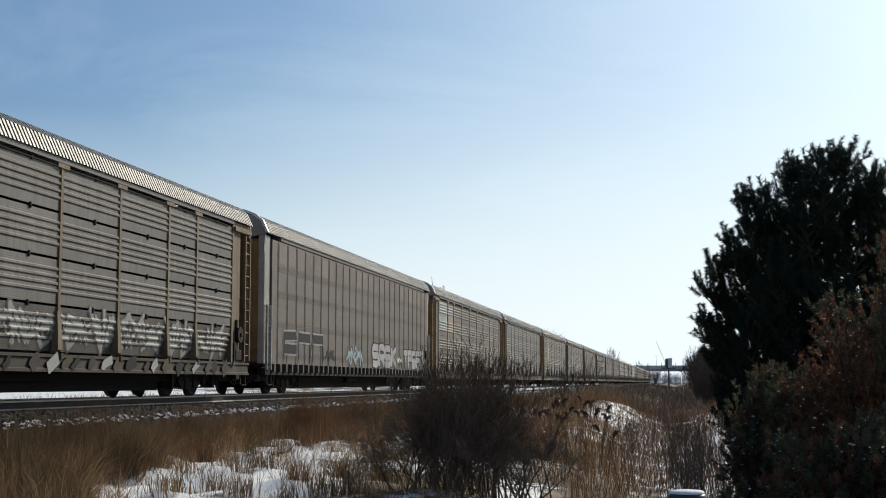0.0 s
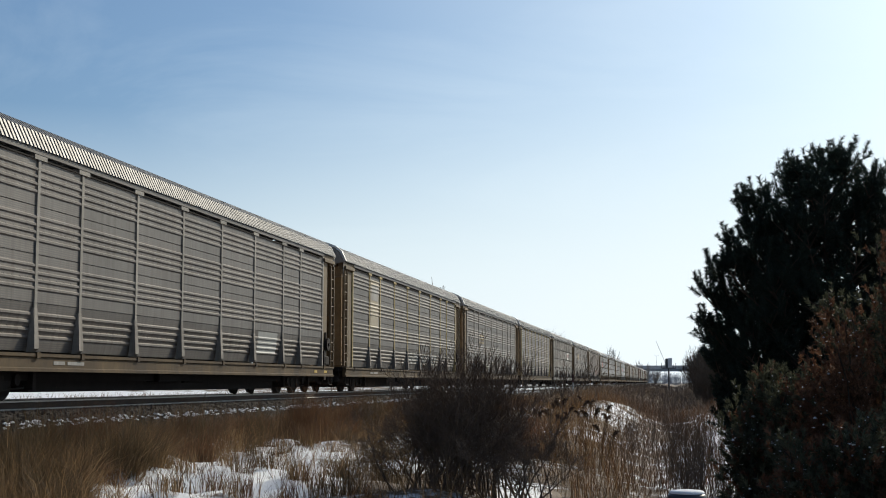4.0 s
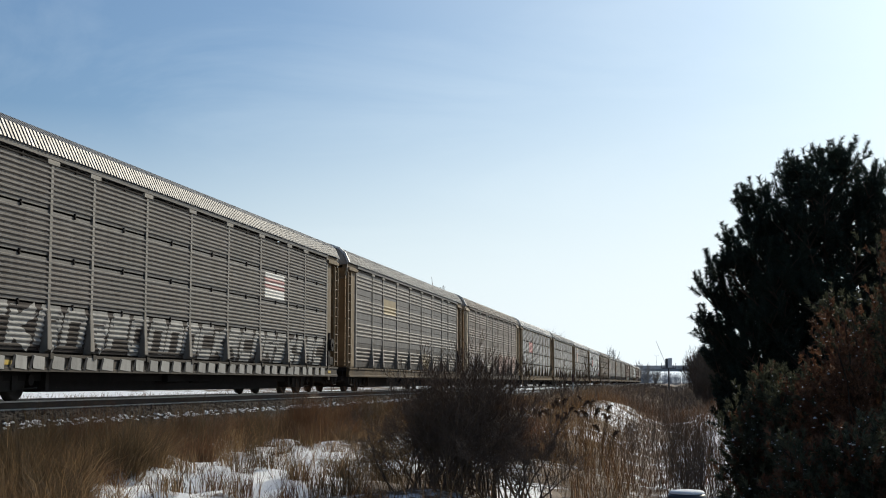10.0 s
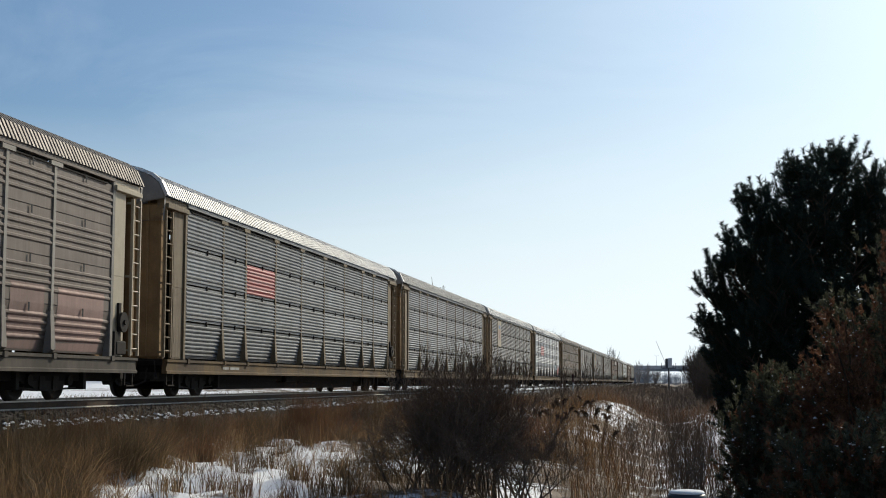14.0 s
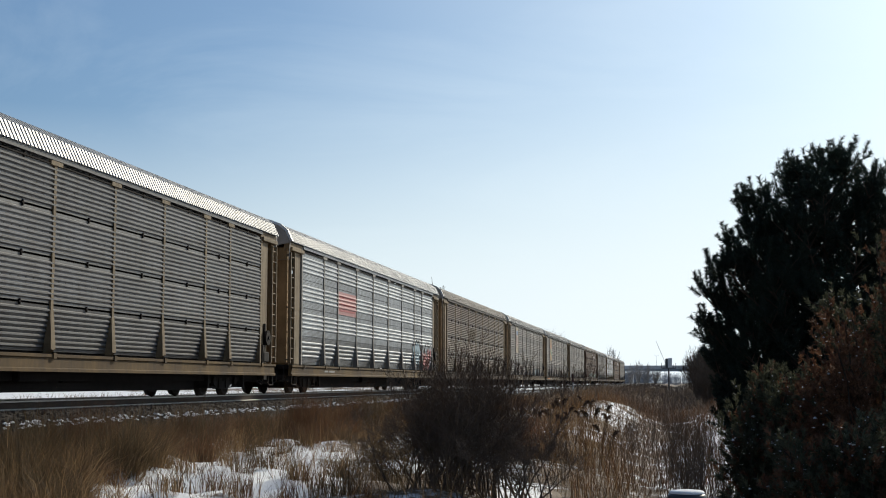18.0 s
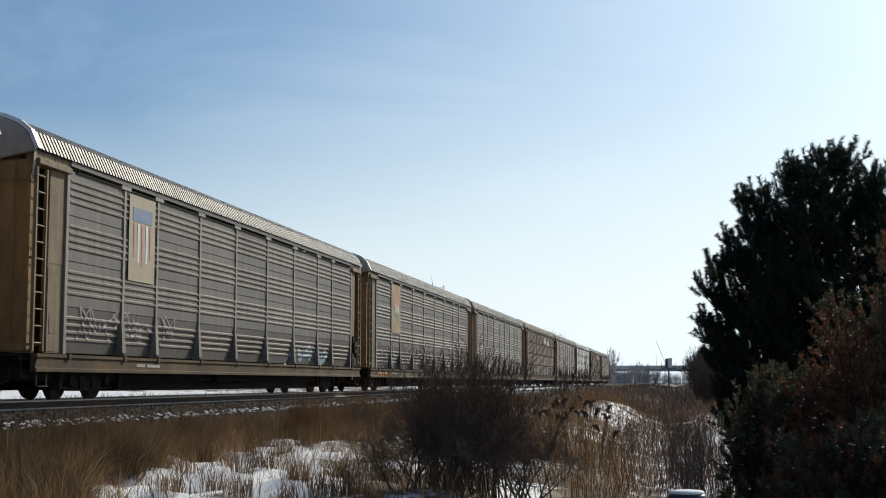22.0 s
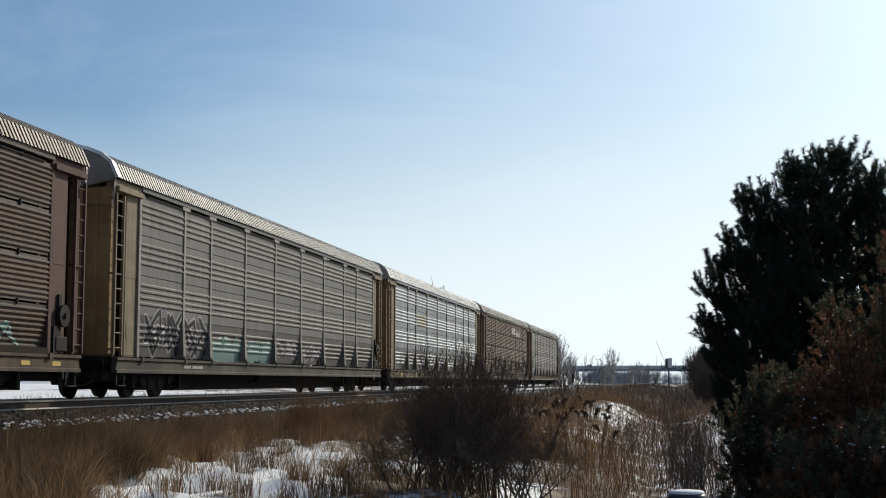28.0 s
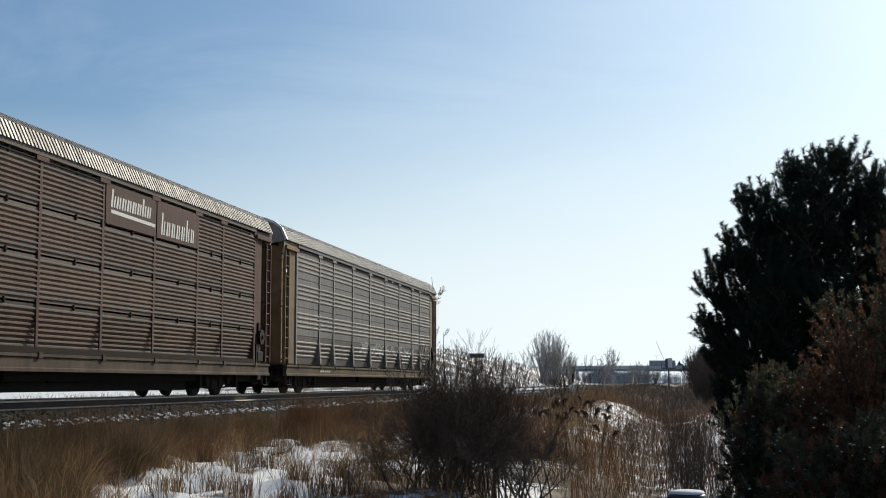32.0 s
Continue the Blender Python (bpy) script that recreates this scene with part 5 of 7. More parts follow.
def coupler_mesh(s):
    b = Buf().box(-0.1, min(s * 13.1, s * 14.42), 0.78, 0.1, max(s * 13.1, s * 14.42), 0.98, 0.02)
    b.box(-0.17, min(s * 14.2, s * 14.44), 0.74, 0.15, max(s * 14.2, s * 14.44), 1.02, 0.03)
    pts = [(0.35, 13.7, 0.8), (0.36, 13.9, 0.55), (0.34, 14.15, 0.42), (0.3, 14.4, 0.42)]
    for p, q in zip(pts, pts[1:]):
        b.tube((p[0], s * p[1], p[2]), (q[0], s * q[1], q[2]), 0.028, 6)
    b.tube((0.2, s * 13.75, 0.9), (1.35, s * 13.75, 0.9), 0.018, 5)
    b.tube((1.35, s * 13.75, 0.9), (1.42, s * 13.8, 0.5), 0.018, 5)
    loop = [(1.1, 13.6, 0.72), (1.12, 13.75, 0.4), (1.0, 14.0, 0.3), (0.8, 14.25, 0.36), (0.7, 14.42, 0.5)]
    for p, q in zip(loop, loop[1:]):
        b.tube((p[0], s * p[1], p[2]), (q[0], s * q[1], q[2]), 0.024, 6)
    b.box(0.9, min(s * 13.3, s * 13.62), 0.45, 1.3, max(s * 13.3, s * 13.62), 0.62, 0.01)
    return b.mesh("coupler")


def arch_mesh(y0, y1, inset=0.02):
    """The sheet that closes the roof's arch at a wagon's end."""
    poly = [(x * (1 - inset), z - 0.02) for x, z in ROOF] + [(-1.5, 4.35), (1.5, 4.35)]
    return Buf().prism(poly, "y", y0, y1).mesh("end_cap")


MESH = {
    "roof": roof_mesh(), "post": post_mesh(), "foot": post_foot_mesh(), "ladder": ladder_mesh(), "side_frame": side_frame_mesh(), "wheelset": wheelset_mesh(),
    "rigging": rigging_mesh(), "stirrup-1": stirrup_mesh(-1), "stirrup1": stirrup_mesh(1), "coupler-1": coupler_mesh(-1), "coupler1": coupler_mesh(1), "cap-1": arch_mesh(-HALF + 0.12, -HALF + 0.02), "cap1": arch_mesh(HALF - 0.12, HALF - 0.02),
    "bolster": Buf().box(-1.0, -0.22, 0.42, 1.0, 0.22, 0.66, 0.03).mesh("truck"),
    "deck": Buf().box(-1.48, -13.6, 0.8, 1.48, 13.6, 0.94).mesh("deck"),
    "well": Buf().box(-0.9, -8.3, 0.17, 0.9, 8.3, 0.41).mesh("well_beam"),
    "underframe": Buf().box(-1.1, -13.4, 0.4, 1.1, 13.4, 0.8).mesh("underframe"),
    "fascia": Buf().box(1.47, -12.2, 4.84, 1.565, 12.2, 4.95).mesh("top_plate"),
    "sill": Buf().prism([(1.46, 0.58), (1.60, 0.58), (1.60, 0.64), (1.57, 0.66), (1.57, 0.85), (1.61, 0.87), (1.61, 0.93), (1.46, 0.94)], "y", -13.55, 13.55).boxes([(1.60, y - 0.07, 0.84, 1.635, y + 0.07, 0.955) for y in STARTS]).mesh("side_sill"),
    "far_sill": Buf().prism([(-1.46, 0.58), (-1.60, 0.6), (-1.61, 0.93), (-1.46, 0.94)], "y", -13.55, 13.55).mesh("side_sill"),
    "smooth_side": Buf().box(1.47, -13.1, 0.95, 1.56, 13.1, 4.8).mesh("side_wall"),
    "gear": Buf().box(0.5, -2.2, 0.38, 1.25, -1.0, 0.78, 0.03).tube((0.9, 0.2, 0.55), (0.9, 1.6, 0.55), 0.2, 10).tube((1.3, -9, 0.62), (1.3, 9, 0.62), 0.03, 6)
        .tube((-0.9, -3.2, 0.52), (-0.9, -2.0, 0.52), 0.18, 8).mesh("brake_gear"),
}
for w in (2.8, 1.98, 2.944):
    MESH["row", w], MESH["foot_row", w] = panel_mesh(w - 0.01, 1), panel_mesh(w - 0.01, 1, 0.026, True)
    MESH["fine_row", w], MESH["fine_foot_row", w] = panel_mesh(w - 0.01, 1, 0.022, False, True), panel_mesh(w - 0.01, 1, 0.022, True, True)
    MESH["full", w] = panel_mesh(w - 0.01, 4, 0.01, True)
for s in (-1, 1):
    lo, hi = sorted((s * 12.28, s * 12.98))
    MESH["end_panel", s] = Buf().box(1.40, lo, 0.95, 1.475, hi, 4.74, 0.01).boxes([(1.475, lo + 0.03, 0.99, 1.487, hi - 0.12, 2.7), (1.487, lo + 0.12, 1.35, 1.495, hi - 0.25, 1.75), (1.475, lo + 0.02, 2.76, 1.483, hi - 0.02, 4.7)]).mesh("end_panel")
    lo, hi = sorted((s * 12.2, s * 13.515))
    MESH["slot", s] = Buf().box(1.0, lo, 0.95, 1.06, hi, 5.0).mesh("end_recess")
    lo, hi = sorted((s * 12.15, s * 12.29))
    MESH["corner", s] = Buf().box(1.36, lo, 0.94, 1.53, hi, 4.9, 0.01).mesh("corner_post")
    lo, hi = sorted((s * 12.2, s * 13.65))
    MESH["track", s] = Buf().box(1.3, lo, 4.66, 1.6, hi, 4.78, 0.01).box(1.3, lo, 4.78, 1.52, hi, 4.93).mesh("door_track")
    lo, hi = sorted((s * 13.52, s * 13.64))
    MESH["leaf", s, 0] = Buf().box(0.01, lo, 0.96, 1.42, hi, 4.78, 0.04).boxes([(0.01 + k * 0.34, lo - 0.03, 1.0, 0.07 + k * 0.34, hi + 0.03, 4.74) for k in range(5)]).mesh("end_door")
    MESH["leaf", s, 1] = Buf().box(-1.42, lo, 0.96, -0.01, hi, 4.78, 0.04).boxes([(-0.07 - k * 0.34, lo - 0.03, 1.0, -0.01 - k * 0.34, hi + 0.03, 4.74) for k in range(5)]).mesh("end_door")
    lo, hi = sorted((s * 13.4, s * 13.5))
    MESH["edge", s] = Buf().box(1.32, lo, 0.95, 1.46, hi, 4.66).mesh("edge_post")
for s in (-1, 1):
    V = [(x * 1.035, s * y, 4.2 + (z - 4.2) * 1.04) for y in (HALF - 0.17, HALF - 0.02) for x, z in ROOF] + [(x * 0.99, s * (HALF - 0.02), 4.2 + (z - 4.2) * 0.99) for x, z in ROOF]
    nr = len(ROOF)
    MESH["strip", s] = mesh_np("roof_end_strip", V, [(k * nr + i, k * nr + i + 1, (k + 1) * nr + i + 1, (k + 1) * nr + i) for k in range(2) for i in range(nr - 1)])
MESH["far_side"] = (lambda: (lambda pts: mesh_np("far_side_wall", [(-SIDE - x, y, PANEL_Z + z) for y in (-13.5, 13.5) for x, z in pts],
                   [(i, i + 1, len(pts) + i + 1, len(pts) + i) for i in range(len(pts) - 1)]))(row_profile(4, 0.004)))()

SILVER, DUST = (0.13, 0.114, 0.1), (0.05, 0.037, 0.028)
SKIN = {
    "silver": sheet_metal("galvanised_panel", SILVER, DUST, 0.12, 0.42, 0.7, gloss=0.5),
    "bright": sheet_metal("bright_galvanised_panel", (0.33, 0.345, 0.36), (0.13, 0.13, 0.13), 0.6, 0.34, 0.5),
    "blue": sheet_metal("bluish_galvanised_panel", (0.122, 0.123, 0.128), DUST, 0.2, 0.4, 0.5, gloss=0.6),
    "bluebright": sheet_metal("pale_bluish_galvanised_panel", (0.2, 0.208, 0.218), (0.1, 0.095, 0.09), 0.3, 0.4, 0.5),
    "warm": sheet_metal("dusty_brown_silver_panel", (0.132, 0.106, 0.085), (0.1, 0.072, 0.052), 0.12, 0.45, 0.6, False, 0.5),
    "pinkish": sheet_metal("dusty_rose_grey_panel", (0.118, 0.091, 0.074), (0.07, 0.054, 0.041), 0.1, 0.45, 0.6, False, 0.45),
    "brown": sheet_metal("brown_grey_panel", (0.125, 0.094, 0.071), (0.06, 0.044, 0.033), 0.15, 0.5, 0.6, gloss=0.4),
    "oxide": sheet_metal("faded_red_brown_panel", (0.11, 0.066, 0.047), (0.06, 0.046, 0.039), 0.1, 0.55, 0.6, gloss=0.35),
    "smooth": sheet_metal("smooth_taupe_side", (0.118, 0.094, 0.077), (0.165, 0.142, 0.124), 0.1, 0.5, 0.6, False),
}
PAINT = {
    "grimy": sheet_metal("grimy_grey_post_foot", (0.22, 0.2, 0.175), (0.09, 0.072, 0.056), 0.1, 0.6, 0.7, False),
    "galv": sheet_metal("galvanised_post", (0.215, 0.195, 0.17), (0.13, 0.105, 0.08), 0.1, 0.46, 0.4, False),
    "sill_tan": plain("grimy_tan_sill", (0.105, 0.072, 0.037), 0.75, var=0.3, scale=0.9, dirt=(0.05, 0.036, 0.026)),
    "sill_yellow": plain("grimy_yellow_sill", (0.13, 0.084, 0.036), 0.75, var=0.3, scale=0.9, dirt=(0.06, 0.042, 0.028)),
    "sill_grey": plain("grimy_grey_sill", (0.085, 0.071, 0.057), 0.75, var=0.3, scale=0.9, dirt=(0.04, 0.034, 0.028)),
    "sill_rust": plain("grimy_brown_sill", (0.095, 0.066, 0.045), 0.75, var=0.3, scale=0.9, dirt=(0.035, 0.026, 0.02)),
    "tan": sheet_metal("tan_paint", (0.185, 0.136, 0.076), (0.065, 0.04, 0.022), 0.0, 0.6, 0.9, False),
    "yellow": sheet_metal("faded_yellow_paint", (0.42, 0.32, 0.14), (0.12, 0.085, 0.05), 0.0, 0.6, 0.55, False),
    "grey": sheet_metal("grey_paint", (0.35, 0.335, 0.31), (0.09, 0.075, 0.06), 0.0, 0.6, 0.5, False),
    "rust": sheet_metal("rust_brown_paint", (0.24, 0.15, 0.066), (0.08, 0.046, 0.022), 0.0, 0.7, 0.6, False),
    "brown": sheet_metal("ochre_brown_paint", (0.2, 0.125, 0.058), (0.07, 0.04, 0.02), 0.0, 0.65, 0.8, False),
    "oxide": sheet_metal("red_oxide_paint", (0.076, 0.032, 0.024), (0.05, 0.032, 0.028), 0.0, 0.7, 0.6, False),
    "roof": sheet_metal("galvanised_roof", (0.125, 0.122, 0.12), (0.07, 0.064, 0.057), 0.45, 0.34, 0.5, False),
    "roof_bright": sheet_metal("bright_roof", (0.29, 0.29, 0.29), (0.16, 0.157, 0.153), 0.7, 0.33, 0.4, False),
    "roof_brown": sheet_metal("rusty_roof", (0.12, 0.1, 0.085), (0.05, 0.038, 0.029), 0.3, 0.42, 0.6, False),
    "roof_blotched": sheet_metal("bright_roof_with_rust", (0.23, 0.22, 0.21), (0.035, 0.026, 0.02), 0.5, 0.4, 1.0, False),
    "cap": sheet_metal("grey_end_cap", (0.27, 0.25, 0.225), (0.13, 0.105, 0.085), 0.2, 0.5, 0.5, False),
    "smooth_dark": plain("dark_taupe_seam", (0.092, 0.075, 0.062), 0.7, var=0.2),
    "smooth_light": sheet_metal("pale_taupe_panel", (0.155, 0.128, 0.108), (0.21, 0.185, 0.168), 0.1, 0.6, 0.5, False),
    "strip": sheet_metal("bright_smooth_sheet", (0.5, 0.5, 0.5), (0.25, 0.24, 0.23), 0.6, 0.32, 0.3, False),
    "silver_spray": plain("silver_spray_paint", (0.28, 0.28, 0.265), 0.55, var=0.2),
    "white": plain("white_paint", (0.62, 0.61, 0.58), 0.6, var=0.1),
    "faded": sheet_metal("faded_white_paint", (0.4, 0.4, 0.37), (0.22, 0.23, 0.2), 0.0, 0.6, 0.7, False),
    "cream": plain("cream_paint", (0.34, 0.285, 0.2), 0.6, var=0.12),
    "smudge": plain("dark_brown_spray", (0.05, 0.04, 0.035), 0.75, var=0.35, scale=2.0),
    "chalk": sheet_metal("chalky_white_spray", (0.33, 0.32, 0.3), (0.17, 0.16, 0.15), 0.0, 0.65, 0.5, False),
    "spray_white": sheet_metal("lilac_white_spray", (0.36, 0.35, 0.36), (0.22, 0.215, 0.23), 0.0, 0.6, 0.4, False),
    "dull_green": plain("dull_green_overspray", (0.08, 0.098, 0.068), 0.7, var=0.35, scale=1.5),
    "olive": plain("olive_brown_spray", (0.075, 0.06, 0.035), 0.75, var=0.3),
    "chord": plain("near_black_brown", (0.022, 0.015, 0.012), 0.95, var=0.4, scale=2.0),
    "buff": sheet_metal("buff_panel_paint", (0.4, 0.29, 0.17), (0.22, 0.16, 0.1), 0.0, 0.6, 0.5, False),
    "rose": sheet_metal("faint_rose_paint", (0.21, 0.135, 0.115), (0.15, 0.105, 0.09), 0.2, 0.55, 0.6, False),
    "red": plain("faded_red_paint", (0.34, 0.09, 0.085), 0.6, var=0.15),
    "pink": plain("faded_rose_paint", (0.40, 0.2, 0.19), 0.6, var=0.15),
    "orange": plain("orange_paint", (0.38, 0.19, 0.11), 0.6, var=0.15),
    "green": plain("green_paint", (0.1, 0.2, 0.14), 0.6, var=0.15),
    "blue": plain("blue_paint", (0.13, 0.19, 0.3), 0.6, var=0.15),
    "gold": plain("faded_gold_paint", (0.27, 0.205, 0.105), 0.6, var=0.2),
    "black": plain("black_spray_paint", (0.022, 0.022, 0.026), 0.8, var=0.2),
    "pale": plain("pale_spray_paint", (0.62, 0.62, 0.60), 0.6, var=0.12),
    "sky": plain("light_blue_spray_paint", (0.27, 0.36, 0.41), 0.6, var=0.15),
    "teal": plain("teal_spray_paint", (0.16, 0.25, 0.23), 0.6, var=0.2),
    "lilac": plain("greyish_lilac_spray_paint", (0.26, 0.235, 0.245), 0.6, var=0.2),
    "reflex": plain("yellow_reflector", (0.5, 0.34, 0.05), 0.4, var=0.15),
    "orange_lens": plain("orange_reflector", (0.8, 0.22, 0.03), 0.35, var=0.1),
}


def strokes(car, name, label, lines, width, mat, base, flat=False, lift=0.005, over=0.3):
    """Sprayed lines that follow the ribs of the side: each line is a list of (y, z), laid as one ribbon."""
    V, F = [], []
    fine = (car.parent or car).name in FINE
    for line in lines:
        pts = []
        for (ya, za), (yb, zb) in zip(line, line[1:]):
            k = 1 if flat or za == zb else max(1, int(math.hypot(yb - ya, zb - za) / 0.02))
            pts += [(ya + (yb - ya) * i / k, za + (zb - za) * i / k) for i in range(k)]
        pts.append(line[-1])
        across = 1 if flat else max(2, int(width / 0.02))
        o, w, n = len(V), across + 1, len(pts)
        for i, (y, z) in enumerate(pts):
            (pa, qa), (pb, qb) = pts[max(0, i - 2)], pts[min(n - 1, i + 2)]
            L = max(1e-6, math.hypot(pb - pa, qb - qa))
            ny, nz = -(qb - qa) / L * width / 2, (pb - pa) / L * width / 2
            e = width * over * ((i == n - 1) - (i == 0)) / L
            for j in range(w):
                g = 2 * j / across - 1
                yy, zz = y + (pb - pa) * e + ny * g, z + (qb - qa) * e + nz * g
                V.append((base + lift + 0.004 * i / n + (0 if flat else side_x(zz - PANEL_Z, fine)), yy, zz))
        F += [(o + i * w + j, o + i * w + j + 1, o + (i + 1) * w + j + 1, o + (i + 1) * w + j) for i in range(n - 1) for j in range(across)]
    return part(name, mesh_np(name, V, F), mat, car, label)


def blob(car, y0, y1, z0, z1, mat, base, seed, lift=0.003):
    """A filled patch of spray paint with an uneven, lobed edge."""
    r = random.Random(seed)
    n = 36
    ph = [r.uniform(0, 6.28) for _ in range(3)]
    V = [(base + lift, (y0 + y1) / 2, (z0 + z1) / 2)]
    for i in range(n):
        a = i * 6.28318 / n
        c, q = math.cos(a), math.sin(a)
        k = 0.98 / max(abs(c), abs(q)) ** 0.75 * (1 + 0.07 * math.sin(5 * a + ph[0]) + 0.05 * math.sin(9 * a + ph[1]))
        V.append((base + lift, (y0 + y1) / 2 + c * k * (y1 - y0) / 2, min(z1 + 0.1, max(z0 - 0.02, (z0 + z1) / 2 + q * k * (z1 - z0) / 2))))
    return part("paint_patch", mesh_np("paint_patch", V, [(0, 1 + i, 1 + (i + 1) % n) for i in range(n)]), PAINT[mat], car)


def tag_lines(y0, y1, z0, z1, letters, seed, loose=0.4):
    """Made of bends only: zigzag letter-like marks that spell nothing."""
    r = random.Random(seed)
    out = []
    w = (y1 - y0) / letters
    for k in range(letters):
        n = r.randint(5, 7)
        high = r.random() < 0.5
        line = []
        for i in range(n):
            a = 0.5 + 0.52 * math.sin(i * 2.2 + k) + r.uniform(-loose, loose) * 0.6
            b = r.uniform(0.6, 1.0) if (i % 2 == 0) == high else r.uniform(0.0, 0.45)
            line.append((y0 + (k + min(1.15, max(-0.15, a))) * w, z0 + b * (z1 - z0)))
        out.append(line)
    return out


def curvy(line, n=3):
    """Rounds a bent line off through its points."""
    p = [line[0]] + list(line) + [line[-1]]
    out = []
    for a, b, c, d in zip(p, p[1:], p[2:], p[3:]):
        for k in range(n):
            t = k / n
            out.append(tuple(0.5 * (2 * b[i] + (c[i] - a[i]) * t + (2 * a[i] - 5 * b[i] + 4 * c[i] - d[i]) * t * t + (3 * b[i] - a[i] - 3 * c[i] + d[i]) * t ** 3) for i in (0, 1)))
    return out + [line[-1]]


def graffiti(car, y0, y1, z0, z1, letters, seed, fill, edge=None, width=0.13, flat=False, base=SIDE, label="sprayed lettering-like marks"):
    for line in map(curvy, tag_lines(y0, y1, z0, z1, letters, seed)):
        if edge:
            strokes(car, "graffiti_outline", "", [line], width * 2.0, PAINT[edge], base, flat, 0.007)
        strokes(car, "graffiti_mark", "", [line], width, PAINT[fill], base, flat, 0.013)


def block_letters(car, y0, y1, z0, z1, n, seed, fill, width, edge=None, flat=False, base=SIDE, round_off=False):
    """Fat block marks built of upright, level and slanting bars; they spell nothing."""
    r = random.Random(seed)
    w = (y1 - y0) / n
    for k in range(n):
        a, b = y0 + (k + 0.5 * width / w) * w, y0 + (k + 1) * w - 0.5 * width - 0.06 * w
        lo, hi, mid = z0 + width / 2, z1 - width / 2, (z0 + z1) / 2 + r.uniform(-0.06, 0.06)
        kinds = [[[(a, lo), (a, hi), (b, hi)], [(a, mid), (b, mid)]], [[(a, lo), (a, hi), (b, hi), (b, lo)]], [[(b, hi), (a, hi), (a, lo), (b, lo)]],
                 [[(a, hi), (b, hi)], [((a + b) / 2, hi), ((a + b) / 2, lo)]], [[(a, lo), (a, hi)], [(a, mid), (b, hi)], [(a, mid), (b, lo)]], [[(b, hi), (a, hi), (a, mid), (b, mid), (b, lo), (a, lo)]], [[(a, lo), (a, hi), (b, hi), (b, mid), (a, mid)], [((a + b) / 2, mid), (b, lo)]]]
        for line in r.choice(kinds):
            if round_off:
                line = curvy(line)
            if edge:
                strokes(car, "graffiti_outline", "", [line], width + 0.12, PAINT[edge], base, flat, 0.006)
            strokes(car, "graffiti_mark", "", [line], width, PAINT[fill], base, flat, 0.012)


def plate(car, idx, z0, z1, mat, name="sign_plate", label="", inset=0.12, side=None):
    """A sign on one panel bay: painted over the ribs, or, where a side is given, a flat plate in front of them."""
    y0, y1 = STARTS[idx] + inset, STARTS[idx + 1] - inset
    if side is None:
        return strokes(car, name, label, [[(y0, (z0 + z1) / 2), (y1, (z0 + z1) / 2)]], z1 - z0, PAINT[mat], SIDE, False, 0.006, 0.0), y0, y1
    return part(name, Buf().box(side, y0, z0, side + 0.012, y1, z1, 0.004), PAINT[mat], car, label), y0, y1


def flag(parent, y0, z0, y1, z1, mat, x=None, name="emblem", label="", t=0.004):
    if x is None:
        return strokes(parent, name, label, [[(y0, (z0 + z1) / 2), (y1, (z0 + z1) / 2)]], z1 - z0, PAINT[mat], SIDE, False, 0.012, 0.0)
    return part(name, Buf().box(x, y0, z0, x + t, y1, z1), PAINT[mat], parent, label)


TRUCKS = []


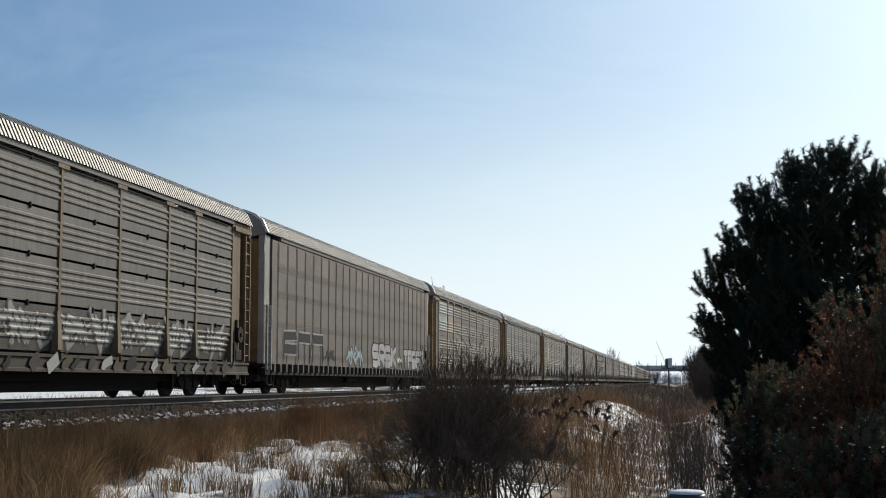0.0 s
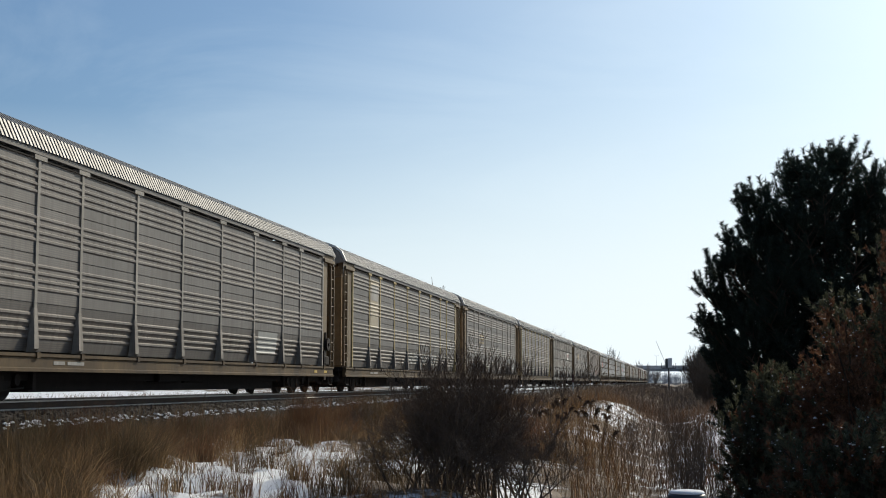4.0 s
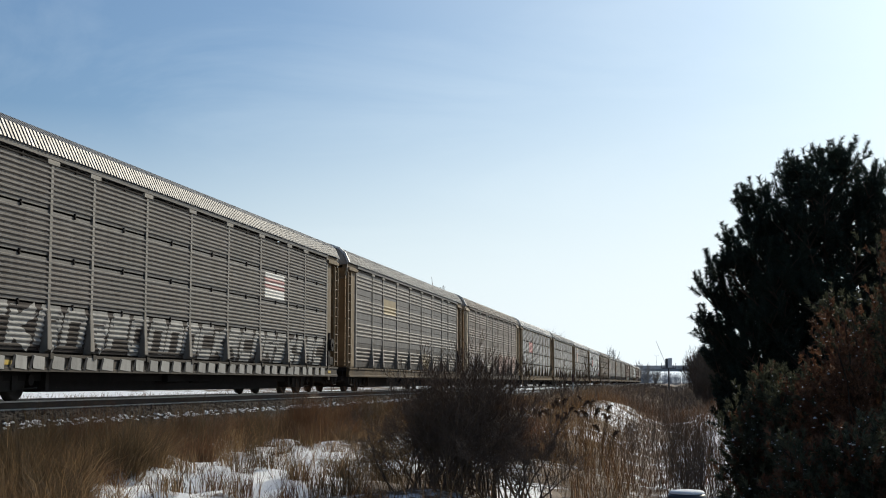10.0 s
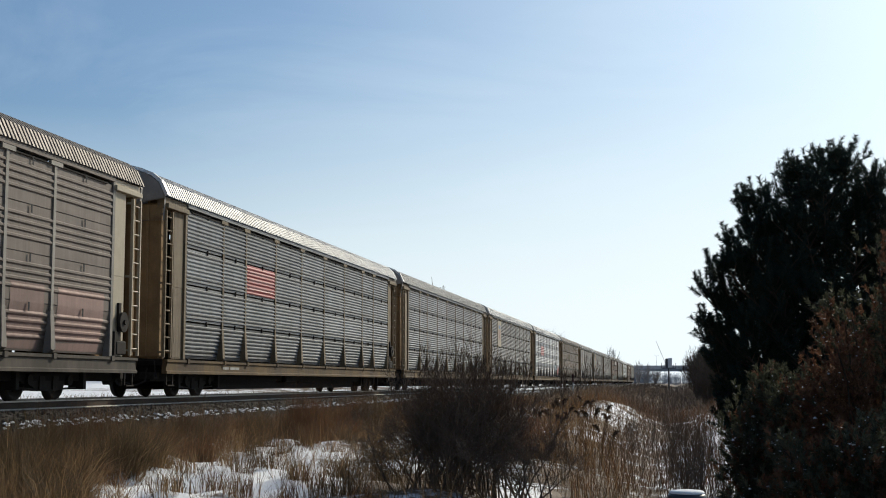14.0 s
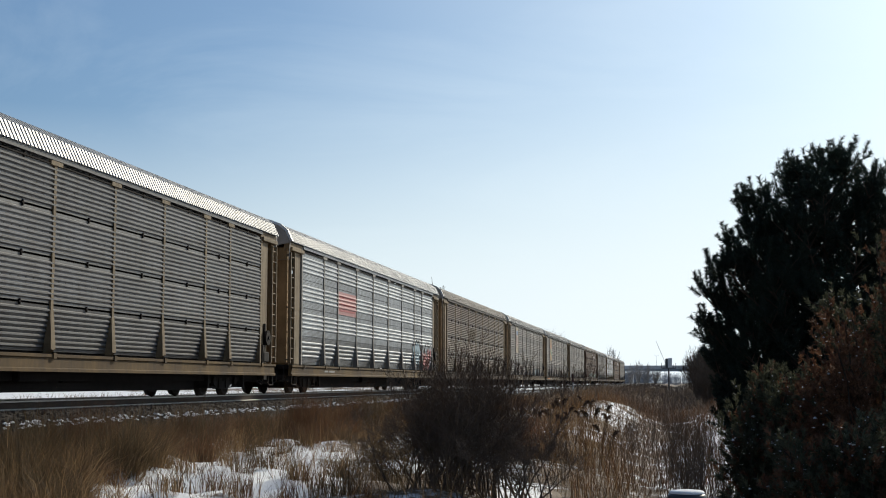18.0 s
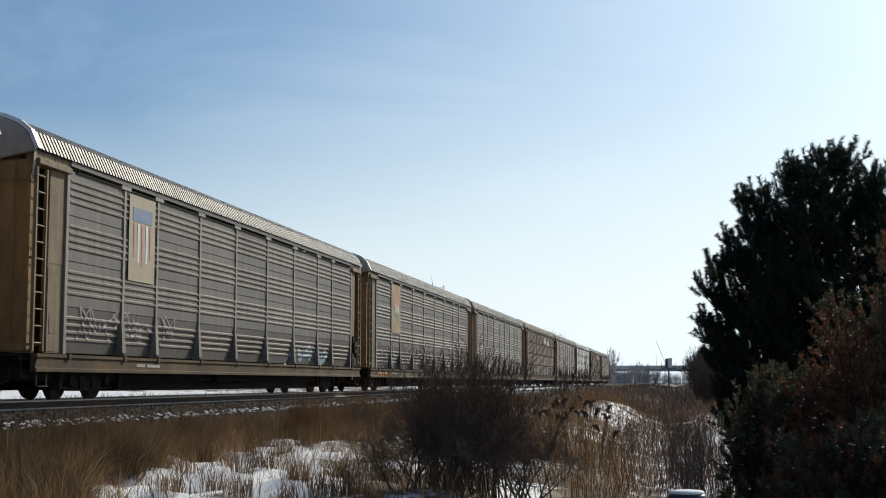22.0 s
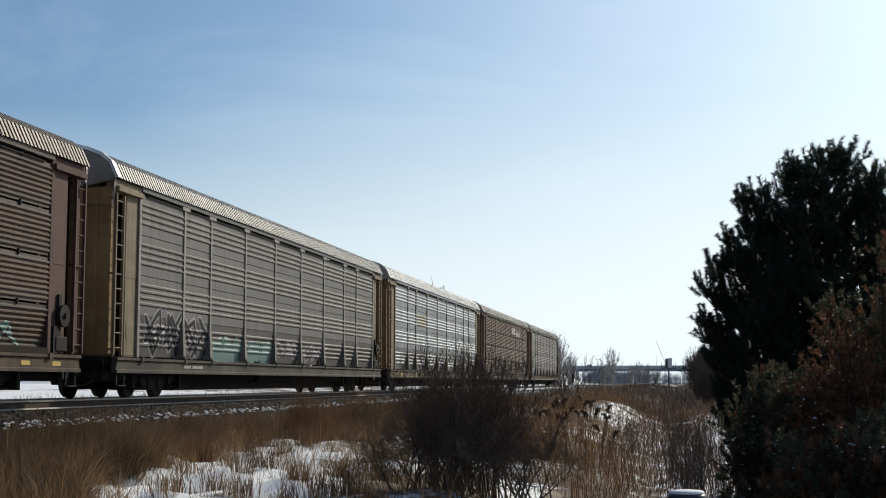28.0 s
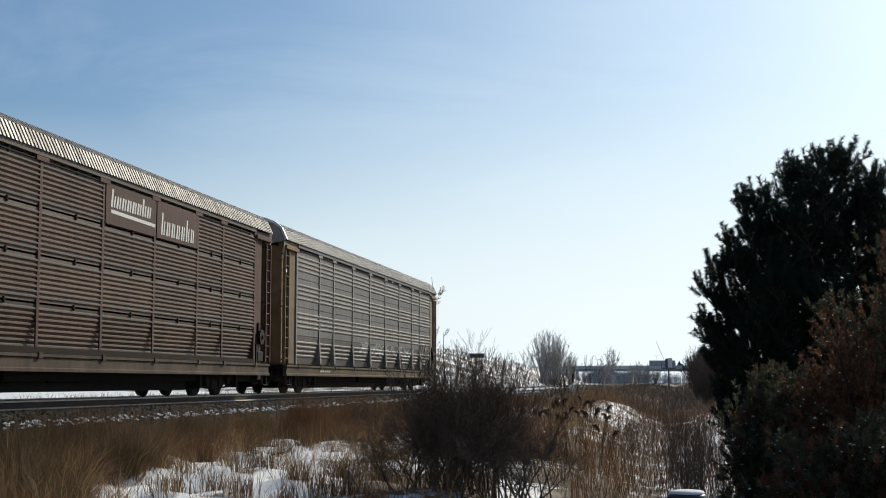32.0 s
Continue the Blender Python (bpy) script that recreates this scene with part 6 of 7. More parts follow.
def wagon(label, skin="silver", style="full", posts="tan", ends="tan", door="rust", roof="roof", sill="tan", fine=False):
    """One wagon, its middle at the origin, the side towards the field at +x."""
    car = thing("autorack_wagon", label, "freight wagon", "wagons of the train")
    if fine:
        FINE.add(car.name)
    sk, po, en, dr = SKIN[skin], PAINT[posts], PAINT[ends], PAINT[door]
    part("deck", MESH["deck"], M["under"], car)
    part("well_beam", MESH["well"], M["under"], car)
    part("underframe", MESH["underframe"], M["under"], car, "grimy dark underframe")
    part("brake_gear", MESH["gear"], M["under"], car)
    if style == "smooth":
        part("side_sill", MESH.setdefault("low_sill", Buf().box(1.36, -13.5, 0.6, 1.5, 13.5, 0.95).mesh("side_sill")), M["truck"], car, "dark recessed sill")
    else:
        part("side_sill", MESH["sill"], PAINT["sill_" + sill], car)
    part("side_sill", MESH["far_sill"], PAINT["sill_" + sill], car)
    part("far_side_wall", MESH["far_side"], sk, car)
    part("roof", MESH["roof"], PAINT[roof], car, "ribbed metal roof")
    part("top_plate", MESH["fascia"], sk if style != "smooth" else PAINT["smooth_light"], car)
    if style == "smooth":
        part("side_wall", MESH["smooth_side"], sk, car, "smooth painted side")
        for k in range(40):
            y = -12.8 + k * 0.646
            part("side_bracket", MESH.setdefault("bracket", Buf().box(1.5, -0.07, 0.68, 1.6, 0.07, 0.945, 0.01).mesh("side_bracket")), PAINT["smooth_dark"], car, at=pose(0, y, 0))
    else:
        for i, w in enumerate(WIDTHS):
            if style == "full":
                part("panel", MESH["full", w], sk, car, at=pose(SIDE, STARTS[i] + 0.005, PANEL_Z))
            else:
                for r in range(4):
                    part("panel", MESH[("fine_" if fine else "") + ("row" if r else "foot_row"), w], sk, car, at=pose(SIDE, STARTS[i] + 0.005, PANEL_Z + r * ROW))
        for y in STARTS[1:-1]:
            q = part("post", MESH["post"], po, car, at=pose(SIDE, y, 0))
            if posts == "oxide":
                part("post_foot", MESH.setdefault("plain_foot", Buf().box(0.0, -0.05, 0.97, 0.034, 0.05, 1.8).mesh("post_foot")), po, q)
            else:
                part("post_foot", MESH["foot"], po if posts == "tan" else PAINT["grimy"], q, "flared grimy foot")
    if posts == "oxide":
        part("bottom_chord", MESH.setdefault("chord", Buf().box(1.40, -12.15, 0.94, 1.55, 12.15, 1.06).mesh("bottom_chord")), PAINT["chord"], car, "dark brown strip below the panels")
    # added near-black sheet; its colour gives the panel joints their shade
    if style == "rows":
        part("backing", MESH.setdefault("backing", Buf().box(1.22, -12.15, 0.95, 1.27, 12.15, 4.8).mesh("backing")), M["under"], car, "added dark sheet standing for the shade behind the panel joints")
    if style != "smooth":
        for i, w in enumerate(WIDTHS):
            part("top_slot", MESH.setdefault(("slotline", w), Buf().box(0.0, 0.3, 0.0, 0.038, w - 0.3, 0.03).mesh("top_slot")), M["under"], car, at=pose(SIDE, STARTS[i], 4.745))
            if style == "rows":
                for r in range(4):
                    part("latch", MESH.setdefault("latch", Buf().box(0.0, -0.016, -0.07, 0.036, 0.016, 0.05).box(0.0, -0.045, -0.015, 0.034, 0.045, 0.01).mesh("latch")), M["under"], car, at=pose(SIDE, STARTS[i] + w * 0.55, PANEL_Z + (r + 1) * ROW))
    for s in (-1, 1):
        part("end_cap", MESH["cap%d" % s], PAINT["cap"], car, "grey sheet closing the roof arch")
        if s < 0:
            part("roof_end_strip", MESH["strip", s], PAINT["strip"], car, "smooth bright roof end strip")
        part("end_door", MESH["leaf", s, 0], dr, car)
        part("end_door", MESH["leaf", s, 1], dr, car)
        part("coupler", MESH["coupler%d" % s], M["truck"], car)
        if style == "smooth":
            part("corner_post", MESH.setdefault(("scorner", s), Buf().box(1.3, min(s * 13.12, s * 13.7), 0.94, 1.5, max(s * 13.12, s * 13.7), 4.9, 0.02).mesh("corner_post")), PAINT["grey"], car)
            part("ladder", MESH["ladder"], en, car, at=pose(1.56, s * 13.4, 0.75) @ Matrix.Diagonal((1, 1, 0.55, 1)))
        else:
            part("corner_post", MESH["corner", s], po, car)
            part("end_panel", MESH["end_panel", s], en, car)
            part("end_recess", MESH["slot", s], dr, car)
            part("edge_post", MESH["edge", s], PAINT["brown"], car)
            part("door_track", MESH["track", s], en, car)
            part("ladder", MESH["ladder"], en, car, at=pose(1.53, s * 13.45, 0.98))
        truck = part("truck", MESH["bolster"], M["truck"], car, "grimy four-wheel truck", at=pose(0, s * 10.15, 0))
        part("brake_rigging", MESH["rigging"], M["truck"], truck)
        part("step_stirrup", MESH["stirrup%d" % s], M["truck"], car)
        for x in (-1.0, 1.0):
            part("side_frame", MESH["side_frame"], M["truck"], truck, at=pose(x, 0, 0))
        TRUCKS.append([part("wheelset", MESH["wheelset"], M["wheel"], truck, at=pose(0, q * 0.89, 0.42)) for q in (-1, 1)])
    part("brake_wheel", MESH.setdefault("hand", (lambda b: b.mesh("brake_wheel"))(Buf().box(1.46, 12.42, 0.98, 1.58, 12.95, 1.3, 0.03).box(1.46, 12.6, 1.3, 1.54, 12.72, 2.15).tube((1.56, 12.72, 1.72), (1.62, 12.72, 1.72), 0.23, 12).tube((1.46, 12.72, 1.72), (1.66, 12.72, 1.72), 0.06, 8).box(1.46, 12.35, 0.95, 1.56, 12.55, 1.5))), M["truck"], car, "dark hand brake")
    return car


WAGONS = []
ADJ = "covered car-carrier wagon"
# 1
c = wagon("silver ribbed " + ADJ + " with dark-edged sprayed marks", "silver", "rows", "tan", "tan", "rust", "roof", "grey")
graffiti(c, -11.8, 11.8, 1.02, 1.95, 21, 1, "silver_spray", "smooth_dark", 0.11)
graffiti(c, -11.8, 11.8, 1.1, 1.85, 30, 101, "silver_spray", None, 0.05)
for k in range(34):
    rnd = random.Random(160 + k)
    y = -11.9 + 0.7 * k + rnd.uniform(-0.2, 0.2)
    strokes(c, "graffiti_mark", "", [curvy([(y, 0.64), (y + rnd.uniform(0.0, 0.25), 0.76), (y + rnd.uniform(0.1, 0.5), 0.87)])], rnd.uniform(0.12, 0.34), PAINT[("black", "smudge", "silver_spray", "olive")[k % 4]], 1.611, True, 0.002, 0.0)
WAGONS.append(c)
# 2
c = wagon("smooth taupe " + ADJ + " with blue and black sprayed marks", "smooth", "smooth", "grey", "grey", "rust", "roof", "grey")
for y0, y1, z1, ground in ((-3.6, -0.6, 1.75, "smooth_dark"), (0.6, 5.8, 1.8, "dull_green"), (6.8, 12.6, 1.7, "dull_green")):
    blob(c, y0, y1, 0.98, z1, ground, 1.56, int(y0 * 10))
block_letters(c, -11.9, -6.8, 1.0, 2.0, 3, 31, "black", 0.3, "lilac", True, 1.566)
graffiti(c, -6.6, -5.4, 1.05, 1.6, 1, 48, "black", None, 0.1, True, 1.566)
graffiti(c, -3.5, -0.8, 1.02, 1.8, 4, 60, "sky", "smooth_dark", 0.1, True, 1.566)
block_letters(c, 0.8, 5.6, 1.0, 1.95, 4, 33, "spray_white", 0.29, "black", True, 1.566, True)
graffiti(c, 5.8, 6.9, 1.2, 1.5, 3, 61, "pale", None, 0.05, True, 1.566)
block_letters(c, 7.2, 12.0, 1.0, 1.85, 5, 38, "spray_white", 0.25, "black", True, 1.566, True)
louvre = Buf()
for q in range(3):
    louvre.box(1.558, -0.4, q * 0.075, 1.57, 0.4, q * 0.075 + 0.03)
louvre = louvre.mesh("louvre")
seam = Buf().box(1.558, -0.05, 0.96, 1.57, -0.036, 4.78).box(1.558, 0.036, 0.96, 1.57, 0.05, 4.78).boxes([(1.558, q - 0.018, 1.2 + 0.39 * k, 1.576, q + 0.018, 1.236 + 0.39 * k) for k in range(9) for q in (-0.075, 0.075)]).mesh("seam")
for k in range(25):
    y = -12.48 + k * 1.04
    part("seam", seam, PAINT["smooth_dark"], c, at=pose(0, y, 0))
    if k < 24:
        for zz in (1.15, 2.1, 3.05, 3.85):
            part("louvre", louvre, PAINT["smooth_dark"], c, at=pose(0, y + 0.52, zz))
        part("upper_panel", MESH.setdefault("upper_panel", Buf().box(1.559, -0.42, 4.1, 1.566, 0.42, 4.72).mesh("upper_panel")), PAINT["smooth_light"], c, at=pose(0, y + 0.52, 0))
WAGONS.append(c)
# 3
c = wagon("dusty brown silver " + ADJ + " with a white plate", "warm", "full", "galv", "tan", "rust", "roof", "yellow")
plate(c, 0, 3.2, 4.68, "faded", label="faded white plate", inset=0.2)
for z0, z1 in ((3.35, 3.62), (3.95, 4.25)):
    for k in range(4):
        flag(c, STARTS[0] + 0.38 + k * 0.52, z0, STARTS[0] + 0.72 + k * 0.52 + 0.08 * (k % 2), z1, "teal", None, "lettering_bar", "grey-green lettering bar")
p, y0, y1 = plate(c, 1, 3.2, 4.6, "cream", label="faded cream shield panel", inset=0.3)
flag(c, y0 + 0.1, 4.05, y1 - 0.1, 4.4, "blue", None, "emblem", "faded blue shield head")
for k in range(4):
    flag(c, y0 + 0.14 + k * 0.3, 3.3, y0 + 0.28 + k * 0.3, 4.0, "orange", None, "emblem", "faded orange stripe")
WAGONS.append(c)
# 4
c = wagon("silver ribbed " + ADJ + " with grey posts", "silver", "full", "galv", "tan", "rust", "roof", "tan")
plate(c, 6, 1.25, 1.9, "silver_spray", label="pale painted-over patch", inset=0.5)
WAGONS.append(c)
# 5
c = wagon("grey ribbed " + ADJ + " with yellow posts and faded shield", "silver", "full", "yellow", "tan", "rust", "roof", "tan")
p, y0, y1 = plate(c, 1, 2.6, 4.6, "cream", label="faded yellow-edged shield panel", inset=0.25)
flag(p, y0 + 0.12, 3.75, y1 - 0.12, 4.4, "grey")
graffiti(c, -1.0, 6.5, 1.05, 1.9, 9, 6, "silver_spray", None, 0.05)
graffiti(c, -1.0, 6.5, 1.15, 1.7, 13, 66, "silver_spray", None, 0.035)
WAGONS.append(c)
# 6
c = wagon("silver ribbed " + ADJ + " with a small faded gold sign", "silver", "full", "galv", "tan", "rust", "roof", "tan")
for k in range(3):
    flag(c, STARTS[2] + 0.3, 3.3 - k * 0.22, STARTS[3] - 0.7, 3.42 - k * 0.22, "gold", None, "sign_bar", "faded gold lettering bar")
graffiti(c, 9.2, 11.6, 1.05, 1.8, 3, 7, "pale", None, 0.06)
WAGONS.append(c)
# 7
c = wagon("grey ribbed " + ADJ + " with yellowish posts", "silver", "full", "yellow", "tan", "rust", "roof", "tan")
WAGONS.append(c)
# 8
c = wagon("silver ribbed " + ADJ + " with a band of white sprayed marks", "silver", "rows", "galv", "tan", "rust", "roof", "grey", True)
for i in range(9):
    plate(c, i, 1.0, 1.9, "smudge", "paint_patch", "dark sprayed ground behind pale marks", 0.08)
block_letters(c, -12.0, 11.9, 0.99, 1.91, 21, 81, "chalk", 0.29)
for k in range(30):
    rnd = random.Random(60 + k)
    y = -12.3 + 0.82 * k + rnd.uniform(-0.1, 0.1)
    strokes(c, "graffiti_mark", "", [[(y, 0.63), (y + 0.015, 0.88)]], rnd.uniform(0.42, 0.6), PAINT["chalk"], 1.611, True, 0.002, 0.0)
    strokes(c, "graffiti_mark", "", [[(y - 0.38, 0.62), (y - 0.24, 0.89)]], 0.09, PAINT["black"], 1.611, True, 0.008, 0.0)
p, y0, y1 = plate(c, 6, 2.95, 3.75, "white", label="white striped flag sign", inset=0.45)
for k in range(2):
    flag(p, y0, 3.26 + k * 0.2, y1, 3.38 + k * 0.2, "pink")
WAGONS.append(c)
# 9
c = wagon("grey ribbed " + ADJ + " with a small yellow sign", "silver", "full", "galv", "tan", "rust", "roof", "tan")
plate(c, 2, 3.3, 3.95, "gold", label="dull yellow sign", inset=0.25)
graffiti(c, STARTS[5] + 0.2, STARTS[6] - 0.1, 1.0, 1.95, 4, 91, "cream", None, 0.07)
graffiti(c, STARTS[5] + 0.4, STARTS[6] - 0.3, 1.0, 1.5, 3, 92, "gold", None, 0.12)
WAGONS.append(c)
# 10
c = wagon("dusty rose grey " + ADJ + " with thin white sprayed marks", "pinkish", "full", "galv", "cream", "rust", "roof_brown", "grey")
graffiti(c, -11.8, -3.0, 1.1, 2.0, 8, 9, "pale", None, 0.035)
for i in (5, 6, 7, 8):
    plate(c, i, 1.02, 2.3, "rose", "paint_patch", "faint rose painted-over patch", 0.3)
for i in range(9):
    for r in range(4):
        flag(c, (STARTS[i] + STARTS[i + 1]) / 2 - 0.03, PANEL_Z + ROW * r + 0.78, (STARTS[i] + STARTS[i + 1]) / 2 + 0.03, PANEL_Z + ROW * r + 0.95, "black", SIDE + 0.036, "latch", "small dark latch")
WAGONS.append(c)
# 11
c = wagon("bluish silver " + ADJ + " with a red sign", "bluebright", "rows", "tan", "tan", "rust", "roof_bright", "yellow", True)
p, y0, y1 = plate(c, 2, 2.95, 3.8, "red", label="faded red sign", inset=0.1)
for k in range(3):
    flag(p, y0 + 0.2, 3.1 + k * 0.22, y1 - 0.2, 3.2 + k * 0.22, "pink")
WAGONS.append(c)
# 12
c = wagon("bluish silver " + ADJ + " with tan posts", "bluebright", "rows", "tan", "tan", "rust", "roof", "yellow", True)
graffiti(c, 3.0, 6.5, 1.3, 1.8, 4, 10, "pale", None, 0.05)
WAGONS.append(c)
# 13
c = wagon("bluish grey " + ADJ + " with a tan shield panel", "blue", "rows", "tan", "tan", "rust", "roof_bright", "yellow", True)
p, y0, y1 = plate(c, 1, 2.9, 4.72, "cream", label="tan shield panel", inset=0.12, side=SIDE + 0.036)
flag(p, y0 + 0.4, 4.15, y1 - 0.4, 4.4, "blue", SIDE + 0.052, label="blue shield head")
for k in range(4):
    flag(p, y0 + 0.42 + k * 0.25, 3.4, y0 + 0.52 + k * 0.25, 4.05, "pink", SIDE + 0.052, label="faded red stripe")
WAGONS.append(c)
# 14
c = wagon("bright silver " + ADJ + " with a faded red sign", "bright", "full", "galv", "tan", "rust", "roof_bright", "yellow")
p, y0, y1 = plate(c, 2, 2.9, 3.75, "pink", label="faded red sign", inset=0.05)
for k in range(3):
    flag(p, y0 + 0.2, 3.02 + k * 0.24, y1 - 0.2, 3.1 + k * 0.24, "red")
graffiti(c, 7.2, 9.0, 0.99, 2.3, 2, 11, "sky", "black", 0.22)
graffiti(c, 9.2, 11.8, 0.99, 1.9, 3, 12, "red", "pink", 0.2)
WAGONS.append(c)
# 15
c = wagon("brown grey " + ADJ + " with a rusty roof", "brown", "rows", "tan", "tan", "rust", "roof_brown", "rust", True)
plate(c, 3, 2.95, 3.65, "olive", label="dark faded sign", inset=0.4)
WAGONS.append(c)
# 16
c = wagon("silver ribbed " + ADJ + " with a blue and tan shield", "silver", "full", "galv", "tan", "rust", "roof", "tan")
p, y0, y1 = plate(c, 1, 2.7, 4.7, "cream", label="tan shield panel", inset=0.22, side=SIDE + 0.03)
flag(p, y0 + 0.2, 4.1, y1 - 0.2, 4.42, "blue", SIDE + 0.046, label="blue shield head")
for k in range(5):
    flag(p, y0 + 0.24 + k * 0.24, 3.05 + 0.1 * abs(k - 2), y0 + 0.35 + k * 0.24, 4.05, "white" if k % 2 else "pink", SIDE + 0.046, label="shield stripe")
graffiti(c, -11.6, -6.0, 1.2, 2.0, 6, 13, "lilac", None, 0.05)
graffiti(c, 4.0, 9.0, 0.99, 1.6, 5, 14, "sky", None, 0.1)
WAGONS.append(c)
# 17
c = wagon("silver ribbed " + ADJ + " with an orange and green emblem", "silver", "full", "galv", "tan", "rust", "roof", "tan")
p, y0, y1 = plate(c, 1, 2.55, 4.72, "buff", label="tan panel with an emblem", inset=0.06, side=SIDE + 0.036)
x = SIDE + 0.052
for mat, a, b, w, name in (("orange", 4.02, 3.86, 0.62, "waving orange upper band"), ("green", 3.5, 3.3, 0.4, "waving green lower band")):
    strokes(p, "emblem", name, [[(y0 + 0.42, a + 0.06), (y0 + 0.75, a + 0.02), (y0 + 1.1, b), (y1 - 0.38, b - 0.08)]], w, PAINT[mat], x, True, 0.002, 0.0)
for k in range(3):
    strokes(p, "emblem", "small pale figure bar", [[(y0 + 0.78 + 0.27 * k, 3.48), (y0 + 0.8 + 0.27 * k, 3.86 - 0.05 * k)]], 0.13, PAINT["white"], x + 0.008, True, 0.002, 0.0)
graffiti(c, -11.7, -1.5, 1.05, 2.2, 11, 15, "lilac", "smudge", 0.055)
graffiti(c, -7.0, 5.0, 1.0, 1.8, 13, 16, "smooth_light", None, 0.05)
for k in range(2):
    flag(c, -11.9 + k * 1.0, 0.7, -11.5 + k * 1.0, 0.8, "orange_lens", 1.612, "reflector", "orange reflector")
WAGONS.append(c)
# 18
c = wagon("silver ribbed " + ADJ + " with plain sides", "silver", "full", "galv", "tan", "rust", "roof", "tan")
WAGONS.append(c)


def script_sign(c):
    """A dark red sign over two bays with two slanting white words reduced to strokes, and a swash."""
    x = SIDE + 0.053
    for i, z0, z1, n, first in ((5, 4.28, 4.5, 8, 0.14), (6, 3.98, 4.28, 7, 0.2)):
        p, y0, y1 = plate(c, i, PANEL_Z + 3 * ROW + 0.03, PANEL_Z + 4 * ROW - 0.02, "oxide", label="dark red sign panel", inset=0.06, side=SIDE + 0.04)
        w = (y1 - y0 - 0.5) / n
        for k in range(n):
            y = y0 + 0.3 + w * k
            top = z1 + (first if k in (0, n - 2) else 0)
            strokes(p, "lettering_bar", "", [[(y, z0), (y + 0.05, top)]], 0.09, PAINT["white"], x, True, 0.002)
            strokes(p, "lettering_bar", "", [[(y + 0.14, z0), (y + 0.18, z1)]], 0.07, PAINT["white"], x, True, 0.002)
        if i == 5:
            strokes(p, "swash", "white underline stroke", [[(y0 + 0.3, 4.16), (y1 - 0.02, 4.12)]], 0.08, PAINT["white"], x, True, 0.002)


# 19
c = wagon("faded red-brown " + ADJ + " with a white-lettered sign", "oxide", "rows", "oxide", "oxide", "oxide", "roof_brown", "rust", True)
script_sign(c)
graffiti(c, -5.0, 11.0, 1.0, 1.8, 14, 18, "teal", None, 0.07)
WAGONS.append(c)
# 20
c = wagon("silver ribbed " + ADJ + " with teal and black sprayed marks", "silver", "full", "galv", "tan", "rust", "roof", "grey")
graffiti(c, -11.8, -7.0, 1.0, 2.1, 4, 19, "black", "lilac", 0.12)
graffiti(c, -7.2, -1.6, 0.99, 1.5, 5, 20, "teal", "teal", 0.22)
graffiti(c, -1.2, 5.0, 1.0, 1.7, 6, 21, "lilac", None, 0.1)
WAGONS.append(c)
# 21
c = wagon("bright silver " + ADJ + " with faded gold sign and black marks", "bright", "full", "tan", "tan", "rust", "roof_bright", "tan")
for k in range(3):
    flag(c, STARTS[2] + 0.5, 3.1 + k * 0.2, STARTS[3] - 0.5, 3.24 + k * 0.2, "gold", None, "sign_bar", "faded gold sign bar")
graffiti(c, -11.0, -5.0, 1.35, 2.0, 9, 222, "smooth_dark", None, 0.03)
graffiti(c, -2.0, 11.0, 1.4, 1.9, 15, 223, "smooth_dark", None, 0.03)
for k in range(12):
    rnd = random.Random(260 + k)
    y = -11.5 + 2.0 * k + rnd.uniform(-0.6, 0.6)
    strokes(c, "paint_run", "", [[(y, 0.6 + rnd.uniform(0, 0.1)), (y + 0.06, 0.92)]], 0.028, PAINT["pale"], 1.611, True, 0.002, 0.0)
WAGONS.append(c)
# 22
c = wagon("faded red-brown " + ADJ + " with a white-lettered sign", "oxide", "rows", "oxide", "oxide", "oxide", "roof_blotched", "rust", True)
script_sign(c)
WAGONS.append(c)
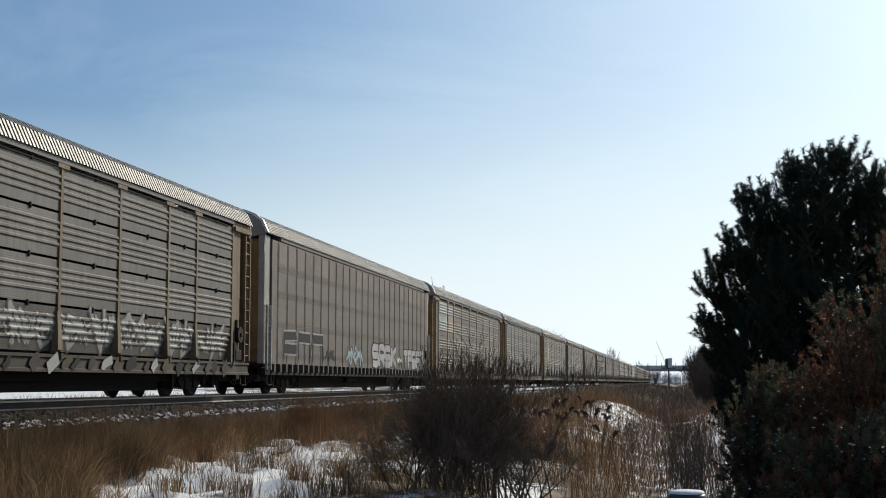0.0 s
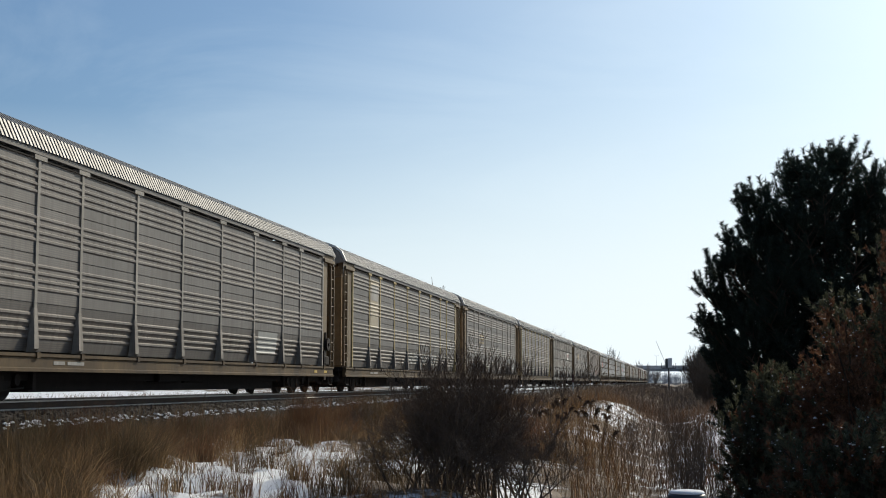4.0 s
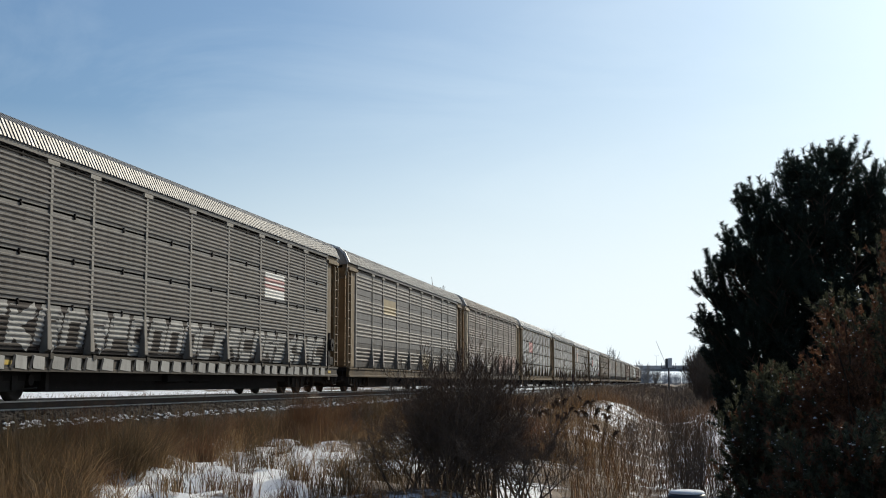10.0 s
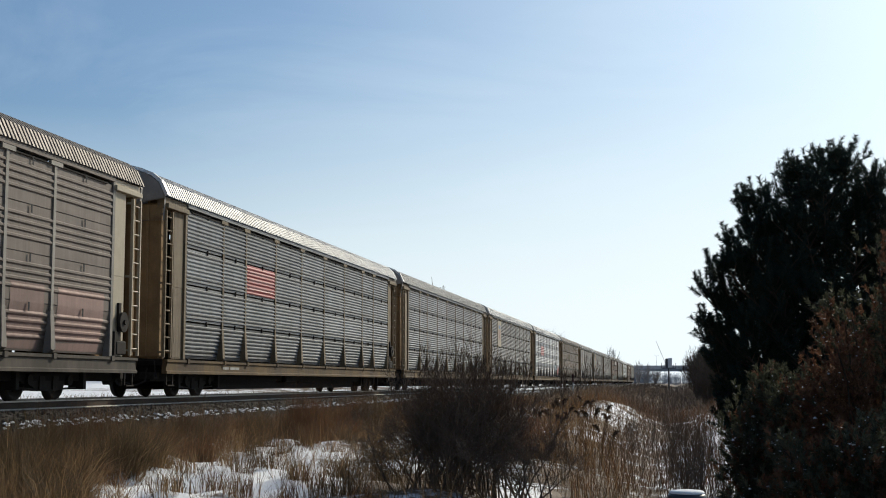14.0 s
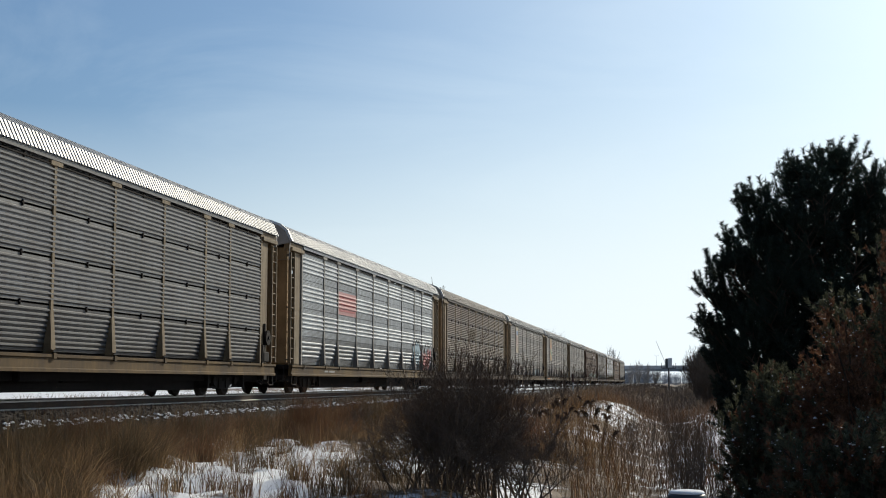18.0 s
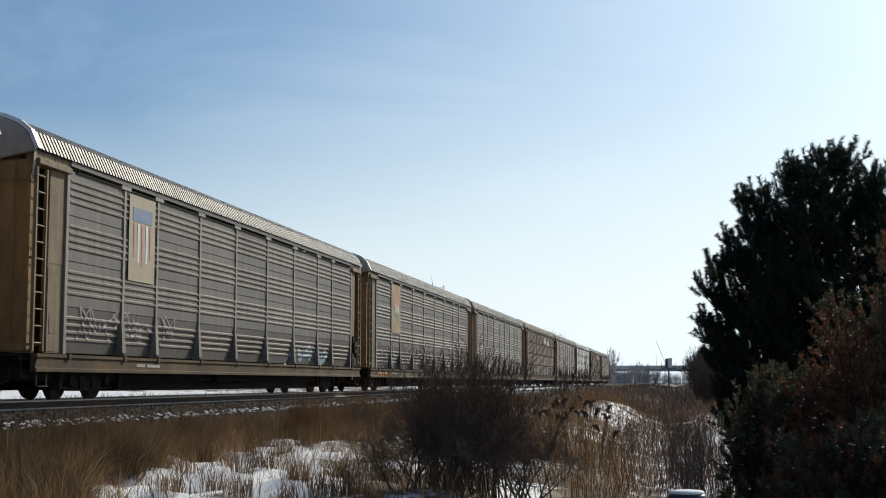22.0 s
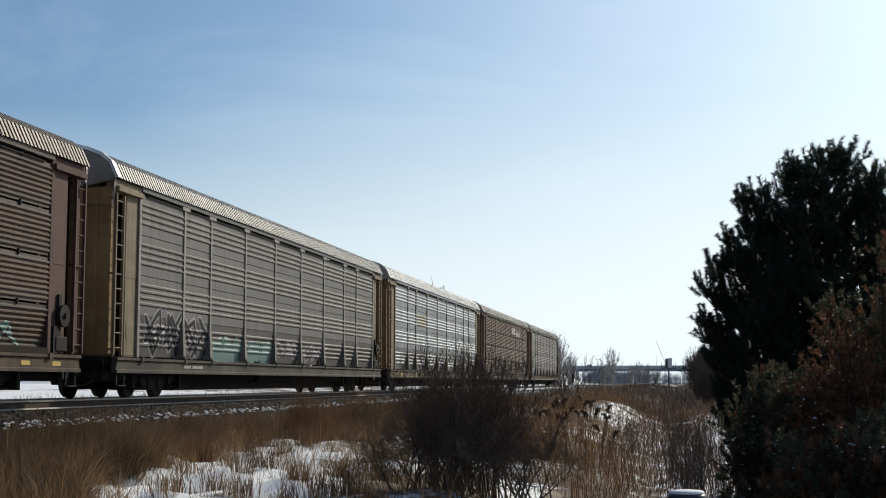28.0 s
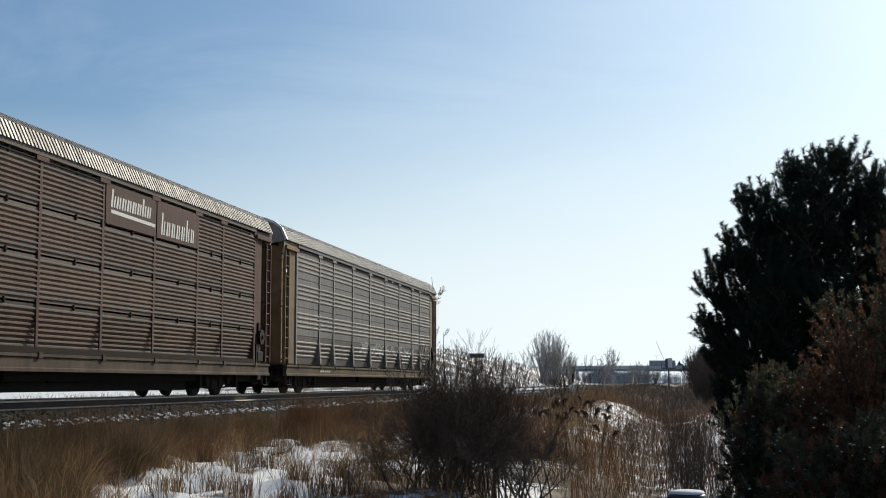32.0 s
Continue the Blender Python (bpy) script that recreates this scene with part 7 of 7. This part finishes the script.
# 23
c = wagon("silver ribbed " + ADJ + ", the last of the train", "silver", "full", "galv", "brown", "rust", "roof", "tan")
graffiti(c, -3.0, 8.0, 1.4, 2.0, 8, 24, "silver_spray", None, 0.09)
WAGONS.append(c)


# yellow reflector strips on the sills
for j in (2, 3, 7, 16, 18, 20):
    for y in (-12.2, -11.2, 11.0, 12.3):
        flag(WAGONS[j], y, 0.7, y + 0.36, 0.79, "reflex", 1.575, "reflector", "yellow reflector strip")


# number lettering on the sills, as plain bars
for j, car in enumerate(WAGONS):
    if j not in (0, 1, 7):
        y = (-8.6, -9.4, 2.0)[j % 3]
        flag(car, y, 0.72, y + 0.5, 0.79, "grey", 1.576, "lettering_bar", "small white lettering bar")
        flag(car, y + 0.62, 0.72, y + 1.4, 0.79, "grey", 1.576, "lettering_bar", "small white lettering bar")


# ---- what moves ----
def tail_y(t):
    """Where the train's tail is along the line after t seconds; it slows a little."""
    u = t / 32
    return PITCH_M * (23.3953 - 21.3011 * u + 0.04926 * u ** 2 + 0.3215 * u ** 3) - 2.14


def motions():
    times = [0, 4, 8, 12, 16, 20, 24, 28, 32]
    for j, car in enumerate(WAGONS):
        back = (len(WAGONS) - 1 - j + 0.5) * PITCH_M
        walk(car, [(t, pose(TRACK_X, tail_y(t) - back, 0)) for t in times])
    # a truck and a car on the overpass
    walk(truck_rig, [(t, pose(-59.0 + 21.9 * (t - 29.5), OVER_Y - 3, 9.6)) for t in (0, 32)])
    walk(road_car, [(t, pose(-52.0 + 25.4 * (t - 28), OVER_Y - 3, 9.6)) for t in (0, 32)])
    # the wheels roll: one turn in less than a seventh of a second
    for k, q in enumerate((-1, 1)):
        first = TRUCKS[0][k]
        walk(first, [(i / FPS, pose(0, q * 0.89, 0.42, math.degrees((tail_y(0) - tail_y(i / FPS)) / 0.42))) for i in range(0, 32 * FPS + 1)])
        for pair in TRUCKS[1:]:
            w = pair[k]
            w.rotation_mode = "QUATERNION"
            w.animation_data_create()
            w.animation_data.action = first.animation_data.action
            w.animation_data.action_slot = first.animation_data.action_slot


motions()
